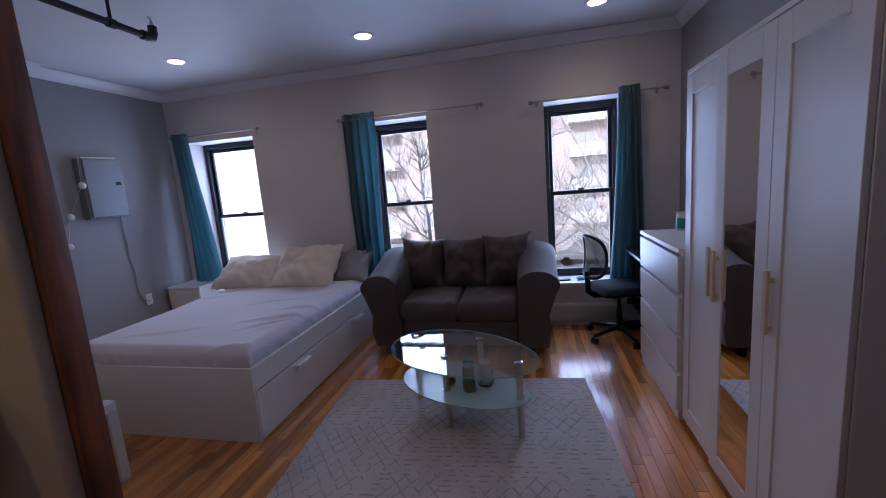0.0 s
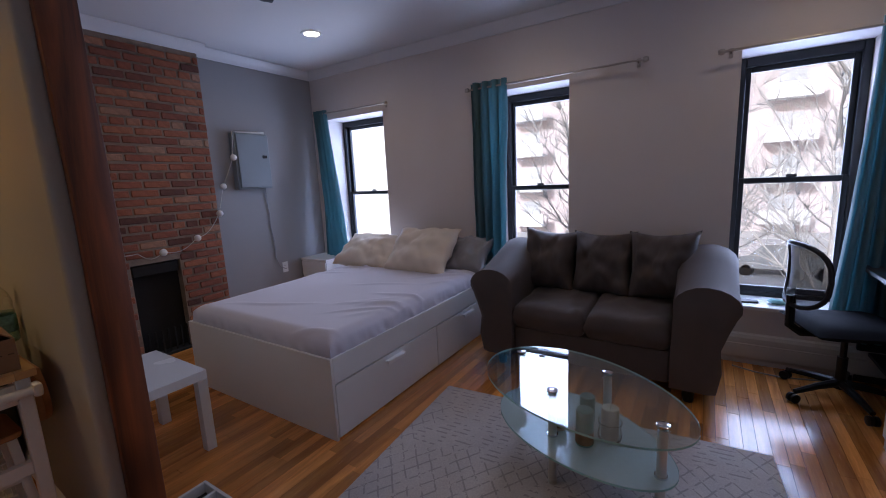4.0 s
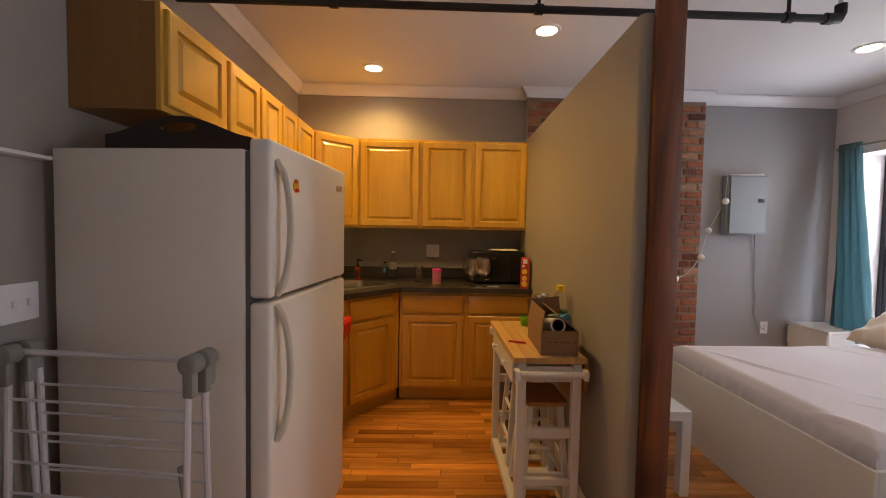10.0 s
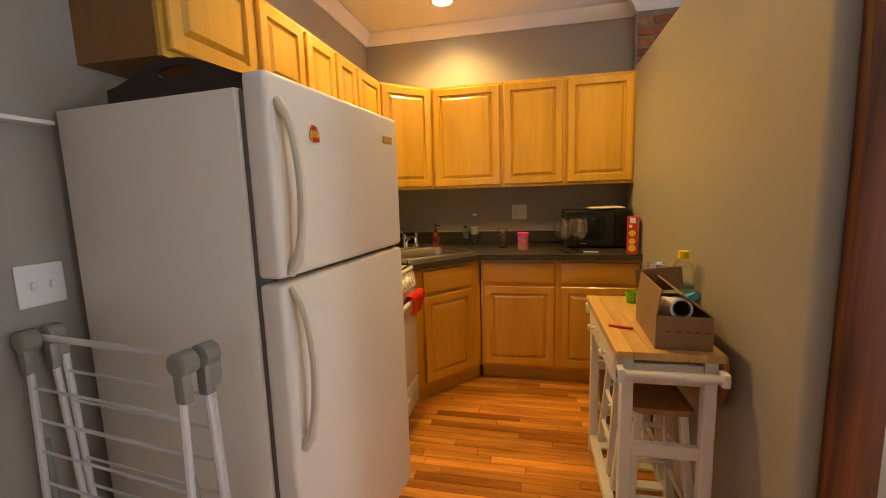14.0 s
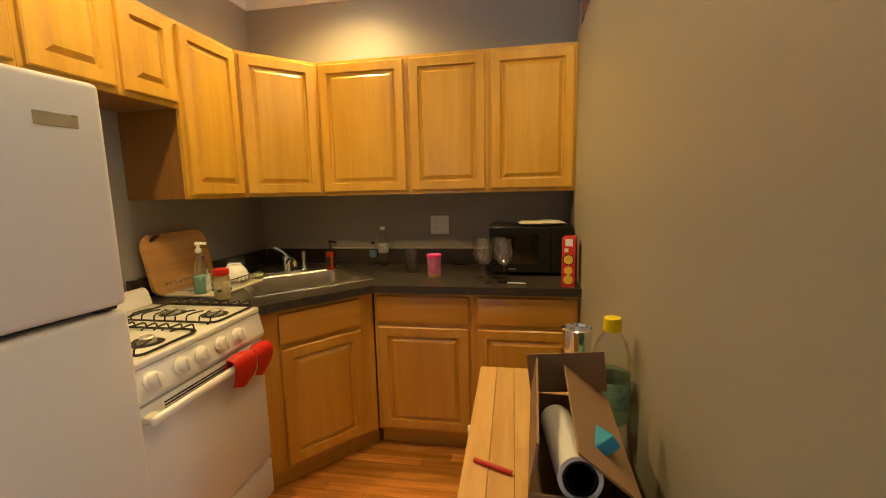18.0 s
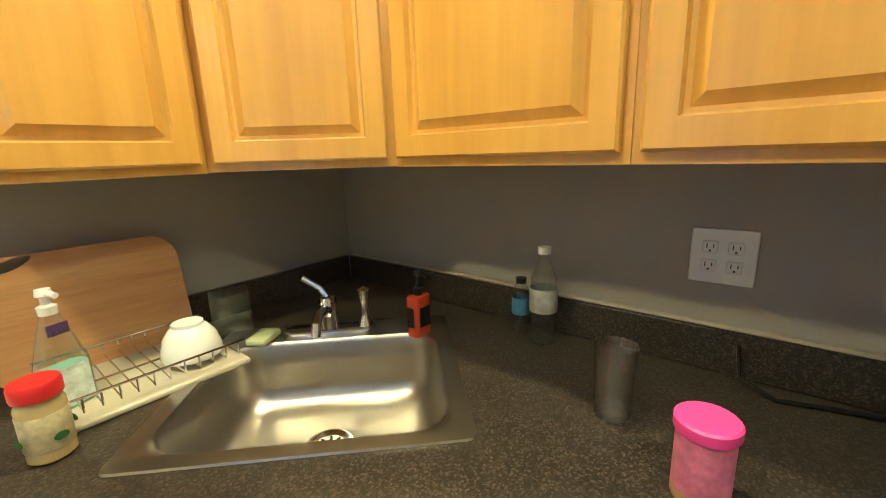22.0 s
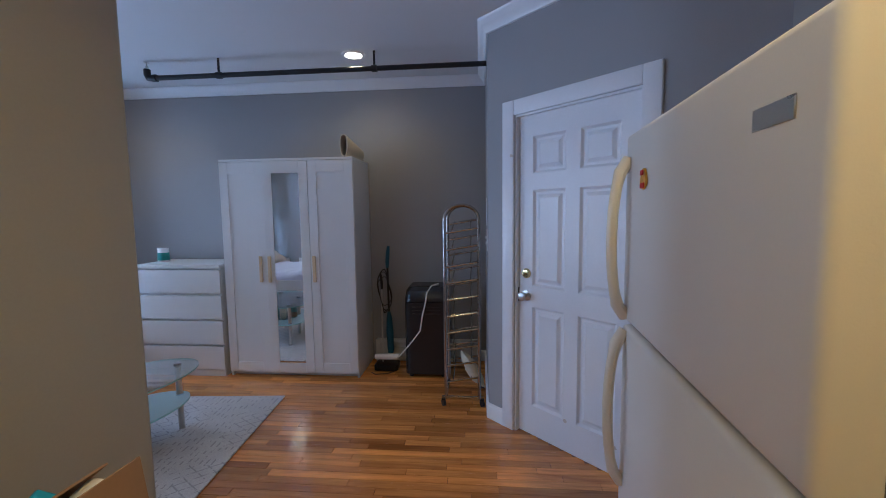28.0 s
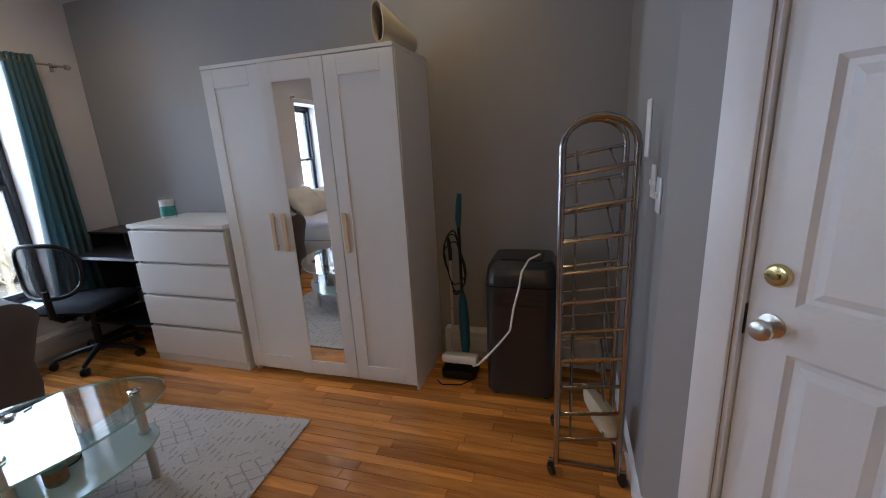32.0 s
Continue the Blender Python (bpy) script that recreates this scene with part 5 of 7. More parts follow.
for y in (0.0, RW):
    bm = B()
    bar(bm, (0, y, 0.07), (0.32, y, 0.07), 0.010, 8)
    part("base_rail", bm, RACKM, sr)
bm = B()
bar(bm, (-0.0, -0.03, 0.07), (0.0, RW + 0.03, 0.07), 0.011, 8)
part("base_rail", bm, RACKM, sr)
for i in range(10):
    z = 0.20 + i * 0.122
    bm = B()
    bar(bm, (0, 0, z + 0.022), (0, RW, z - 0.018), 0.0075, 8)
    part("rung", bm, RACKM, sr)
    bm = B()
    bar(bm, (0.32, 0, z + 0.075), (0.32, RW, z + 0.035), 0.0075, 8)
    part("rung", bm, RACKM, sr)
    for y in (0.06, 0.19):
        bm = B()
        bar(bm, (0.0, y, z + 0.006), (0.32, y, z + 0.056), 0.005, 6)
        part("shelf_rod", bm, RACKM, sr)
for x in (0.0, 0.32):
    for y in (-0.02, RW + 0.02):
        bm = B()
        n0 = set(bm.verts)
        lathe(bm, [(0.01, -0.008), (0.026, -0.008), (0.026, 0.008), (0.01, 0.008)], 14)
        bmesh.ops.transform(bm, matrix=pose(x, y, 0.0265, 90, 0, 30), verts=list(bm.verts))
        box(bm, x - 0.012, x + 0.012, y - 0.014, y + 0.014, 0.045, 0.062, 0.002)
        part("caster", bm, BLACKPLAST, sr)
GLOVE = plain("cream_glove", (0.55, 0.50, 0.38), 0.8, vary=0.2, scale=12)
bm = B()
cushion(bm, 0.16, 0.28, 0.09, pose(0.43, 0.255, 0.25, 60, 0, 20), 10, 2.2, 9.0, 0.012)
single("work_glove", bm, GLOVE, "cream work glove stuffed into the shoe rack", "glove", angle=70)

# small things on a window sill
bm = B()
prism(bm, rounded(-0.06, 0.06, -0.03, 0.03, 0.02, 4), 0, 0.012, 0.004)
single("sill_dish", bm, BLACKPLAST, "small flat dark dish on the window sill", "dish", pose(0.28, 4.16, WZ0 + 0.004, 0, 0, 12))
bm = B()
cushion(bm, 0.12, 0.07, 0.03, None, 10, 2.4, 31.0, 0.008)
single("folded_cloth", bm, plain("aqua_cloth", (0.20, 0.42, 0.42), 0.8, vary=0.1), "small aqua cloth on the window sill", "cloth", pose(0.45, 4.17, WZ0 + 0.022, 0, 0, 5), angle=60)
bm = B()
tube(bm, [(0.07 * math.cos(k * 0.42) * (1 + 0.1 * math.sin(k)), 0.07 * math.sin(k * 0.42), 0.008 + 0.0012 * k) for k in range(46)], 0.005, 6)
single("extension_cord", bm, plain("yellow_cord", (0.42, 0.30, 0.03), 0.5), "coiled yellow cord on the floor under the desk", "cord", pose(0.98, 3.80, 0))

# ---------------------------------------------------------------- kitchen cabinets
def raised(bm, x0, x1, z0, z1, y, rail=0.052, thick=0.019):
    """A raised-panel door front facing +y, its face at y."""
    steps = [(0.0, y - thick), (0.0, y - 0.005), (0.005, y), (rail - 0.004, y), (rail, y - 0.012), (rail + 0.008, y - 0.013), (rail + 0.027, y - 0.001)]
    loops = [[bm.verts.new(p) for p in ((x0 + s, yy, z0 + s), (x1 - s, yy, z0 + s), (x1 - s, yy, z1 - s), (x0 + s, yy, z1 - s))] for s, yy in steps]
    for a, b in zip(loops, loops[1:]):
        for k in range(4):
            bm.faces.new((a[k], a[(k + 1) % 4], b[(k + 1) % 4], b[k]))
    bm.faces.new(loops[-1])
    bm.faces.new(loops[0][::-1])


def slab(bm, x0, x1, z0, z1, y, thick=0.019):
    box(bm, x0, x1, y - thick, y, z0, z1, 0.005, 2)


def wall_unit(m, w, d, z0, z1, label, doors=1):
    u = thing("wall_cabinet", label, "cabinet", m, "kitchen wall cabinets")
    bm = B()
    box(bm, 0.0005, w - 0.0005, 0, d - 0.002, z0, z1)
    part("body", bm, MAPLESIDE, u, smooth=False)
    bm = B()
    box(bm, 0.0, w, d - 0.0015, d + 0.0165, z0 - 0.002, z1 + 0.002, 0.001)
    part("face_frame", bm, MAPLE, u)
    g = 0.016
    for i in range(doors):
        bm = B()
        a, b = w * i / doors + g, w * (i + 1) / doors - g
        raised(bm, a, b, z0 + 0.018, z1 - 0.018, d + 0.036)
        part("door", bm, MAPLE, u, smooth=False)
    return u


UZ0, UZ1, SZ0, UD = 1.372, 2.118, 1.755, 0.295
LBL = "honey maple wall cabinet with raised-panel door"
ys = [1.096, 0.635, 0.19, -0.335]
for a, b in zip(ys, ys[1:]):
    wall_unit(pose(XW + 0.0015, a, 0, 0, 0, -90), a - b, UD, UZ0, UZ1, LBL + " over the counter")
wall_unit(pose(-3.355, YK + 0.0015, 0), 0.39, UD, UZ0, UZ1, LBL + " beside the stove")
xs_ = [-2.965, -2.69, -2.38, -2.03, -1.60]
for i, (a, b) in enumerate(zip(xs_, xs_[1:])):
    wall_unit(pose(a, YK + 0.0015, 0), b - a, UD, SZ0, UZ1, "short honey maple wall cabinet over the " + ("stove" if i < 2 else "fridge"))
# corner unit
cu = thing("wall_cabinet", "honey maple diagonal corner wall cabinet over the sink", "cabinet", pose(XW + 0.0015, YK + 0.0015, 0), "kitchen wall cabinets")
bm = B()
prism(bm, [(0, 0), (0.612, 0), (0.612, 0.305), (0.305, 0.612), (0, 0.612)], UZ0, UZ1)
part("body", bm, MAPLE, cu, smooth=False)
bm = B()
raised(bm, -0.195, 0.195, UZ0 + 0.018, UZ1 - 0.018, 0.021)
part("door", bm, MAPLE, cu, m=pose(0.4585, 0.4585, 0, 0, 0, -45), angle=25)

# base units
def base_front(u, w, y, m=None):
    bm = B()
    slab(bm, 0.02, w - 0.02, 0.715, 0.852, y)
    part("drawer_front", bm, MAPLEX, u, m=m)
    bm = B()
    raised(bm, 0.02, w - 0.02, 0.125, 0.690, y)
    part("door", bm, MAPLEB, u, m=m, angle=25)


BD, BZ = 0.595, 0.874
by = [1.094, 0.572, 0.052]
for a, b in zip(by, by[1:]):
    w = a - b
    u = thing("base_cabinet", "honey maple base cabinet with drawer over raised-panel door", "cabinet", pose(XW + 0.0015, a, 0, 0, 0, -90), "kitchen base cabinets")
    bm = B()
    box(bm, 0.0005, w - 0.0005, 0, BD - 0.002, 0.105, BZ)
    part("body", bm, MAPLEB, u, smooth=False)
    boxpart("face_frame", MAPLEB, u, 0, w, BD - 0.0015, BD + 0.0165, 0.105, BZ, 0.001)
    boxpart("toe_kick", MAPLEX, u, 0, w, BD - 0.06, BD - 0.04, 0.0, 0.1045, 0)
    base_front(u, w, BD + 0.036)
P1, P2 = Vector((-2.915, -0.325)), Vector((-3.355, 0.045))
dl = (P1 - P2).length
da = math.degrees(math.atan2(P1.y - P2.y, P1.x - P2.x))
u = thing("base_cabinet", "honey maple corner sink cabinet with diagonal front", "cabinet", pose(P2.x, P2.y, 0, 0, 0, da), "kitchen base cabinets")
iv = u.matrix_basis.inverted()
bm = B()
poly = [(XW + 0.002, YK + 0.002), (P1.x, YK + 0.002), (P1.x, P1.y), (P2.x, P2.y), (XW + 0.002, P2.y)]
loc = [iv @ Vector((x, y, 0)) for x, y in poly]
prism(bm, [(p.x, p.y - 0.02) if i in (2, 3) else (p.x, p.y) for i, p in enumerate(loc)], 0.105, 0.70)
part("body", bm, MAPLEB, u, smooth=False)
boxpart("face_frame", MAPLEB, u, 0.0, dl, -0.018, 0.0, 0.105, BZ, 0.001)
boxpart("toe_kick", MAPLEX, u, -0.03, dl + 0.02, -0.06, -0.045, 0.0, 0.1045, 0)
bm = B()
slab(bm, 0.085, dl - 0.085, 0.715, 0.852, 0.0205)
part("drawer_front", bm, MAPLEX, u)
bm = B()
raised(bm, 0.085, dl - 0.085, 0.125, 0.690, 0.0205)
part("door", bm, MAPLEB, u, angle=25)

# worktop
m, nt, bs = node_mat("dark_speckled_laminate")
v = coords(nt)
vor = nt.nodes.new("ShaderNodeTexVoronoi")
vor.inputs["Scale"].default_value = 290
link(nt, v, vor.inputs["Vector"])
sepc = nt.nodes.new("ShaderNodeSeparateColor")
link(nt, vor.outputs["Color"], sepc.inputs[0])
c = ramp(nt, sepc.outputs[0], [(0.0, (0.008, 0.007, 0.006)), (0.5, (0.024, 0.019, 0.016)), (0.78, (0.060, 0.046, 0.038)), (1.0, (0.125, 0.100, 0.084))])
c = mixed(nt, 0.3, c, ramp(nt, noise_tex(nt, v, 30, 4), [(0.3, (0.015, 0.013, 0.012)), (0.7, (0.06, 0.05, 0.042))]))
link(nt, c, bs.inputs["Base Color"])
bs.inputs["Roughness"].default_value = 0.31
bump(nt, bs, noise_tex(nt, v, 300, 2), 0.06)
STONE = m
SINK = pose(-3.438, -0.388, 0.915, 0, 0, -45)
outer = [(XW + 0.002, 1.096), (-3.305, 1.096), (-3.305, 0.065), (-2.90, -0.285), (-2.90, YK + 0.002), (XW + 0.002, YK + 0.002)]
hole = [SINK @ Vector(p) for p in ((-0.28, -0.185, 0), (0.28, -0.185, 0), (0.28, 0.255, 0), (-0.28, 0.255, 0))]
hole = [(p.x, p.y) for p in hole]
bm = B()
loops = {}
for z in (0.915, 0.877):
    es, lps = [], []
    for lp in (outer, hole):
        vs = [bm.verts.new((x, y, z)) for x, y in lp]
        lps.append(vs)
        es += [bm.edges.new((vs[i], vs[(i + 1) % len(vs)])) for i in range(len(vs))]
    bmesh.ops.triangle_fill(bm, use_beauty=True, edges=es)
    loops[z] = lps
for a, b in zip(loops[0.915], loops[0.877]):
    for i in range(len(a)):
        j = (i + 1) % len(a)
        bm.faces.new((a[i], a[j], b[j], b[i]))
wt = thing("worktop", "dark speckled laminate worktop with low backsplash", "worktop", pose(0, 0, 0))
part("counter_top", bm, STONE, wt, smooth=False)
bm = B()
box(bm, XW + 0.002, XW + 0.022, YK + 0.022, 1.096, 0.9155, 1.013, 0.003)
part("backsplash", bm, STONE, wt)
bm = B()
box(bm, XW + 0.0225, -2.90, YK + 0.002, YK + 0.022, 0.9155, 1.013, 0.003)
part("backsplash", bm, STONE, wt)
bm = B()
box(bm, XW + 0.002, XW + 0.016, YK + 0.03, 1.09, 1.0135, 1.022, 0.002)
part("caulk_line", bm, plain("old_caulk", (0.45, 0.40, 0.33), 0.6, vary=0.15, scale=8), wt)

# sink and tap
sk = thing("sink", "stainless steel corner sink with chrome tap and sprayer", "sink", SINK)
bm = B()
def rrect(x0, x1, y0, y1, r, z):
    return [bm.verts.new((x, y, z)) for x, y in rounded(x0, x1, y0, y1, r, 4)]
rings = [rrect(-0.31, 0.31, -0.28, 0.28, 0.02, 0.001), rrect(-0.308, 0.308, -0.278, 0.278, 0.02, 0.005), rrect(-0.280, 0.280, -0.180, 0.258, 0.06, 0.006)]
for inset, z in ((0.0, 0.006), (0.004, 0.002), (0.007, -0.006), (0.013, -0.06), (0.020, -0.115), (0.029, -0.14), (0.043, -0.157), (0.062, -0.167), (0.09, -0.173), (0.15, -0.176)):
    rings.append(rrect(-0.270 + inset, 0.270 - inset, -0.170 + inset, 0.248 - inset, max(0.035, 0.075 - inset * 0.2), z))
rings.append(rrect(-0.06, 0.06, -0.035, 0.085, 0.05, -0.1785))
skin(bm, rings, False, True)
part("basin", bm, plain("sink_steel", (0.43, 0.405, 0.37), 0.30, 1.0, vary=0.04, scale=9, fine=400, relief=0.0, rvary=0.01), sk, angle=40)
bm = B()
lathe(bm, [(0.058, -0.1765), (0.056, -0.172), (0.044, -0.1735), (0.036, -0.1775), (0.0, -0.1772)], 24, (0, 0.025, 0))
dr_ = part("drain", bm, CHROME, sk)
bm = B()
for k in range(4):
    a = k * math.pi / 4
    bar(bm, (0.03 * math.cos(a), 0.025 + 0.03 * math.sin(a), -0.174), (-0.03 * math.cos(a), 0.025 - 0.03 * math.sin(a), -0.174), 0.003, 6)
part("strainer", bm, BLACKPLAST, dr_)
tp = thing("tap", "chrome single-lever kitchen tap with side sprayer on the sink", "tap", SINK @ pose(0.02, -0.222, 0.0062))
bm = B()
prism(bm, rounded(-0.125, 0.125, -0.028, 0.028, 0.026, 5), 0, 0.012, 0.004, 2)
part("base_plate", bm, CHROME, tp)
bm = B()
lathe(bm, [(0.026, 0.0125), (0.024, 0.05), (0.026, 0.085), (0.02, 0.10), (0.0, 0.105)], 20)
part("body", bm, CHROME, tp)
bm = B()
tube(bm, [(0, 0.01, 0.06), (0, 0.06, 0.085), (0, 0.13, 0.095), (0, 0.165, 0.085), (0, 0.172, 0.06)], [0.015, 0.014, 0.012, 0.012, 0.012], 10)
part("spout", bm, CHROME, tp)
bm = B()
tube(bm, [(0, 0.0, 0.10), (0.02, -0.01, 0.125), (0.065, -0.012, 0.155)], [0.01, 0.008, 0.009], 8)
part("lever", bm, CHROME, tp)
bm = B()
lathe(bm, [(0.022, 0.0125), (0.018, 0.025), (0.013, 0.04), (0.012, 0.07), (0.016, 0.095), (0.017, 0.115), (0.0, 0.125)], 16, (-0.10, 0.0, 0))
part("sprayer", bm, CHROME, tp)

# ---------------------------------------------------------------- stove
ENAMEL = plain("white_enamel", (0.80, 0.79, 0.76), 0.16, vary=0.02, fine=40, relief=0.02)
CAST = plain("black_cast_iron", (0.012, 0.012, 0.012), 0.5, vary=0.3, fine=200, relief=0.3)
BURN = plain("burner_metal", (0.46, 0.44, 0.41), 0.42, 0.7, vary=0.2)
SVY = YK + 0.065
st = thing("gas_stove", "white four-burner gas stove with black grates", "stove", pose(-2.597, SVY, 0))
hw, dp = 0.303, 0.575
boxpart("body", ENAMEL, st, -hw, hw, 0.0, dp - 0.03, 0.05, 0.885, 0.004)
bm = B()
box(bm, -hw - 0.002, hw + 0.002, 0.0, dp + 0.012, 0.886, 0.912, 0.009, 3)
part("cooktop", bm, ENAMEL, st)
bm = B()
pr = [(0.005, 0.9125), (0.005, 0.976), (0.02, 0.986), (0.035, 0.984), (0.05, 0.968), (0.06, 0.935), (0.065, 0.9125)]
ra, rb = [bm.verts.new((-hw, y, z)) for y, z in pr], [bm.verts.new((hw, y, z)) for y, z in pr]
skin(bm, [ra, rb])
bg = part("backguard", bm, ENAMEL, st, angle=60)
for k in range(14):
    boxpart("vent_slot", BLACKPLAST, bg, -0.085 + k * 0.0115, -0.0795 + k * 0.0115, 0.0555, 0.0622, 0.936, 0.950, 0)
boxpart("badge", STEEL, bg, -0.03, 0.02, 0.050, 0.0555, 0.961, 0.965, 0)
bm = B()
pr = [(dp - 0.028, 0.885), (dp + 0.008, 0.885), (dp + 0.026, 0.80), (dp + 0.02, 0.785), (dp - 0.028, 0.785)]
ra, rb = [bm.verts.new((-hw, y, z)) for y, z in pr], [bm.verts.new((hw, y, z)) for y, z in pr]
skin(bm, [ra, rb])
cp = part("control_panel", bm, ENAMEL, st, angle=20)
KNOBW = plain("knob_white", (0.80, 0.78, 0.74), 0.35, vary=0.04)
for x in (0.245, 0.135, 0.045, -0.05, -0.145):
    n = Matrix.Translation((x, dp + 0.018, 0.842)) @ pose(0, 0, 0, -78, 0, 0)
    bm = B()
    lathe(bm, [(0.030, 0.0), (0.030, 0.006), (0.024, 0.010), (0.022, 0.026), (0.019, 0.028), (0, 0.028)], 22)
    box(bm, -0.006, 0.006, -0.022, 0.022, 0.0282, 0.037, 0.003)
    part("knob", bm, KNOBW, cp, m=n)
bm = B()
box(bm, -hw + 0.004, hw - 0.004, dp - 0.029, dp + 0.018, 0.235, 0.775, 0.008, 2)
od = part("oven_door", bm, ENAMEL, st)
for k in range(5):
    boxpart("vent_slot", BLACKPLAST, od, -0.21, 0.21, dp + 0.0175, dp + 0.0195, 0.712 + k * 0.010, 0.717 + k * 0.010, 0)
bm = B()
box(bm, -hw + 0.004, hw - 0.004, dp + 0.045, dp + 0.070, 0.726, 0.756, 0.011, 3)
for x in (-hw + 0.03, hw - 0.03):
    box(bm, x - 0.022, x + 0.022, dp + 0.0185, dp + 0.047, 0.730, 0.752, 0.004)
part("oven_handle", bm, ENAMEL, od)
bm = B()
box(bm, -hw + 0.004, hw - 0.004, dp - 0.029, dp + 0.016, 0.055, 0.222, 0.008, 2)
bd = part("broiler_drawer", bm, ENAMEL, st)
bm = B()
box(bm, -0.09, 0.09, dp + 0.0165, dp + 0.03, 0.15, 0.172, 0.006, 2)
part("drawer_handle", bm, ENAMEL, bd)
for x in (-0.27, 0.27):
    for y in (0.05, 0.5):
        boxpart("foot", BLACKPLAST, st, x - 0.02, x + 0.02, y - 0.02, y + 0.02, 0, 0.0495, 0)
for sx_ in (-0.178, 0.135):
    for yy in (0.285, 0.478):
        bm = B()
        lathe(bm, [(0.050, 0.9127), (0.049, 0.9132), (0.044, 0.9134), (0.0, 0.9134)], 24, (sx_, yy, 0))
        bwl = part("burner_bowl", bm, CAST, st)
        bm = B()
        lathe(bm, [(0.029, 0.9145), (0.027, 0.922), (0.022, 0.924), (0.024, 0.931), (0.018, 0.936), (0.012, 0.932), (0, 0.933)], 20, (sx_, yy, 0))
        part("burner_cap", bm, BURN, bwl)
    bm = B()
    zt, zl, r = 0.942, 0.920, 0.0031
    x0, x1, y0, y1 = sx_ - 0.118, sx_ + 0.118, 0.165, 0.572
    tube(bm, [(x, y, zl) for x, y in rounded(x0, x1, y0, y1, 0.03, 4)], 0.0042, 6, closed=True)
    for q, (xx, yy) in enumerate(((x0, y0 + 0.03), (x1, y0 + 0.03), (x0, y1 - 0.03), (x1, y1 - 0.03))):
        bar(bm, (xx, yy, 0.9122), (xx, yy, zl), 0.005, 6)
    gr = part("grate", bm, CAST, st)
    for yy in (0.285, 0.478):
        for sg in (-1, 1):
            for dy_ in (-0.074, -0.027, 0.027, 0.074):
                tip = 0.044 if abs(dy_) < 0.03 else 0.022 + 0.2 * abs(dy_)
                ty_ = yy + dy_ * (0.55 if abs(dy_) < 0.06 else 0.75)
                bm = B()
                tube(bm, [(sx_ + sg * 0.118, yy + dy_, zl), (sx_ + sg * 0.114, yy + dy_, zt - 0.004), (sx_ + sg * 0.107, yy + dy_, zt), (sx_ + sg * 0.075, yy + dy_ * 0.97, zt), (sx_ + sg * (tip + 0.012), yy + (ty_ - yy) * 1.1, zt), (sx_ + sg * tip, ty_, zt - 0.002)], r, 6)
                part("finger", bm, CAST, gr)
REDM = plain("red_silicone", (0.55, 0.014, 0.012), 0.45, vary=0.06, relief=0.2)
mt = thing("oven_mitt", "pair of bright red silicone oven grips hung over the oven handle", "oven mitt", pose(-2.745, SVY + dp + 0.062, 0.752))
for i, (x, z, rz) in enumerate(((-0.058, 0.0, 4), (0.058, 0.006, -5))):
    bm = B()
    rows_ = []
    n = 18
    for k in range(n + 1):
        f = k / n
        a = radians(-75 + 250 * f)
        out = []
        for q in range(13):
            u = q / 12 * 2 - 1
            lip = 1 - 0.16 * u * u + 0.05 * math.sin(5 * u) * (f > 0.8) + 0.05 * math.sin(4 * u + 2) * (f < 0.2)
            rad = 0.034 * lip
            drop = -0.062 * max(0.0, 0.30 - f) / 0.30 if f < 0.30 else 0.0
            back = -0.040 * max(0.0, f - 0.80) / 0.20
            out.append(Vector((u * 0.054, rad * math.cos(a) + 0.006 * u * u, rad * math.sin(a) + drop * lip + back)))
        rows_.append(out)
    vo = [[bm.verts.new(p) for p in r] for r in rows_]
    vi = [[bm.verts.new(p + Vector((0, -p.y, -p.z)).normalized() * 0.005) for p in r] for r in rows_]
    for g in (vo, vi):
        for k in range(n):
            for q in range(12):
                bm.faces.new((g[k][q], g[k][q + 1], g[k + 1][q + 1], g[k + 1][q]))
    rim_o = vo[0] + [r[-1] for r in vo[1:]] + vo[-1][-2::-1] + [r[0] for r in vo[-2:0:-1]]
    rim_i = vi[0] + [r[-1] for r in vi[1:]] + vi[-1][-2::-1] + [r[0] for r in vi[-2:0:-1]]
    for k in range(len(rim_o)):
        bm.faces.new((rim_o[k], rim_o[(k + 1) % len(rim_o)], rim_i[(k + 1) % len(rim_o)], rim_i[k]))
    part("mitt_half", bm, REDM, mt, m=pose(x, -0.004, z, 0, 0, rz), angle=70)

# ---------------------------------------------------------------- fridge
FRW = plain("white_fridge_enamel", (0.74, 0.71, 0.65), 0.42, vary=0.02, fine=300, relief=0.1, rvary=0.01)
GASK = plain("grey_gasket", (0.12, 0.115, 0.11), 0.6)
YELL = plain("aged_white_plastic", (0.64, 0.60, 0.50), 0.35, vary=0.05)
FRIDGE = pose(-2.230, -0.839, 0, 0, 0, -5.2)   # it stands a little askew
fg = thing("refrigerator", "white top-freezer refrigerator with yellowed handles", "refrigerator", FRIDGE)
fw, fd = 0.745, 0.627
boxpart("cabinet", FRW, fg, 0, fw, 0, fd, 0.04, 1.597, 0.006, seg=2)
boxpart("gasket", GASK, fg, 0.012, fw - 0.012, fd, fd + 0.016, 0.075, 1.592, 0)
boxpart("kick_grille", BLACKPLAST, fg, 0.02, fw - 0.02, fd - 0.03, fd + 0.02, 0.005, 0.07, 0)
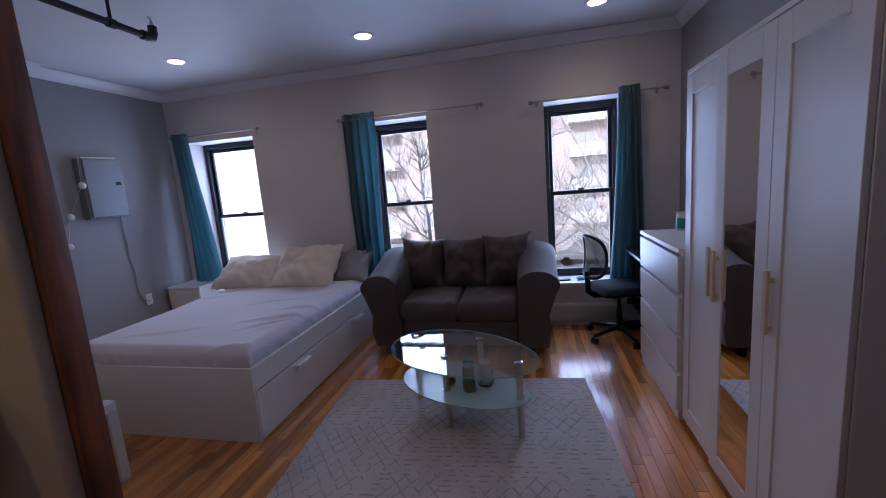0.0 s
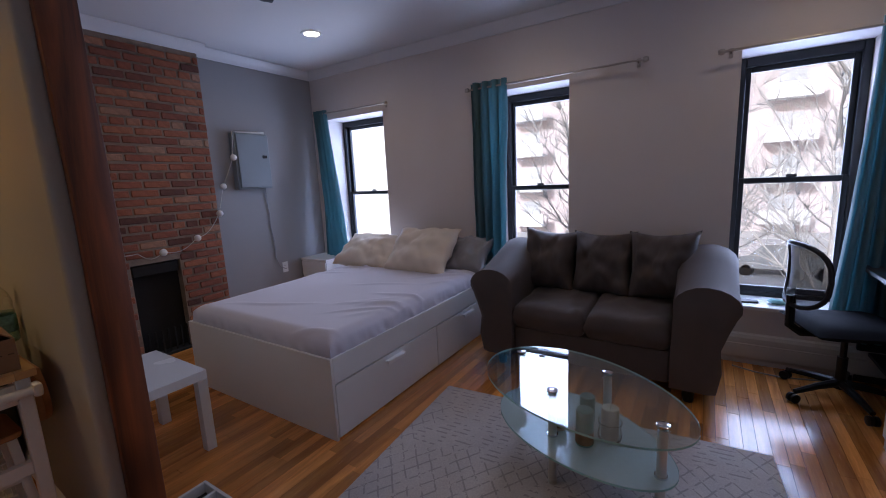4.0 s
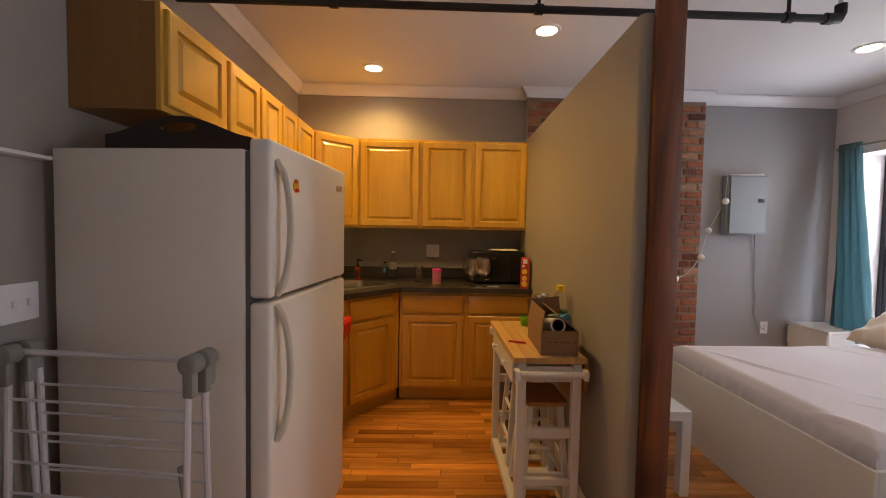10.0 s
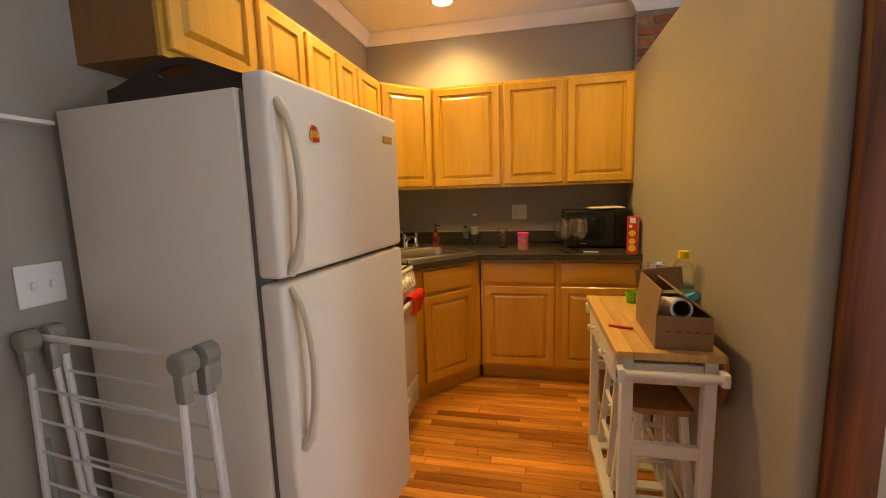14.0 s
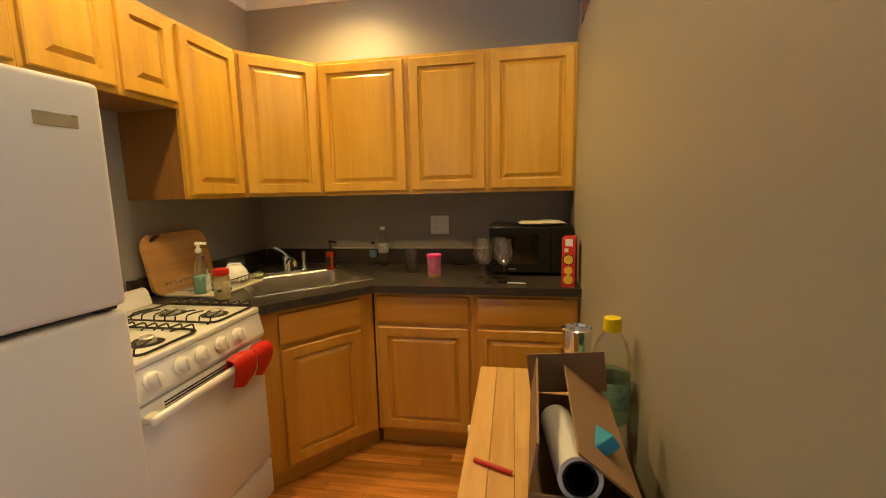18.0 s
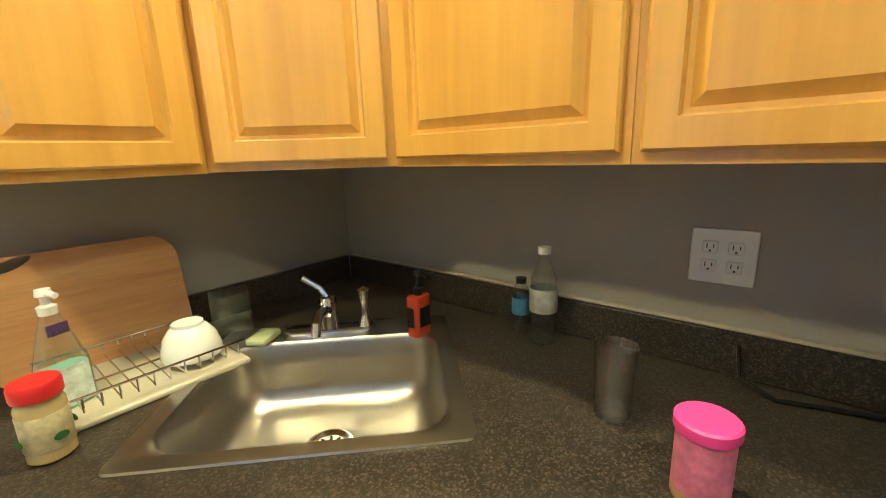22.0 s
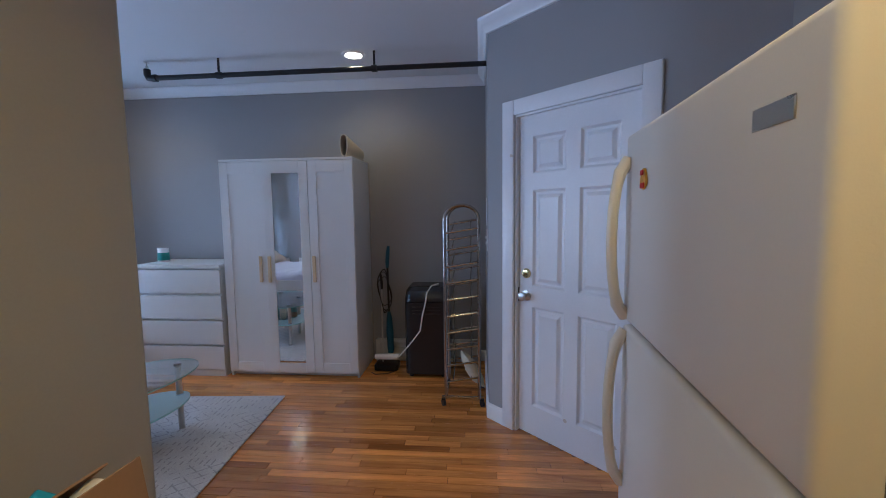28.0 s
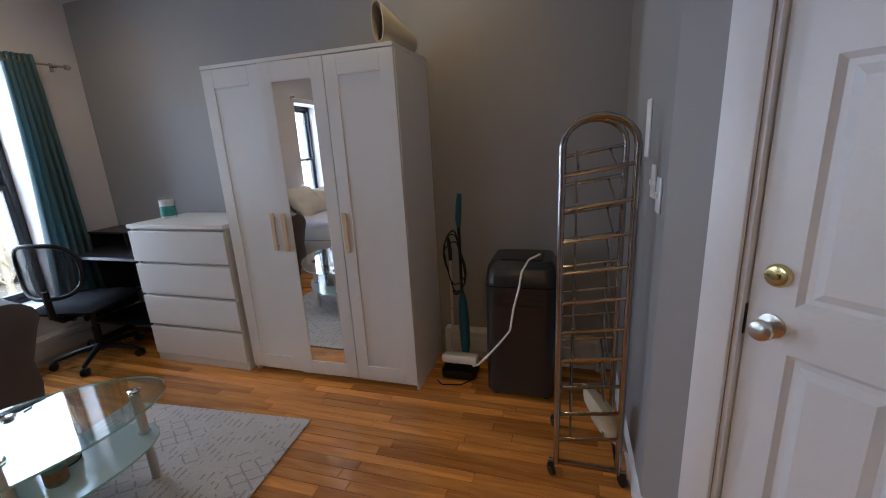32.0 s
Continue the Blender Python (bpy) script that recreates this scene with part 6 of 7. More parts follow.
for nm, z0, z1, h0, h1 in (("freezer_door", 1.134, 1.630, 1.145, 1.565), ("fridge_door", 0.08, 1.121, 0.675, 1.11)):
    bm = B()
    box(bm, 0, fw, fd + 0.0165, fd + 0.088, z0, z1, 0.014, 3)
    d_ = part(nm, bm, FRW, fg)
    bm = B()
    pts = []
    for k in range(13):
        t = k / 12
        z = h0 + (h1 - h0) * t
        o = 0.042 * math.sin(math.pi * t) ** 0.45
        pts.append((fw - 0.036 - 0.010 * math.sin(math.pi * t), fd + 0.088 + o * 1.0, z))
    tube(bm, pts, [0.015 if 1 < k < 11 else 0.018 for k in range(13)], 10, flat=0.7)
    part("handle", bm, YELL, d_, "yellowed plastic handle")
for z in (1.1275, 1.611):
    bm = B()
    box(bm, 0.005, 0.05, fd + 0.003, fd + 0.06, z - 0.005, z + 0.005 if z < 1.5 else z + 0.012, 0.002)
    part("hinge", bm, BLACKPIPE, fg)
bm = B()
box(bm, 0.055, 0.135, fd + 0.0882, fd + 0.0905, 1.526, 1.553, 0.001)
bg2 = part("badge", bm, STEEL, fg, "small silver name badge")
mg = thing("fridge_magnet", "small yellow and red magnet on the freezer door", "magnet", FRIDGE @ pose(fw - 0.175, fd + 0.0885, 1.503) @ Matrix.Scale(0.72, 4))
bm = B()
prism(bm, [(0.028 * math.cos(a) * (1 + 0.25 * math.sin(3 * a)), 0.034 * math.sin(a)) for a in (2 * math.pi * k / 16 for k in range(16))], 0, 0.007, 0.002, 1, pose(0, 0, 0, -90, 0, 0))
part("base", bm, plain("magnet_yellow", (0.65, 0.35, 0.03), 0.4, vary=0.4, scale=60), mg)
bm = B()
box(bm, -0.022, 0.018, 0.0072, 0.011, -0.03, -0.012, 0.002)
part("ribbon", bm, REDM, mg)
bm = B()
box(bm, -0.01, 0.02, 0.0072, 0.011, 0.012, 0.028, 0.002)
part("cap", bm, REDM, mg)
# tray on the fridge
DARKW = plain("espresso_wood", (0.020, 0.010, 0.007), 0.35, vary=0.2, scale=8)
ty = thing("serving_tray", "dark brown wooden tray with cut-out handles on the fridge", "tray", FRIDGE @ pose(0.08, 0.075, 1.599, 0, 0, 4))
boxpart("bottom", DARKW, ty, 0, 0.60, 0, 0.48, 0.001, 0.010, 0.002)
for y in (0, 0.468):
    boxpart("side", DARKW, ty, 0.0, 0.60, y, y + 0.012, 0.0105, 0.055, 0.002)
for x in (0.0, 0.588):
    bm = B()
    n = 24
    out = [(0.0, 0.0105)] + [(0.48 * k / n, 0.055 + 0.065 * math.sin(math.pi * k / n) ** 1.5) for k in range(n + 1)] + [(0.48, 0.0105)]
    hol = [(0.24 + 0.06 * math.cos(a), 0.083 + 0.017 * math.sin(a)) for a in (2 * math.pi * k / 16 for k in range(16))]
    lay = []
    for xx in (x, x + 0.012):
        es, lps = [], []
        for lp in (out, hol):
            vs = [bm.verts.new((xx, y, z)) for y, z in lp]
            lps.append(vs)
            es += [bm.edges.new((vs[i], vs[(i + 1) % len(vs)])) for i in range(len(vs))]
        bmesh.ops.triangle_fill(bm, use_beauty=True, edges=es)
        lay.append(lps)
    for a, b in zip(*lay):
        for i in range(len(a)):
            j = (i + 1) % len(a)
            bm.faces.new((a[i], a[j], b[j], b[i]))
    part("end_handle", bm, DARKW, ty)
BAG = plain("printed_snack_bag", (0.55, 0.42, 0.36), 0.35, vary=0.5, scale=14)
bm = B()
cushion(bm, 0.24, 0.16, 0.07, None, 14, 2.2, 12.0, 0.02)
single("snack_bag", bm, BAG, "crumpled red and white snack bag in the tray on the fridge", "snack bag", FRIDGE @ pose(0.44, 0.40, 1.647, 8, 0, 10), angle=70)
boxpart("wall_ledge", TRIM, None, -1.474, -1.24, YK + 0.001, YK + 0.06, 1.553, 1.565, 0.002)
tagged(bpy.data.objects["wall_ledge"], "narrow pale ledge on the wall behind the fridge", "ledge", kind="structure")

# folding drying rack leaning on the fridge
DRYW = plain("white_coated_wire", (0.62, 0.62, 0.64), 0.35, vary=0.03)
DRYG = plain("grey_joint_plastic", (0.24, 0.24, 0.22), 0.45, vary=0.08)
dy = thing("drying_rack", "white folding clothes drying rack folded against the fridge", "drying rack", pose(-1.392, -0.897, 0, 0, 0, -7) @ Matrix.Diagonal((1, 1.057, 1.023, 1)))
for y, s_ in ((0.0, 1), (0.53, -1)):
    for x0, x1, yo in ((0.062, 0.082, 0.006), (0.006, -0.036, 0.0), (-0.014, -0.046, 0.012)):
        bm = B()
        bar(bm, (x1 + 0.006, y + s_ * yo, 0.012), (x0, y + s_ * yo, 0.90), 0.009, 8)
        part("leg", bm, DRYW, dy)
    for x0, h in ((0.062, 0.085), (0.006, 0.09), (-0.014, 0.075)):
        bm = B()
        box(bm, x0 - 0.013, x0 + 0.013, y - 0.015, y + 0.015, 0.955 - h, 0.945, 0.006, 2)
        part("sleeve", bm, DRYG, dy)
    for x0 in (0.056, 0.0):
        bm = B()
        lathe(bm, [(0.0, 0), (0.022, 0), (0.027, 0.004), (0.027, 0.040), (0.022, 0.044), (0.008, 0.045), (0, 0.043)], 20)
        part("joint", bm, DRYG, dy, m=pose(x0 - 0.022, y, 0.958, 0, 90, 0))
    bm = B()
    bar(bm, (0.03, y - 0.05, 0.66), (0.05, y + 0.0, 0.42), 0.011, 8)
    part("strut", bm, DRYG, dy)
for x0, x1, z0 in ((0.062, 0.082, 0.835), (-0.012, -0.044, 0.850)):
    for k in range(9):
        z = z0 - 0.088 * k
        xx = x0 + (x1 - x0) * (0.9 - z) / 0.9
        bm = B()
        bar(bm, (xx, 0.0, z), (xx, 0.53, z), 0.0040, 6)
        part("wire", bm, DRYW, dy)
bm = B()
bar(bm, (0.025, 0.0, 0.958), (0.025, 0.53, 0.958), 0.009, 8)
part("top_bar", bm, DRYW, dy)
# mop behind the fridge
mp = thing("mop", "white mop handle with yellow grip standing between fridge and stove", "mop", pose(-2.262, -0.865, 0))
bm = B()
bar(bm, (0.0, 0.06, 0.0), (0.0, 0.0, 1.10), 0.0125, 10)
part("pole", bm, WHITELAC, mp)
bm = B()
bar(bm, (0.0, 0.0, 1.10), (0.0, -0.006, 1.215), 0.0145, 10)
part("grip", bm, plain("yellow_plastic", (0.65, 0.45, 0.02), 0.35), mp, "yellow grip")
# bin by the counter
GREYB = plain("dark_grey_bin", (0.05, 0.05, 0.052), 0.4, vary=0.08)
bn = thing("rubbish_bin", "dark grey round rubbish bin with domed lid", "rubbish bin", pose(-2.93, 0.93, 0))
bm = B()
lathe(bm, [(0.12, 0.001), (0.14, 0.02), (0.148, 0.56), (0.144, 0.565)], 28)
part("bucket", bm, GREYB, bn)
bm = B()
lathe(bm, [(0.152, 0.566), (0.153, 0.585), (0.13, 0.615), (0.06, 0.63), (0.0, 0.632)], 28)
part("lid", bm, GREYB, bn)

# ---------------------------------------------------------------- kitchen cart and what lies on it
CARTW = plain("white_cart_paint", (0.72, 0.70, 0.65), 0.4, vary=0.05, scale=6)
BUTCH = wood("butcher_block", (0.50, 0.27, 0.09), (0.68, 0.43, 0.18), "x", 0.32, 0.7, coat=0.25, random_tint=0.2, fine_mix=0.2)
BUTD = wood("butcher_block_edge", (0.32, 0.135, 0.045), (0.45, 0.21, 0.08), "x", 0.4, 0.8)
cx0, cx1, cy0, cy1, cz = -2.635, -1.90, 0.665, 0.985, 0.812
ca = thing("kitchen_cart", "white wooden drop-leaf kitchen cart with butcher-block top", "kitchen cart", pose(cx0, cy0, 0))
cl_, cw = cx1 - cx0, cy1 - cy0
bm = B()
box(bm, 0.004, cl_ - 0.004, 0.004, cw - 0.004, cz - 0.027, cz - 0.0262)
tt = part("tabletop", bm, BUTD, ca, smooth=False)
n = 6
for k in range(n):
    boxpart("board", BUTCH, tt, 0, cl_, cw * k / n + 0.0002, cw * (k + 1) / n - 0.0002, cz - 0.026, cz, 0.0012)
bm = B()
half = [(cl_ / 2 - 0.355 * math.cos(math.pi * k / 24), -0.30 * math.sin(math.pi * k / 24)) for k in range(25)]
prism(bm, half, 0, 0.02, 0.003, 1, pose(0, cw + 0.010, cz - 0.006, 98, 0, 0))
part("drop_leaf", bm, BUTD, ca)
for x in (0.008, cl_ - 0.046):
    for y in (0.02, cw - 0.055):
        boxpart("leg", CARTW, ca, x, x + 0.038, y, y + 0.038, 0.0, cz - 0.027, 0.003)
for x in (0.014, cl_ - 0.040):
    for z, h in ((0.70, 0.07), (0.445, 0.045), (0.23, 0.03)):
        boxpart("end_rail", CARTW, ca, x, x + 0.024, 0.0585, cw - 0.0555, z, z + h, 0.002)
boxpart("apron", CARTW, ca, 0.0465, cl_ - 0.0465, 0.024, 0.044, 0.665, cz - 0.027, 0.002)
for x0, x1 in ((0.075, cl_ / 2 - 0.005), (cl_ / 2 + 0.005, cl_ - 0.077)):
    dq = boxpart("drawer_front", CARTW, ca, x0, x1, 0.008, 0.0235, 0.672, cz - 0.034, 0.003)
    bm = B()
    lathe(bm, [(0.007, 0), (0.007, 0.012), (0.015, 0.018), (0.013, 0.027), (0, 0.029)], 14)
    part("drawer_knob", bm, CARTW, dq, m=pose((x0 + x1) / 2, 0.0078, 0.72, 90, 0, 0))
for y in (0.02, cw - 0.055):
    boxpart("base_rail", CARTW, ca, 0.0465, cl_ - 0.0465, y, y + 0.038, 0.06, 0.10, 0.003)
for x in (0.008, cl_ - 0.046):
    boxpart("base_rail", CARTW, ca, x, x + 0.038, 0.0585, cw - 0.0555, 0.06, 0.10, 0.003)
for k in range(5):
    x = 0.09 + k * (cl_ - 0.22) / 4
    boxpart("slat", CARTW, ca, x, x + 0.05, 0.0585, cw - 0.0555, 0.085, 0.097, 0.002)
for x, sgn in ((cl_ - 0.0075, 1), (0.0075, -1)):
    bm = B()
    xx = x + sgn * 0.028
    bar(bm, (xx, 0.0, 0.745), (xx, cw + 0.0, 0.745), 0.015, 12)
    for y in (0.012, cw - 0.012):
        box(bm, min(x, xx + sgn * 0.02), max(x, xx + sgn * 0.02), y - 0.012, y + 0.012, 0.722, 0.768, 0.008, 2)
    part("towel_bar", bm, CARTW, ca)
for i, x in enumerate((-2.43, -2.09)):
    s = thing("stool", "white wooden stool with brown seat tucked under the kitchen cart", "stool", pose(x, 0.835, 0.0975), "stools under the cart")
    bm = B()
    prism(bm, rounded(-0.125, 0.125, -0.10, 0.10, 0.03, 4), 0.47, 0.49, 0.004)
    part("seat", bm, BUTD, s, "brown wooden seat")
    for sx_ in (-1, 1):
        for sy_ in (-1, 1):
            bm = B()
            n0 = list(bm.verts)
            tube(bm, [(sx_ * 0.12, sy_ * 0.105, 0.0), (sx_ * 0.085, sy_ * 0.07, 0.4695)], 0.018, 4)
            part("leg", bm, CARTW, s)
    for z in (0.12, 0.28):
        for sy_ in (-1, 1):
            k = 0.12 - 0.035 * z / 0.47
            ky = 0.105 - 0.035 * z / 0.47
            bm = B()
            bar(bm, (-k, sy_ * ky, z), (k, sy_ * ky, z), 0.01, 6)
            part("stretcher", bm, CARTW, s)
            bm = B()
            bar(bm, (sy_ * k, -ky, z + 0.03), (sy_ * k, ky, z + 0.03), 0.01, 6)
            part("stretcher", bm, CARTW, s)
CARD = plain("brown_cardboard", (0.27, 0.16, 0.085), 0.75, vary=0.08, scale=6, fine=120, relief=0.12)
CARDP = plain("cardboard_print", (0.11, 0.06, 0.03), 0.7)
cb = thing("cardboard_box", "open brown shipping box with raised flaps on the cart", "box", pose(-2.262, 0.808, cz + 0.0005, 0, 0, -3))
L, W, H = 0.325, 0.165, 0.11
boxpart("bottom", CARD, cb, 0, L, 0, W, 0, 0.004, 0)
for a in ((0, L, 0, 0.004), (0, L, W - 0.004, W), (0, 0.004, 0.0045, W - 0.0045), (L - 0.004, L, 0.0045, W - 0.0045)):
    boxpart("side", CARD, cb, *a, 0.0045, H, 0)
def flap(w, h, m):
    bm = B()
    box(bm, 0, w, -0.002, 0.002, 0, h, 0)
    part("flap", bm, CARD, cb, m=m)
flap(L, 0.085, pose(0, 0.002, H, -8, 0, 0))
flap(L * 0.98, 0.115, pose(0.0, W - 0.002, H, 52, 0, 0))
flap(W, 0.09, pose(0.002, 0, H, 0, -6, 90))
for k in range(5):
    boxpart("printed_mark", CARDP, cb, L + 0.0002, L + 0.0008, 0.03 + k * 0.028, 0.045 + k * 0.028, 0.058, 0.062, 0)
FOIL = plain("white_film", (0.72, 0.71, 0.70), 0.3, vary=0.05)
rl = thing("paper_roll", "white paper roll on a dark core in the cardboard box", "roll", pose(-2.205, 0.86, cz + 0.078, 0, -12, 2))
bm = B()
lathe(bm, [(0.027, 0.0), (0.033, 0.0), (0.034, 0.26), (0.027, 0.26)], 22, close0=False, close1=False)
bmesh.ops.transform(bm, matrix=pose(0, 0, 0, 0, 90, 0), verts=bm.verts)
part("sheet", bm, FOIL, rl)
bm = B()
lathe(bm, [(0.022, 0.004), (0.0265, 0.004), (0.0265, 0.257), (0.022, 0.257), (0.021, 0.004)], 18, close0=False, close1=False)
bmesh.ops.transform(bm, matrix=pose(0, 0, 0, 0, 90, 0), verts=bm.verts)
part("core", bm, BLACKPLAST, rl)
BLUE = plain("blue_plastic", (0.02, 0.28, 0.50), 0.4)
bm = B()
box(bm, -0.10, 0.10, -0.018, 0.018, -0.012, 0.012, 0.003, 1)
single("blue_carton", bm, BLUE, "slim bright blue carton sticking out of the cardboard box", "carton", pose(-2.09, 0.905, cz + 0.125, 30, -20, 8))
th = thing("travel_mug", "steel travel mug with black band on the cart", "travel mug", pose(-2.498, 0.943, cz + 0.0005))
bm = B()
lathe(bm, [(0.033, 0), (0.034, 0.003), (0.036, 0.07)], 26, close1=False)
part("body", bm, CHROME, th)
bm = B()
lathe(bm, [(0.037, 0.12), (0.041, 0.175), (0.0415, 0.185), (0.038, 0.187), (0.036, 0.178), (0.0, 0.176)], 26, close0=False)
part("rim", bm, CHROME, th)
bm = B()
lathe(bm, [(0.036, 0.0695), (0.0385, 0.0715), (0.039, 0.1185), (0.0368, 0.1205)], 26, close0=False, close1=False)
part("grip_band", bm, BLACKPLAST, th, "matt black grip band")
bm = B()
lathe(bm, [(0.019, 0), (0.021, 0.002), (0.027, 0.05), (0.025, 0.05), (0.02, 0.006), (0, 0.005)], 20)
single("plastic_cup", bm, plain("lime_plastic", (0.16, 0.52, 0.03), 0.3, vary=0.03), "small lime green plastic cup on the cart", "cup", pose(-2.517, 0.846, cz + 0.0005))
PET = pane_mat("clear_bottle", (0.95, 0.975, 0.97), 1.5)
LIQ = pane_mat("teal_cleaner", (0.66, 0.87, 0.85), 0.6)
bt = thing("cleaner_bottle", "clear bottle of teal cleaner with yellow cap on the cart", "bottle", pose(-2.36, 1.003, cz + 0.0005) @ Matrix.Scale(0.97, 4))
bm = B()
lathe(bm, [(0.04, 0), (0.046, 0.006), (0.046, 0.13), (0.043, 0.15), (0.045, 0.17), (0.036, 0.205), (0.017, 0.235), (0.016, 0.245)], 26)
part("shell", bm, PET, bt)
bm = B()
lathe(bm, [(0.038, 0.002), (0.044, 0.008), (0.044, 0.128), (0.0, 0.13)], 26)
part("liquid", bm, LIQ, bt)
bm = B()
lathe(bm, [(0.0468, 0.045), (0.0472, 0.046), (0.0472, 0.115), (0.0468, 0.116)], 26, close0=False, close1=False)
part("label_wrap", bm, plain("bottle_label", (0.20, 0.42, 0.36), 0.4, vary=0.5, scale=30), bt)
bm = B()
lathe(bm, [(0.021, 0.236), (0.0215, 0.24), (0.02, 0.268), (0.0, 0.27)], 22)
part("cap", bm, plain("yellow_cap", (0.78, 0.62, 0.01), 0.35), bt)
bm = B()
bar(bm, (0, 0, 0), (0.085, 0, 0), 0.005, 8)
single("pen", bm, REDM, "thin red pen lying on the cart top", "pen", pose(-2.155, 0.688, cz + 0.0055, 0, 0, 68))

# ---------------------------------------------------------------- things on the worktop
CT = 0.9155
mw = thing("microwave", "black countertop microwave with dark window", "microwave", pose(-3.93, 0.635, CT))
boxpart("case", BLACKPLAST, mw, 0, 0.315, 0, 0.445, 0.012, 0.27, 0.006, seg=2)
GB = plain("glossy_black", (0.006, 0.006, 0.007), 0.06, vary=0.05, relief=0)
d_ = boxpart("door", BLACKPLAST, mw, 0.3155, 0.335, 0.004, 0.335, 0.016, 0.266, 0.004)
boxpart("window", GB, d_, 0.3352, 0.3365, 0.04, 0.27, 0.065, 0.225, 0.0005)
boxpart("trim_strip", STEEL, d_, 0.3352, 0.337, 0.11, 0.15, 0.034, 0.039, 0)
boxpart("control_panel", BLACKPLAST, mw, 0.3155, 0.334, 0.338, 0.441, 0.016, 0.266, 0.003)
for r_ in range(5):
    for q_ in range(3):
        boxpart("button", BLACKPLAST, mw, 0.3342, 0.3352, 0.352 + q_ * 0.028, 0.372 + q_ * 0.028, 0.05 + r_ * 0.026, 0.066 + r_ * 0.026, 0)
for x in (0.03, 0.28):
    for y in (0.03, 0.41):
        boxpart("foot", BLACKPLAST, mw, x - 0.012, x + 0.012, y - 0.012, y + 0.012, 0, 0.0118, 0)
bm = B()
cushion(bm, 0.16, 0.24, 0.022, None, 12, 3.0, 5.0, 0.006)
single("folded_cloth", bm, plain("cream_cloth", (0.50, 0.46, 0.36), 0.8, vary=0.25, scale=18), "folded cream cloth lying on the microwave", "cloth", pose(-3.68, 0.92, CT + 0.284, 0, 0, 8), angle=60)
REDB = plain("red_carton", (0.52, 0.022, 0.016), 0.4, vary=0.06)
YELB = plain("yellow_print", (0.75, 0.50, 0.06), 0.45, vary=0.1)
ck = thing("cracker_box", "tall red cracker carton with yellow print on the worktop", "cracker box", pose(-3.435, 1.018, CT, 0, 0, -14))
boxpart("carton", REDB, ck, 0, 0.09, 0, 0.062, 0, 0.235, 0.001)
boxpart("carton_top", REDB, ck, 0.004, 0.086, 0.003, 0.059, 0.2352, 0.239, 0.001)
boxpart("print_panel", WHITELAC, ck, 0.0902, 0.0906, 0.016, 0.050, 0.196, 0.230, 0)
boxpart("print_panel", WHITELAC, ck, 0.0902, 0.0906, 0.012, 0.030, 0.168, 0.186, 0)
for z, r, mt_, off_ in ((0.132, 0.026, BLACKPLAST, 0.0), (0.132, 0.022, YELB, 0.0006), (0.080, 0.020, YELB, 0.0), (0.036, 0.022, YELB, 0.0)):
    for face in (pose(0.0902 + off_, 0.031, z, 0, 90, 0), pose(0.045, -0.0002 - off_, z, 90, 0, 0)):
        bm = B()
        lathe(bm, [(r, 0), (r, 0.0006), (0, 0.0006)], 18)
        part("printed_badge" if r > 0.0221 or off_ else "printed_biscuit", bm, mt_, ck, m=face)
PINK = plain("hot_pink_plastic", (0.80, 0.06, 0.36), 0.35, vary=0.03)
pk = thing("drink_mix_tub", "pink-lidded drink mix tub on the worktop", "tub", pose(-3.55, 0.34, CT))
bm = B()
lathe(bm, [(0.036, 0), (0.037, 0.003), (0.037, 0.018)], 24)
part("base", bm, plain("tan_powder", (0.45, 0.28, 0.14), 0.6), pk)
bm = B()
lathe(bm, [(0.037, 0.0185), (0.037, 0.105)], 24)
part("tub", bm, plain("pink_label", (0.55, 0.16, 0.30), 0.4, vary=0.5, scale=40), pk)
bm = B()
lathe(bm, [(0.040, 0.1055), (0.041, 0.108), (0.041, 0.122), (0.038, 0.125), (0, 0.126)], 24)
part("lid", bm, PINK, pk)


CLEARGLASS = pane_mat("clear_drinking_glass", (0.985, 0.985, 0.985), 1.7)


def tumbler(name, x, y, prof, label, cat, z=CT):
    bm = B()
    lathe(bm, prof, 32)
    return single(name, bm, CLEARGLASS, label, cat, pose(x, y, z + 0.0005), angle=50)


tumbler("glass_tumbler", -3.665, 0.185, [(0.0, 0.0), (0.030, 0.0), (0.0315, 0.003), (0.0375, 0.14), (0.0362, 0.1405), (0.0355, 0.139), (0.0295, 0.014), (0.0, 0.012)], "clear straight drinking glass on the worktop", "glass")
WG = [(0.0, 0.0), (0.034, 0.0), (0.035, 0.002), (0.012, 0.005), (0.0042, 0.013), (0.0038, 0.080), (0.010, 0.086), (0.032, 0.104), (0.043, 0.125), (0.0475, 0.148), (0.045, 0.172), (0.036, 0.218), (0.0348, 0.2185), (0.034, 0.217), (0.0435, 0.171), (0.046, 0.148), (0.0415, 0.126), (0.031, 0.106), (0.010, 0.091), (0.0, 0.089)]
for x, y in ((-3.41, 0.625), (-3.425, 0.725), (-3.52, 0.60), (-3.535, 0.70)):
    o = tumbler("wine_glass", x, y, WG, "clear stemmed wine glass on the worktop", "wine glass")
    tagged(o, group="wine glasses")
wb = thing("water_bottle", "clear plastic water bottle with white cap on the worktop", "bottle", pose(-3.875, -0.055, CT))
bm = B()
pr = [(0.03, 0.001), (0.034, 0.006)] + [(0.0335 - 0.0018 * (k % 2), 0.02 + k * 0.012) for k in range(12)] + [(0.032, 0.175), (0.015, 0.215), (0.013, 0.232)]
lathe(bm, pr, 22)
part("shell", bm, PET, wb)
bm = B()
lathe(bm, [(0.0345, 0.085), (0.035, 0.086), (0.035, 0.145), (0.0345, 0.146)], 22, close0=False, close1=False)
part("label_wrap", bm, plain("pale_label", (0.30, 0.30, 0.29), 0.4, vary=0.5, scale=40), wb)
bm = B()
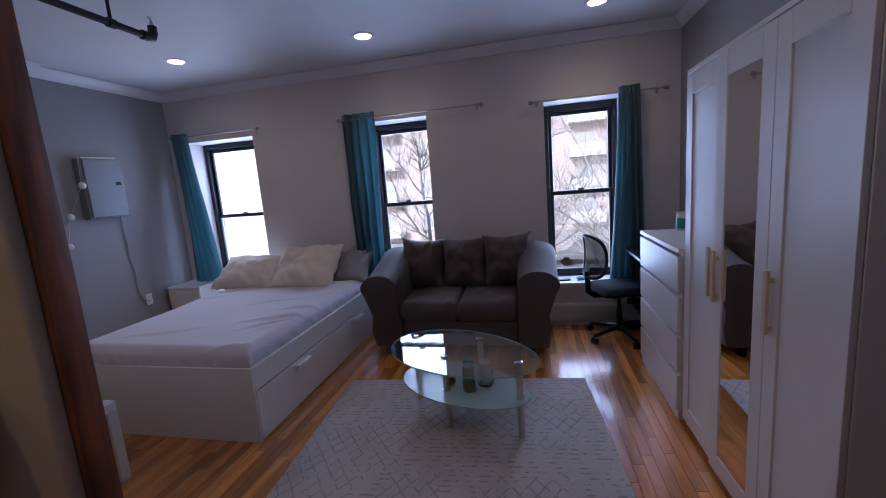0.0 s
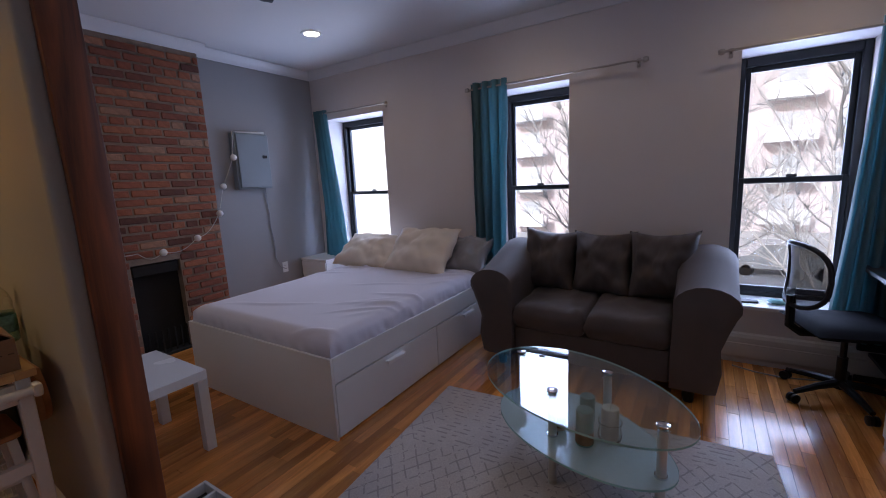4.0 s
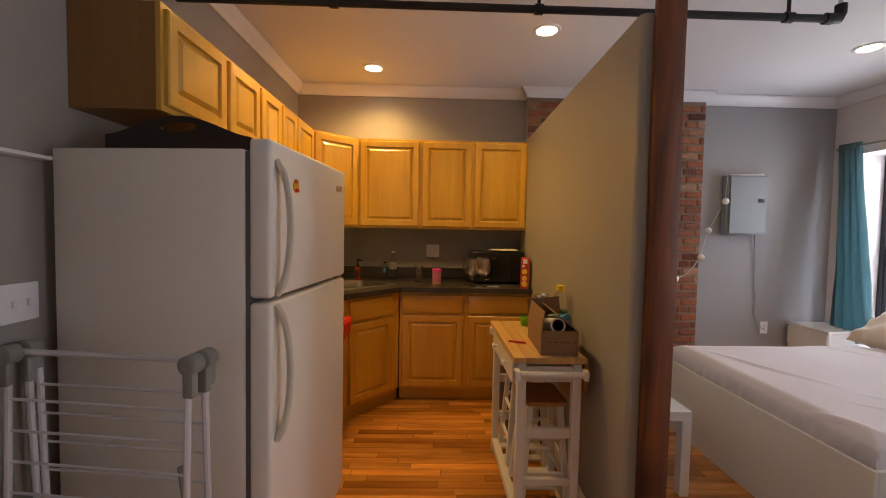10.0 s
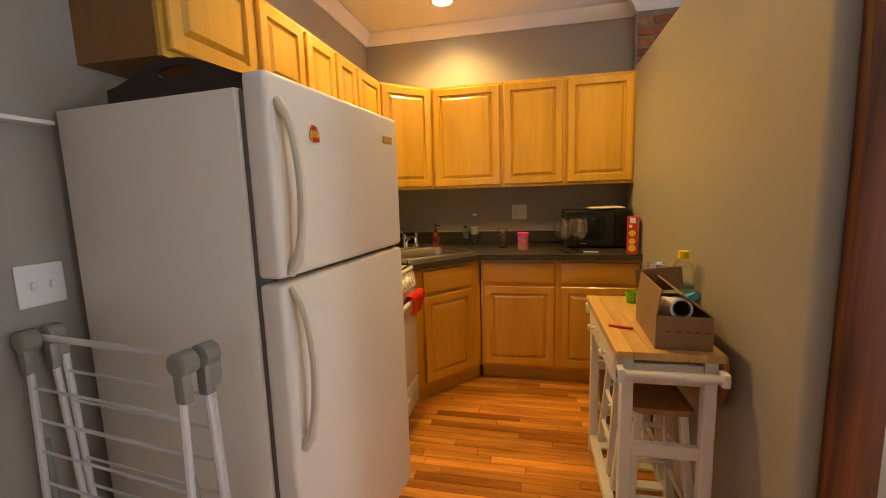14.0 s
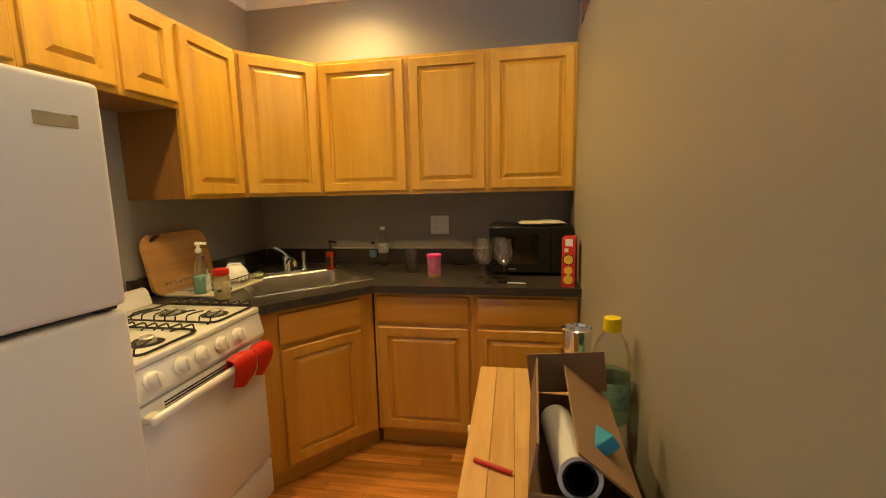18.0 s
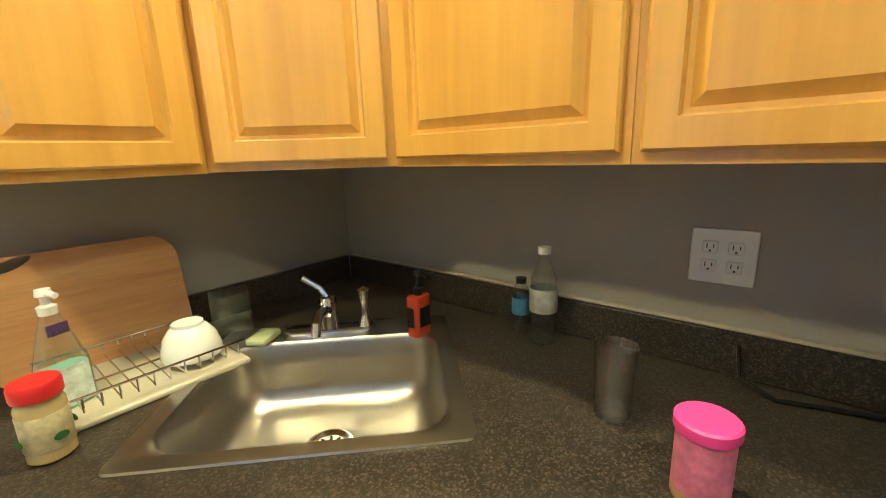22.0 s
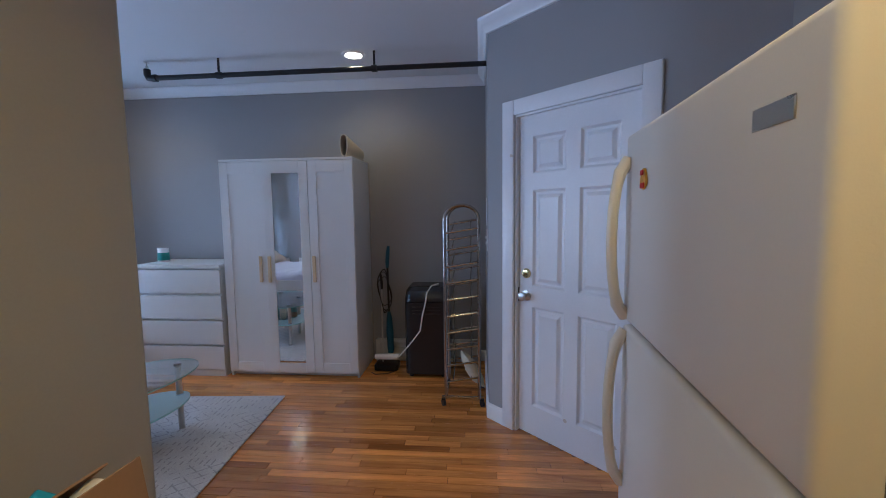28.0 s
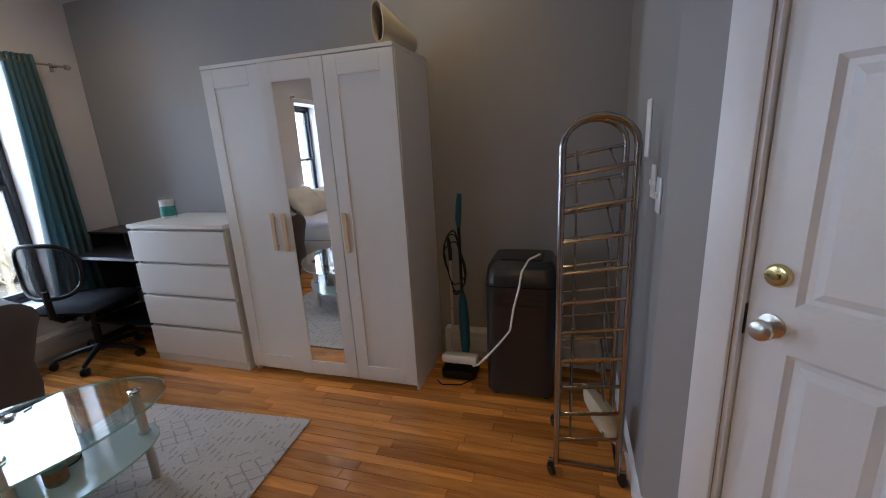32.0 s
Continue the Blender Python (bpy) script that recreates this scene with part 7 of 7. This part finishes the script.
lathe(bm, [(0.015, 0.2325), (0.016, 0.234), (0.016, 0.25), (0, 0.252)], 18)
part("cap", bm, WHITELAC, wb)
w2 = thing("sports_bottle", "small clear bottle with blue label beside the water bottle", "bottle", pose(-3.905, -0.135, CT))
bm = B()
lathe(bm, [(0.022, 0), (0.024, 0.004), (0.024, 0.11), (0.013, 0.135)], 18)
part("shell", bm, PET, w2)
bm = B()
lathe(bm, [(0.0244, 0.05), (0.0248, 0.051), (0.0248, 0.095), (0.0244, 0.096)], 18, close0=False, close1=False)
part("label_wrap", bm, plain("blue_label", (0.06, 0.16, 0.30), 0.4, vary=0.4, scale=40), w2)
bm = B()
lathe(bm, [(0.014, 0.1355), (0.014, 0.15), (0, 0.152)], 16)
part("cap", bm, BLACKPLAST, w2)
sp = thing("hand_soap", "orange hand soap bottle with black pump behind the sink", "soap dispenser", pose(-3.72, -0.345, CT))
bm = B()
prism(bm, rounded(-0.032, 0.032, -0.022, 0.022, 0.015, 4), 0.0, 0.115, 0.006, 2)
part("bottle", bm, plain("orange_soap", (0.34, 0.04, 0.010), 0.25, vary=0.15), sp)
boxpart("label_panel", BLACKPLAST, sp, -0.02, 0.02, 0.0222, 0.0228, 0.03, 0.085, 0)
boxpart("label_panel", BLACKPLAST, sp, 0.0322, 0.0328, -0.012, 0.012, 0.03, 0.085, 0)
bm = B()
lathe(bm, [(0.012, 0.1155), (0.013, 0.135), (0.006, 0.137), (0.005, 0.165), (0.012, 0.168), (0.011, 0.182), (0, 0.183)], 16)
bar(bm, (0, 0, 0.175), (0.0, 0.04, 0.168), 0.006, 8)
part("pump", bm, BLACKPLAST, sp)
jr = thing("pickle_jar", "glass jar of pale sauce with red lid by the stove", "jar", pose(-2.995, -0.54, CT))
bm = B()
lathe(bm, [(0.030, 0), (0.034, 0.004), (0.034, 0.098), (0.028, 0.112)], 24)
part("glass", bm, plain("jar_contents", (0.42, 0.33, 0.16), 0.15, vary=0.12, scale=20), jr)
bm = B()
lathe(bm, [(0.0342, 0.022), (0.0347, 0.023), (0.0347, 0.085), (0.0342, 0.086)], 24, close0=False, close1=False)
part("label_wrap", bm, plain("jar_label", (0.48, 0.42, 0.26), 0.5, vary=0.5, scale=45), jr)
LEAFG = plain("label_green", (0.03, 0.12, 0.03), 0.5, vary=0.3, scale=60)
for a in range(0, 360, 90):
    bm = B()
    prism(bm, [(0.011 * math.cos(k * 0.5236), 0.007 * math.sin(k * 0.5236)) for k in range(12)], 0, 0.0012, 0, 1)
    part("label_leaf", bm, LEAFG, jr, m=pose(0, 0, 0, 0, 0, a + 20) @ pose(0.0385, 0, 0.045, 90, 0, 90))
bm = B()
lathe(bm, [(0.034, 0.1122), (0.035, 0.115), (0.035, 0.135), (0.033, 0.14), (0, 0.141)], 24)
part("lid", bm, REDM, jr)
ds = thing("dish_soap", "clear pump bottle of mint dish soap by the sink", "soap bottle", pose(-3.045, -0.685, CT + 0.0005, 0, 0, 20))
bm = B()
rr = [[bm.verts.new((x, y, z)) for x, y in rounded(-a, a, -b, b, min(a, b) * 0.8, 4)] for a, b, z in ((0.036, 0.024, 0.0), (0.043, 0.028, 0.02), (0.043, 0.028, 0.10), (0.03, 0.022, 0.15), (0.018, 0.016, 0.19), (0.014, 0.013, 0.205))]
skin(bm, rr)
part("bottle", bm, PET, ds)
bm = B()
rr = [[bm.verts.new((x, y, z)) for x, y in rounded(-a, a, -b, b, min(a, b) * 0.8, 4)] for a, b, z in ((0.034, 0.022, 0.003), (0.041, 0.026, 0.02), (0.041, 0.026, 0.095))]
skin(bm, rr)
part("liquid", bm, plain("mint_soap", (0.30, 0.58, 0.50), 0.15), ds)
boxpart("label_panel", plain("soap_label", (0.55, 0.62, 0.60), 0.4, vary=0.5, scale=40), ds, -0.03, 0.03, 0.0282, 0.029, 0.02, 0.10, 0)
boxpart("neck_tag", plain("purple_tag", (0.08, 0.04, 0.16), 0.4), ds, -0.018, 0.018, 0.0165, 0.0175, 0.165, 0.188, 0)
bm = B()
lathe(bm, [(0.015, 0.2055), (0.016, 0.222), (0.008, 0.226), (0.008, 0.24), (0.014, 0.243), (0.012, 0.256), (0, 0.257)], 16)
bar(bm, (0, 0, 0.25), (0, 0.036, 0.246), 0.006, 8)
part("pump", bm, WHITELAC, ds)
BOARD = wood("cutting_board_wood", (0.42, 0.20, 0.07), (0.62, 0.36, 0.15), "x", 0.45, 0.8, strip=0.1)
bm = B()
n = 20
outl = rounded(-0.195, 0.195, 0.0, 0.275, 0.05, 5)
outl = [(x, y + 0.03 * (1 - (x / 0.195) ** 2) if y > 0.2 else y) for x, y in outl]
hol = [(-0.12 + 0.035 * math.cos(a) * (1), 0.27 + 0.012 * math.sin(a) + 0.012 * math.cos(a)) for a in (2 * math.pi * k / 14 for k in range(14))]
lay = []
for zz in (0.0, 0.018):
    es, lps = [], []
    for lp in (outl, hol):
        vs = [bm.verts.new((x, y, zz)) for x, y in lp]
        lps.append(vs)
        es += [bm.edges.new((vs[i], vs[(i + 1) % len(vs)])) for i in range(len(vs))]
    bmesh.ops.triangle_fill(bm, use_beauty=True, edges=es)
    lay.append(lps)
for a, b in zip(*lay):
    for i in range(len(a)):
        j = (i + 1) % len(a)
        bm.faces.new((a[i], a[j], b[j], b[i]))
single("cutting_board", bm, BOARD, "rounded wooden cutting board leaning on the wall", "cutting board", pose(-3.145, YK + 0.085, CT + 0.008, 80, 0, 180))
dk2 = thing("dish_rack", "chrome wire dish rack on a pale drip tray", "dish rack", pose(-3.36, -0.865, CT))
boxpart("drip_tray", plain("pale_tray", (0.52, 0.48, 0.38), 0.4), dk2, 0, 0.36, 0, 0.29, 0.0, 0.014, 0.004)
for k in range(12):
    x = 0.02 + k * 0.029
    bm = B()
    tube(bm, [(x, 0.01, 0.06), (x, 0.012, 0.03), (x, 0.14, 0.028), (x, 0.278, 0.03), (x, 0.28, 0.06)], 0.0022, 5)
    part("wire", bm, CHROME, dk2)
for y, z in ((0.01, 0.06), (0.28, 0.06), (0.14, 0.026)):
    bm = B()
    bar(bm, (0.005, y, z), (0.35, y, z), 0.0028, 6)
    part("rail", bm, CHROME, dk2)
bm = B()
lathe(bm, [(0.064, 0.0), (0.066, 0.004), (0.064, 0.02), (0.056, 0.048), (0.042, 0.068), (0.034, 0.074), (0.033, 0.082), (0.0, 0.083)], 26)
bw_ = single("bowl", bm, WHITELAC, "white bowl upside down in the dish rack", "bowl", pose(-3.27, -0.675, CT + 0.0315))
bm = B()
box(bm, -0.05, 0.05, -0.04, 0.04, 0, 0.012, 0.003)
caddy = thing("cutlery_caddy", "clear plastic cutlery caddy beside the dish rack", "caddy", pose(-3.42, -0.80, CT, 0, 0, -20))
part("bottom", bm, PET, caddy)
for x0, x1, y0, y1 in ((-0.05, 0.05, -0.04, -0.037), (-0.05, 0.05, 0.037, 0.04), (-0.05, -0.047, -0.0365, 0.0365), (0.047, 0.05, -0.0365, 0.0365)):
    boxpart("wall", PET, caddy, x0, x1, y0, y1, 0.0125, 0.12, 0)
bm = B()
box(bm, -0.042, 0.042, -0.028, 0.028, 0, 0.018, 0.006, 2)
single("sponge", bm, plain("pale_green_sponge", (0.42, 0.46, 0.26), 0.9, vary=0.1, fine=90, relief=0.6), "pale green sponge by the sink edge", "sponge", pose(-3.435, -0.655, CT + 0.007, 0, 0, 30))
plate("outlet", pose(XW + 0.001, 0.302, 1.168, 0, 0, -90), 0.118, 0.118, 2, "white double wall outlet above the worktop", True)
bm = B()
tube(bm, [(-3.92, 0.62, 0.93), (-3.90, 0.5, 0.925), (-3.88, 0.42, 0.922), (-3.90, 0.36, 0.94), (-3.94, 0.35, 0.99)], 0.004, 6)
single("power_cord", bm, BLACKPLAST, "black microwave cord on the worktop", "cord")
bm = B()
bar(bm, (0, 0, 0), (0.07, 0.06, 0), 0.004, 6)
single("chopstick", bm, WHITELAC, "short white stick lying by the wine glasses", "stick", pose(-3.40, 0.74, CT + 0.0045, 0, 0, 40))

# small carton and bag on top of the wall cabinets
sc = thing("small_carton", "small white and blue carton on the cabinet over the fridge", "carton", pose(-1.655, -0.905, UZ1 + 0.0025, 0, 0, 4))
boxpart("carton", WHITELAC, sc, 0, 0.05, 0, 0.07, 0, 0.055, 0.001)
boxpart("print_panel", plain("blue_print", (0.02, 0.05, 0.14), 0.4, vary=0.3, scale=40), sc, 0.0502, 0.0508, 0.0, 0.03, 0.004, 0.05, 0)
for k in range(3):
    boxpart("print_bar", BLACKPLAST, sc, 0.0502, 0.0508, 0.042 + 0.008 * k, 0.046 + 0.008 * k, 0.012, 0.022, 0)
bm = B()
cushion(bm, 0.15, 0.13, 0.07, None, 12, 2.0, 21.0, 0.03)
single("plastic_bag", bm, plain("pale_plastic", (0.55, 0.52, 0.42), 0.25, vary=0.1), "crumpled pale plastic bag on the wall cabinet", "bag", pose(-1.74, -0.80, UZ1 + 0.045), angle=70)

# ---------------------------------------------------------------- outside
GROUNDM = plain("pale_pavement", (0.40, 0.39, 0.38), 0.9, vary=0.15, scale=0.3, fine=8)
bm = B()
box(bm, -900, 900, YN + 0.6, 1500, GROUND - 0.5, GROUND)
tagged(part("ground", bm, GROUNDM, smooth=False), "pale street ground far below the windows", "ground", kind="structure")
GRASS = plain("winter_grass", (0.07, 0.10, 0.035), 0.95, vary=0.3, scale=1.0, fine=20)
bm = B()
box(bm, -40, 40, 9.0, 17.0, GROUND, GROUND + 0.12)
tagged(part("lawn", bm, GRASS, smooth=False), "strip of winter lawn behind a fence", "lawn", kind="structure")
# Overexposure outside is put into the colour: red brick and panes bleached pale.
FB = plain("washed_out_brick", (0.54, 0.46, 0.45), 0.9, vary=0.12, scale=0.6, fine=9)
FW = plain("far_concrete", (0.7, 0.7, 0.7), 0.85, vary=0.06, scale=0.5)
FGL = plain("washed_out_panes", (0.42, 0.43, 0.45), 0.3, vary=0.3, scale=0.7, relief=0)


def tower(x0, x1, y, floors, label, balcony):
    t = thing("apartment_building", label, "building", pose(x0, y, GROUND))
    w, h = x1 - x0, floors * 2.8 + 1.0
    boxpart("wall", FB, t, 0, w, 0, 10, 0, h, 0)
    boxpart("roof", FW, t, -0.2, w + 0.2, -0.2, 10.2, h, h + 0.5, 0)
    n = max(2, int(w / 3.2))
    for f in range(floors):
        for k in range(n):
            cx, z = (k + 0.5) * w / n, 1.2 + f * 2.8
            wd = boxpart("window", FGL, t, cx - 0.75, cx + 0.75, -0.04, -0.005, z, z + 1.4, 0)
            boxpart("window_sill", FW, wd, cx - 0.85, cx + 0.85, -0.16, -0.045, z - 0.12, z, 0)
            if balcony and k == balcony - 1:
                bq = boxpart("balcony", FW, t, cx - 1.4, cx + 1.4, -1.3, -0.165, z - 0.55, z - 0.4, 0)
                boxpart("parapet", FW, bq, cx - 1.4, cx + 1.4, -1.3, -1.2, z - 0.39, z + 0.45, 0)
    return t


tower(-22, -6.5, 34, 8, "tall red brick apartment building across the street", 3)
tower(-3.5, 9.5, 38, 8, "red brick apartment building with pale balconies behind bare trees", 3)
tower(13, 28, 33, 7, "red brick apartment building behind bare trees", 2)
# a bright neighbouring wall close to the first window
bm = B()
box(bm, -9.5, -3.1, 6.6, 7.0, GROUND, 6.0)
tagged(part("neighbour_wall", bm, plain("white_painted_brick", (0.86, 0.88, 0.88), 0.8, vary=0.04, scale=0.8)), "plain white painted neighbouring house wall", "wall", kind="structure")
IRON = plain("dark_iron_fence", (0.03, 0.03, 0.032), 0.5)
fc = thing("fence", "dark iron railing along the lawn", "fence", pose(-14, 8.6, GROUND))
for z in (0.15, 1.35):
    boxpart("rail", IRON, fc, 0, 28, -0.02, 0.02, z, z + 0.04, 0)
for k in range(57):
    boxpart("post", IRON, fc, k * 0.5 - 0.012, k * 0.5 + 0.012, -0.012, 0.012, 0, 1.5, 0)
# Bark and twigs are lightened too, the outdoor glare being part of their colour.
BARK = plain("washed_out_bark", (0.42, 0.39, 0.37), 0.9, vary=0.25, scale=6, fine=60, relief=0.5)
TWIG = plain("washed_out_twigs", (0.42, 0.40, 0.38), 0.9, vary=0.2)


def bare_tree(x, y, h, seedv, label):
    r = random.Random(seedv)
    t = thing("tree", label, "tree", pose(x, y, GROUND), "bare street trees")
    trunk = [(0, 0, 0)]
    for k in range(1, 7):
        trunk.append((trunk[-1][0] + r.uniform(-0.15, 0.15), trunk[-1][1] + r.uniform(-0.15, 0.15), h * 0.6 * k / 6))
    bm = B()
    tube(bm, trunk, [0.11 * (1 - k / 9) for k in range(7)], 8)
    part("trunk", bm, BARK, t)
    bl, bt_ = B(), B()
    for k in range(16):
        i = r.randint(2, 6)
        p = Vector(trunk[i])
        a = r.uniform(0, 6.28)
        d = Vector((math.cos(a), math.sin(a), r.uniform(0.5, 1.4))).normalized()
        ln = r.uniform(0.25, 0.45) * h
        pts = [p]
        for s in range(5):
            d = (d + Vector((r.uniform(-0.25, 0.25), r.uniform(-0.25, 0.25), r.uniform(-0.05, 0.25)))).normalized()
            pts.append(pts[-1] + d * ln / 5)
        tube(bl, pts, [0.03, 0.026, 0.021, 0.016, 0.012, 0.007], 5)
        for q in range(26):
            b = pts[r.randint(1, 5)]
            e = (d + Vector((r.uniform(-1, 1), r.uniform(-1, 1), r.uniform(-0.4, 0.8)))).normalized()
            m1 = b + e * r.uniform(0.3, 0.6)
            m2 = m1 + (e + Vector((r.uniform(-0.5, 0.5), r.uniform(-0.5, 0.5), r.uniform(-0.3, 0.5)))).normalized() * r.uniform(0.3, 0.7)
            tube(bt_, [b, m1, m2], [0.012, 0.009, 0.004], 4)
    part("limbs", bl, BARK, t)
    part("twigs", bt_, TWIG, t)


for i, (x, y, h) in enumerate(((-0.6, 12.5, 8.5), (2.2, 11.0, 9.5), (5.2, 14.5, 9.0), (-3.8, 15.5, 9.0), (8.5, 13.0, 10.0), (0.9, 18.0, 9.0), (3.6, 19.0, 8.5))):
    bare_tree(x, y, h, 40 + i, "leafless street tree with fine twigs in washed-out colours")
CARM = plain("silver_car_paint", (0.45, 0.46, 0.48), 0.25, 0.4, vary=0.03, relief=0)
for i, x in enumerate((-6.0, 0.8, 6.0)):
    cr = thing("parked_car", "silver parked car on the street", "car", pose(x, 22.5, GROUND), "parked cars")
    bm = B()
    pr = [(0, 0.35), (0.05, 0.75), (0.9, 0.9), (1.4, 1.4), (2.9, 1.42), (3.5, 0.95), (4.2, 0.85), (4.25, 0.35)]
    ra, rb = [bm.verts.new((px, 0, pz)) for px, pz in pr], [bm.verts.new((px, 1.7, pz)) for px, pz in pr]
    skin(bm, [ra, rb])
    part("body", bm, CARM, cr)
    for px in (0.85, 3.4):
        for py in (0.1, 1.6):
            bm = B()
            lathe(bm, [(0.18, -0.1), (0.32, -0.09), (0.32, 0.09), (0.18, 0.1)], 16)
            part("wheel", bm, BLACKPLAST, cr, m=pose(px, py, 0.32, 90, 0, 0))

# ---------------------------------------------------------------- brick chimney breast
MORTAR = plain("old_mortar", (0.26, 0.195, 0.145), 0.9, vary=0.35, scale=14, fine=200, relief=0.5)
m, nt, bs = node_mat("old_red_brick")
info = nt.nodes.new("ShaderNodeObjectInfo")
v = coords(nt)
base = ramp(nt, info.outputs["Random"], [(0.0, (0.10, 0.042, 0.030)), (0.2, (0.22, 0.070, 0.038)), (0.6, (0.33, 0.105, 0.050)), (0.85, (0.40, 0.15, 0.07)), (1.0, (0.40, 0.23, 0.15))])
spot = noise_tex(nt, v, 22, 5, 0.7)
c = mixed(nt, 0.55, base, mixed(nt, 1.0, base, ramp(nt, spot, [(0.3, (0.45, 0.42, 0.4)), (0.55, (1.0, 1.0, 1.0)), (0.75, (1.5, 1.5, 1.5))]), "MULTIPLY"))
link(nt, c, bs.inputs["Base Color"])
bs.inputs["Roughness"].default_value = 0.85
bump(nt, bs, noise_tex(nt, v, 90, 5, 0.7), 0.7, 0.006)
BRICK = m
bz = ZC - 0.085
ch = thing("wall_chimney", "exposed old red brick chimney breast with small fireplace", "chimney", pose(BRX, BRY0, 0), kind="structure")
BL = BRY1 - BRY0
FY0, FY1, FZ = 2.0 - BRY0, 2.375 - BRY0, 0.80
for y0, y1, z0 in ((0.0, FY0, 0), (FY1, BL, 0), (FY0, FY1, FZ)):
    bm = B()
    box(bm, XW - BRX + 0.002, -0.012, y0, y1, z0, bz)
    part("mortar", bm, MORTAR, ch, smooth=False)
bm = B()
box(bm, XW - BRX + 0.002, -0.002, -0.006, -0.0005, PZ + 0.002, bz)
part("side_plaster", bm, GREY, ch, smooth=False)
SOOT = plain("soot", (0.010, 0.009, 0.008), 0.9, vary=0.4)
bm = B()
box(bm, XW - BRX + 0.002, XW - BRX + 0.012, FY0, FY1, 0.0, FZ)
part("firebox", bm, SOOT, ch, smooth=False)
rng = random.Random(5)
meshes = {}


def brick_mesh(ln):
    key = round(ln, 3)
    if key not in meshes:
        bm = B()
        box(bm, -0.013, 0.0, -ln / 2, ln / 2, -0.0268, 0.0268, 0.005)
        for v_ in bm.verts:
            v_.co += Vector((0.5, 1, 1)) * 0.0018 * noise.noise(v_.co * 60)
        me = finish(bm, "brick")
        me.materials.append(BRICK)
        meshes[key] = me
    return meshes[key]


course, row = 0.0705, 0
z = 0.035
while z < bz - 0.02:
    y = -0.005 if row % 2 == 0 else -0.105
    while y < BL - 0.02:
        ln = 0.198 if row % 6 != 3 else 0.098
        a, b = max(0.003, y + 0.006), min(BL - 0.003, y + ln + 0.003)
        y += ln + 0.012
        if b - a < 0.03 or (b > FY0 - 0.004 and a < FY1 + 0.004 and z < FZ + 0.02):
            spans = [(a, min(b, FY0 - 0.006)), (max(a, FY1 + 0.006), b)] if z < FZ + 0.02 else []
        else:
            spans = [(a, b)]
        for p, q in spans:
            if q - p < 0.035:
                continue
            ob = new("brick", brick_mesh(q - p))
            ob.parent = ch
            ob.location = (rng.uniform(-0.005, 0.004), (p + q) / 2, z + rng.uniform(-0.002, 0.002))
            ob.rotation_euler = (rng.uniform(-0.012, 0.012), rng.uniform(-0.02, 0.02), 0)
    z += course
    row += 1
# firebox grate and clutter
fpl = thing("fire_grate", "dark iron fireplace insert in the brick opening", "fire grate", pose(BRX, 2.1875, 0))
bm = B()
box(bm, -0.08, 0.05, -0.17, 0.17, 0.0, 0.02, 0.003)
part("base", bm, SOOT, fpl)
for k in range(7):
    boxpart("bar", SOOT, fpl, 0.0, 0.012, -0.155 + k * 0.05, -0.143 + k * 0.05, 0.0205, 0.22, 0.002)
boxpart("hood", SOOT, fpl, -0.08, -0.02, -0.175, 0.175, 0.70, 0.79, 0.004)

# ---------------------------------------------------------------- floor boards
rng = random.Random(11)
plank_meshes = {}


def plank_mesh(w, ln):
    key = (round(w, 3), round(ln, 2))
    if key not in plank_meshes:
        bm = B()
        box(bm, -w / 2 + 0.0006, w / 2 - 0.0006, -ln / 2 + 0.0006, ln / 2 - 0.0006, -0.012, 0.0)
        for v in bm.verts:
            if v.co.z > -0.001:
                v.co.x *= 1 - 0.0016 / w
                v.co.y *= 1 - 0.0016 / ln
        me = finish(bm, "plank", smooth=False)
        me.materials.append(PLANK)
        plank_meshes[key] = me
    return plank_meshes[key]


PLW = 0.0572
rows = int((XE - XW) / PLW) + 1
far_v, far_f = [], []
lengths = (0.35, 0.5, 0.65, 0.8, 1.0)
near = 0
for r in range(rows):
    x = XW + (r + 0.5) * PLW
    y = YK - rng.random() * 0.6
    low = YK
    if x > K45[0]:
        low = min(YS, K45[1] + (x - K45[0]) * (D45[1] - K45[1]) / (D45[0] - K45[0])) - 0.06
    while y < YN:
        step = rng.choice(lengths)
        y0, y1 = max(y, low), min(y + step, YN)
        y += step
        ln, c = y1 - y0, (y0 + y1) / 2
        if ln < 0.04:
            continue
        seen = (-1.3 < x < 0.8 and 0.35 < c < 1.7) or (-3.0 < x <= -1.3 and -0.35 < c < 0.95)
        if seen and near < 300:
            near += 1
            ob = new("plank", plank_mesh(PLW, ln))
            ob.parent = floor
            ob.location = (x, c, 0)
        else:
            a, b, g = PLW / 2 - 0.0008, ln / 2 - 0.0008, len(far_v)
            far_v += [(x - a, c - b, 0), (x + a, c - b, 0), (x + a, c + b, 0), (x - a, c + b, 0), (x - a, c - b, -0.012), (x + a, c - b, -0.012), (x + a, c + b, -0.012), (x - a, c + b, -0.012)]
            far_f += [tuple(g + k for k in f) for f in ((0, 1, 2, 3), (4, 5, 1, 0), (5, 6, 2, 1), (6, 7, 3, 2), (7, 4, 0, 3))]
me = bpy.data.meshes.new("planks")
me.from_pydata(far_v, [], far_f)
me.materials.append(PLANKSTUFF)
ob = new("planks", me)
ob.parent = floor
tagged(ob, "golden oak floor strips", kind="stuff")
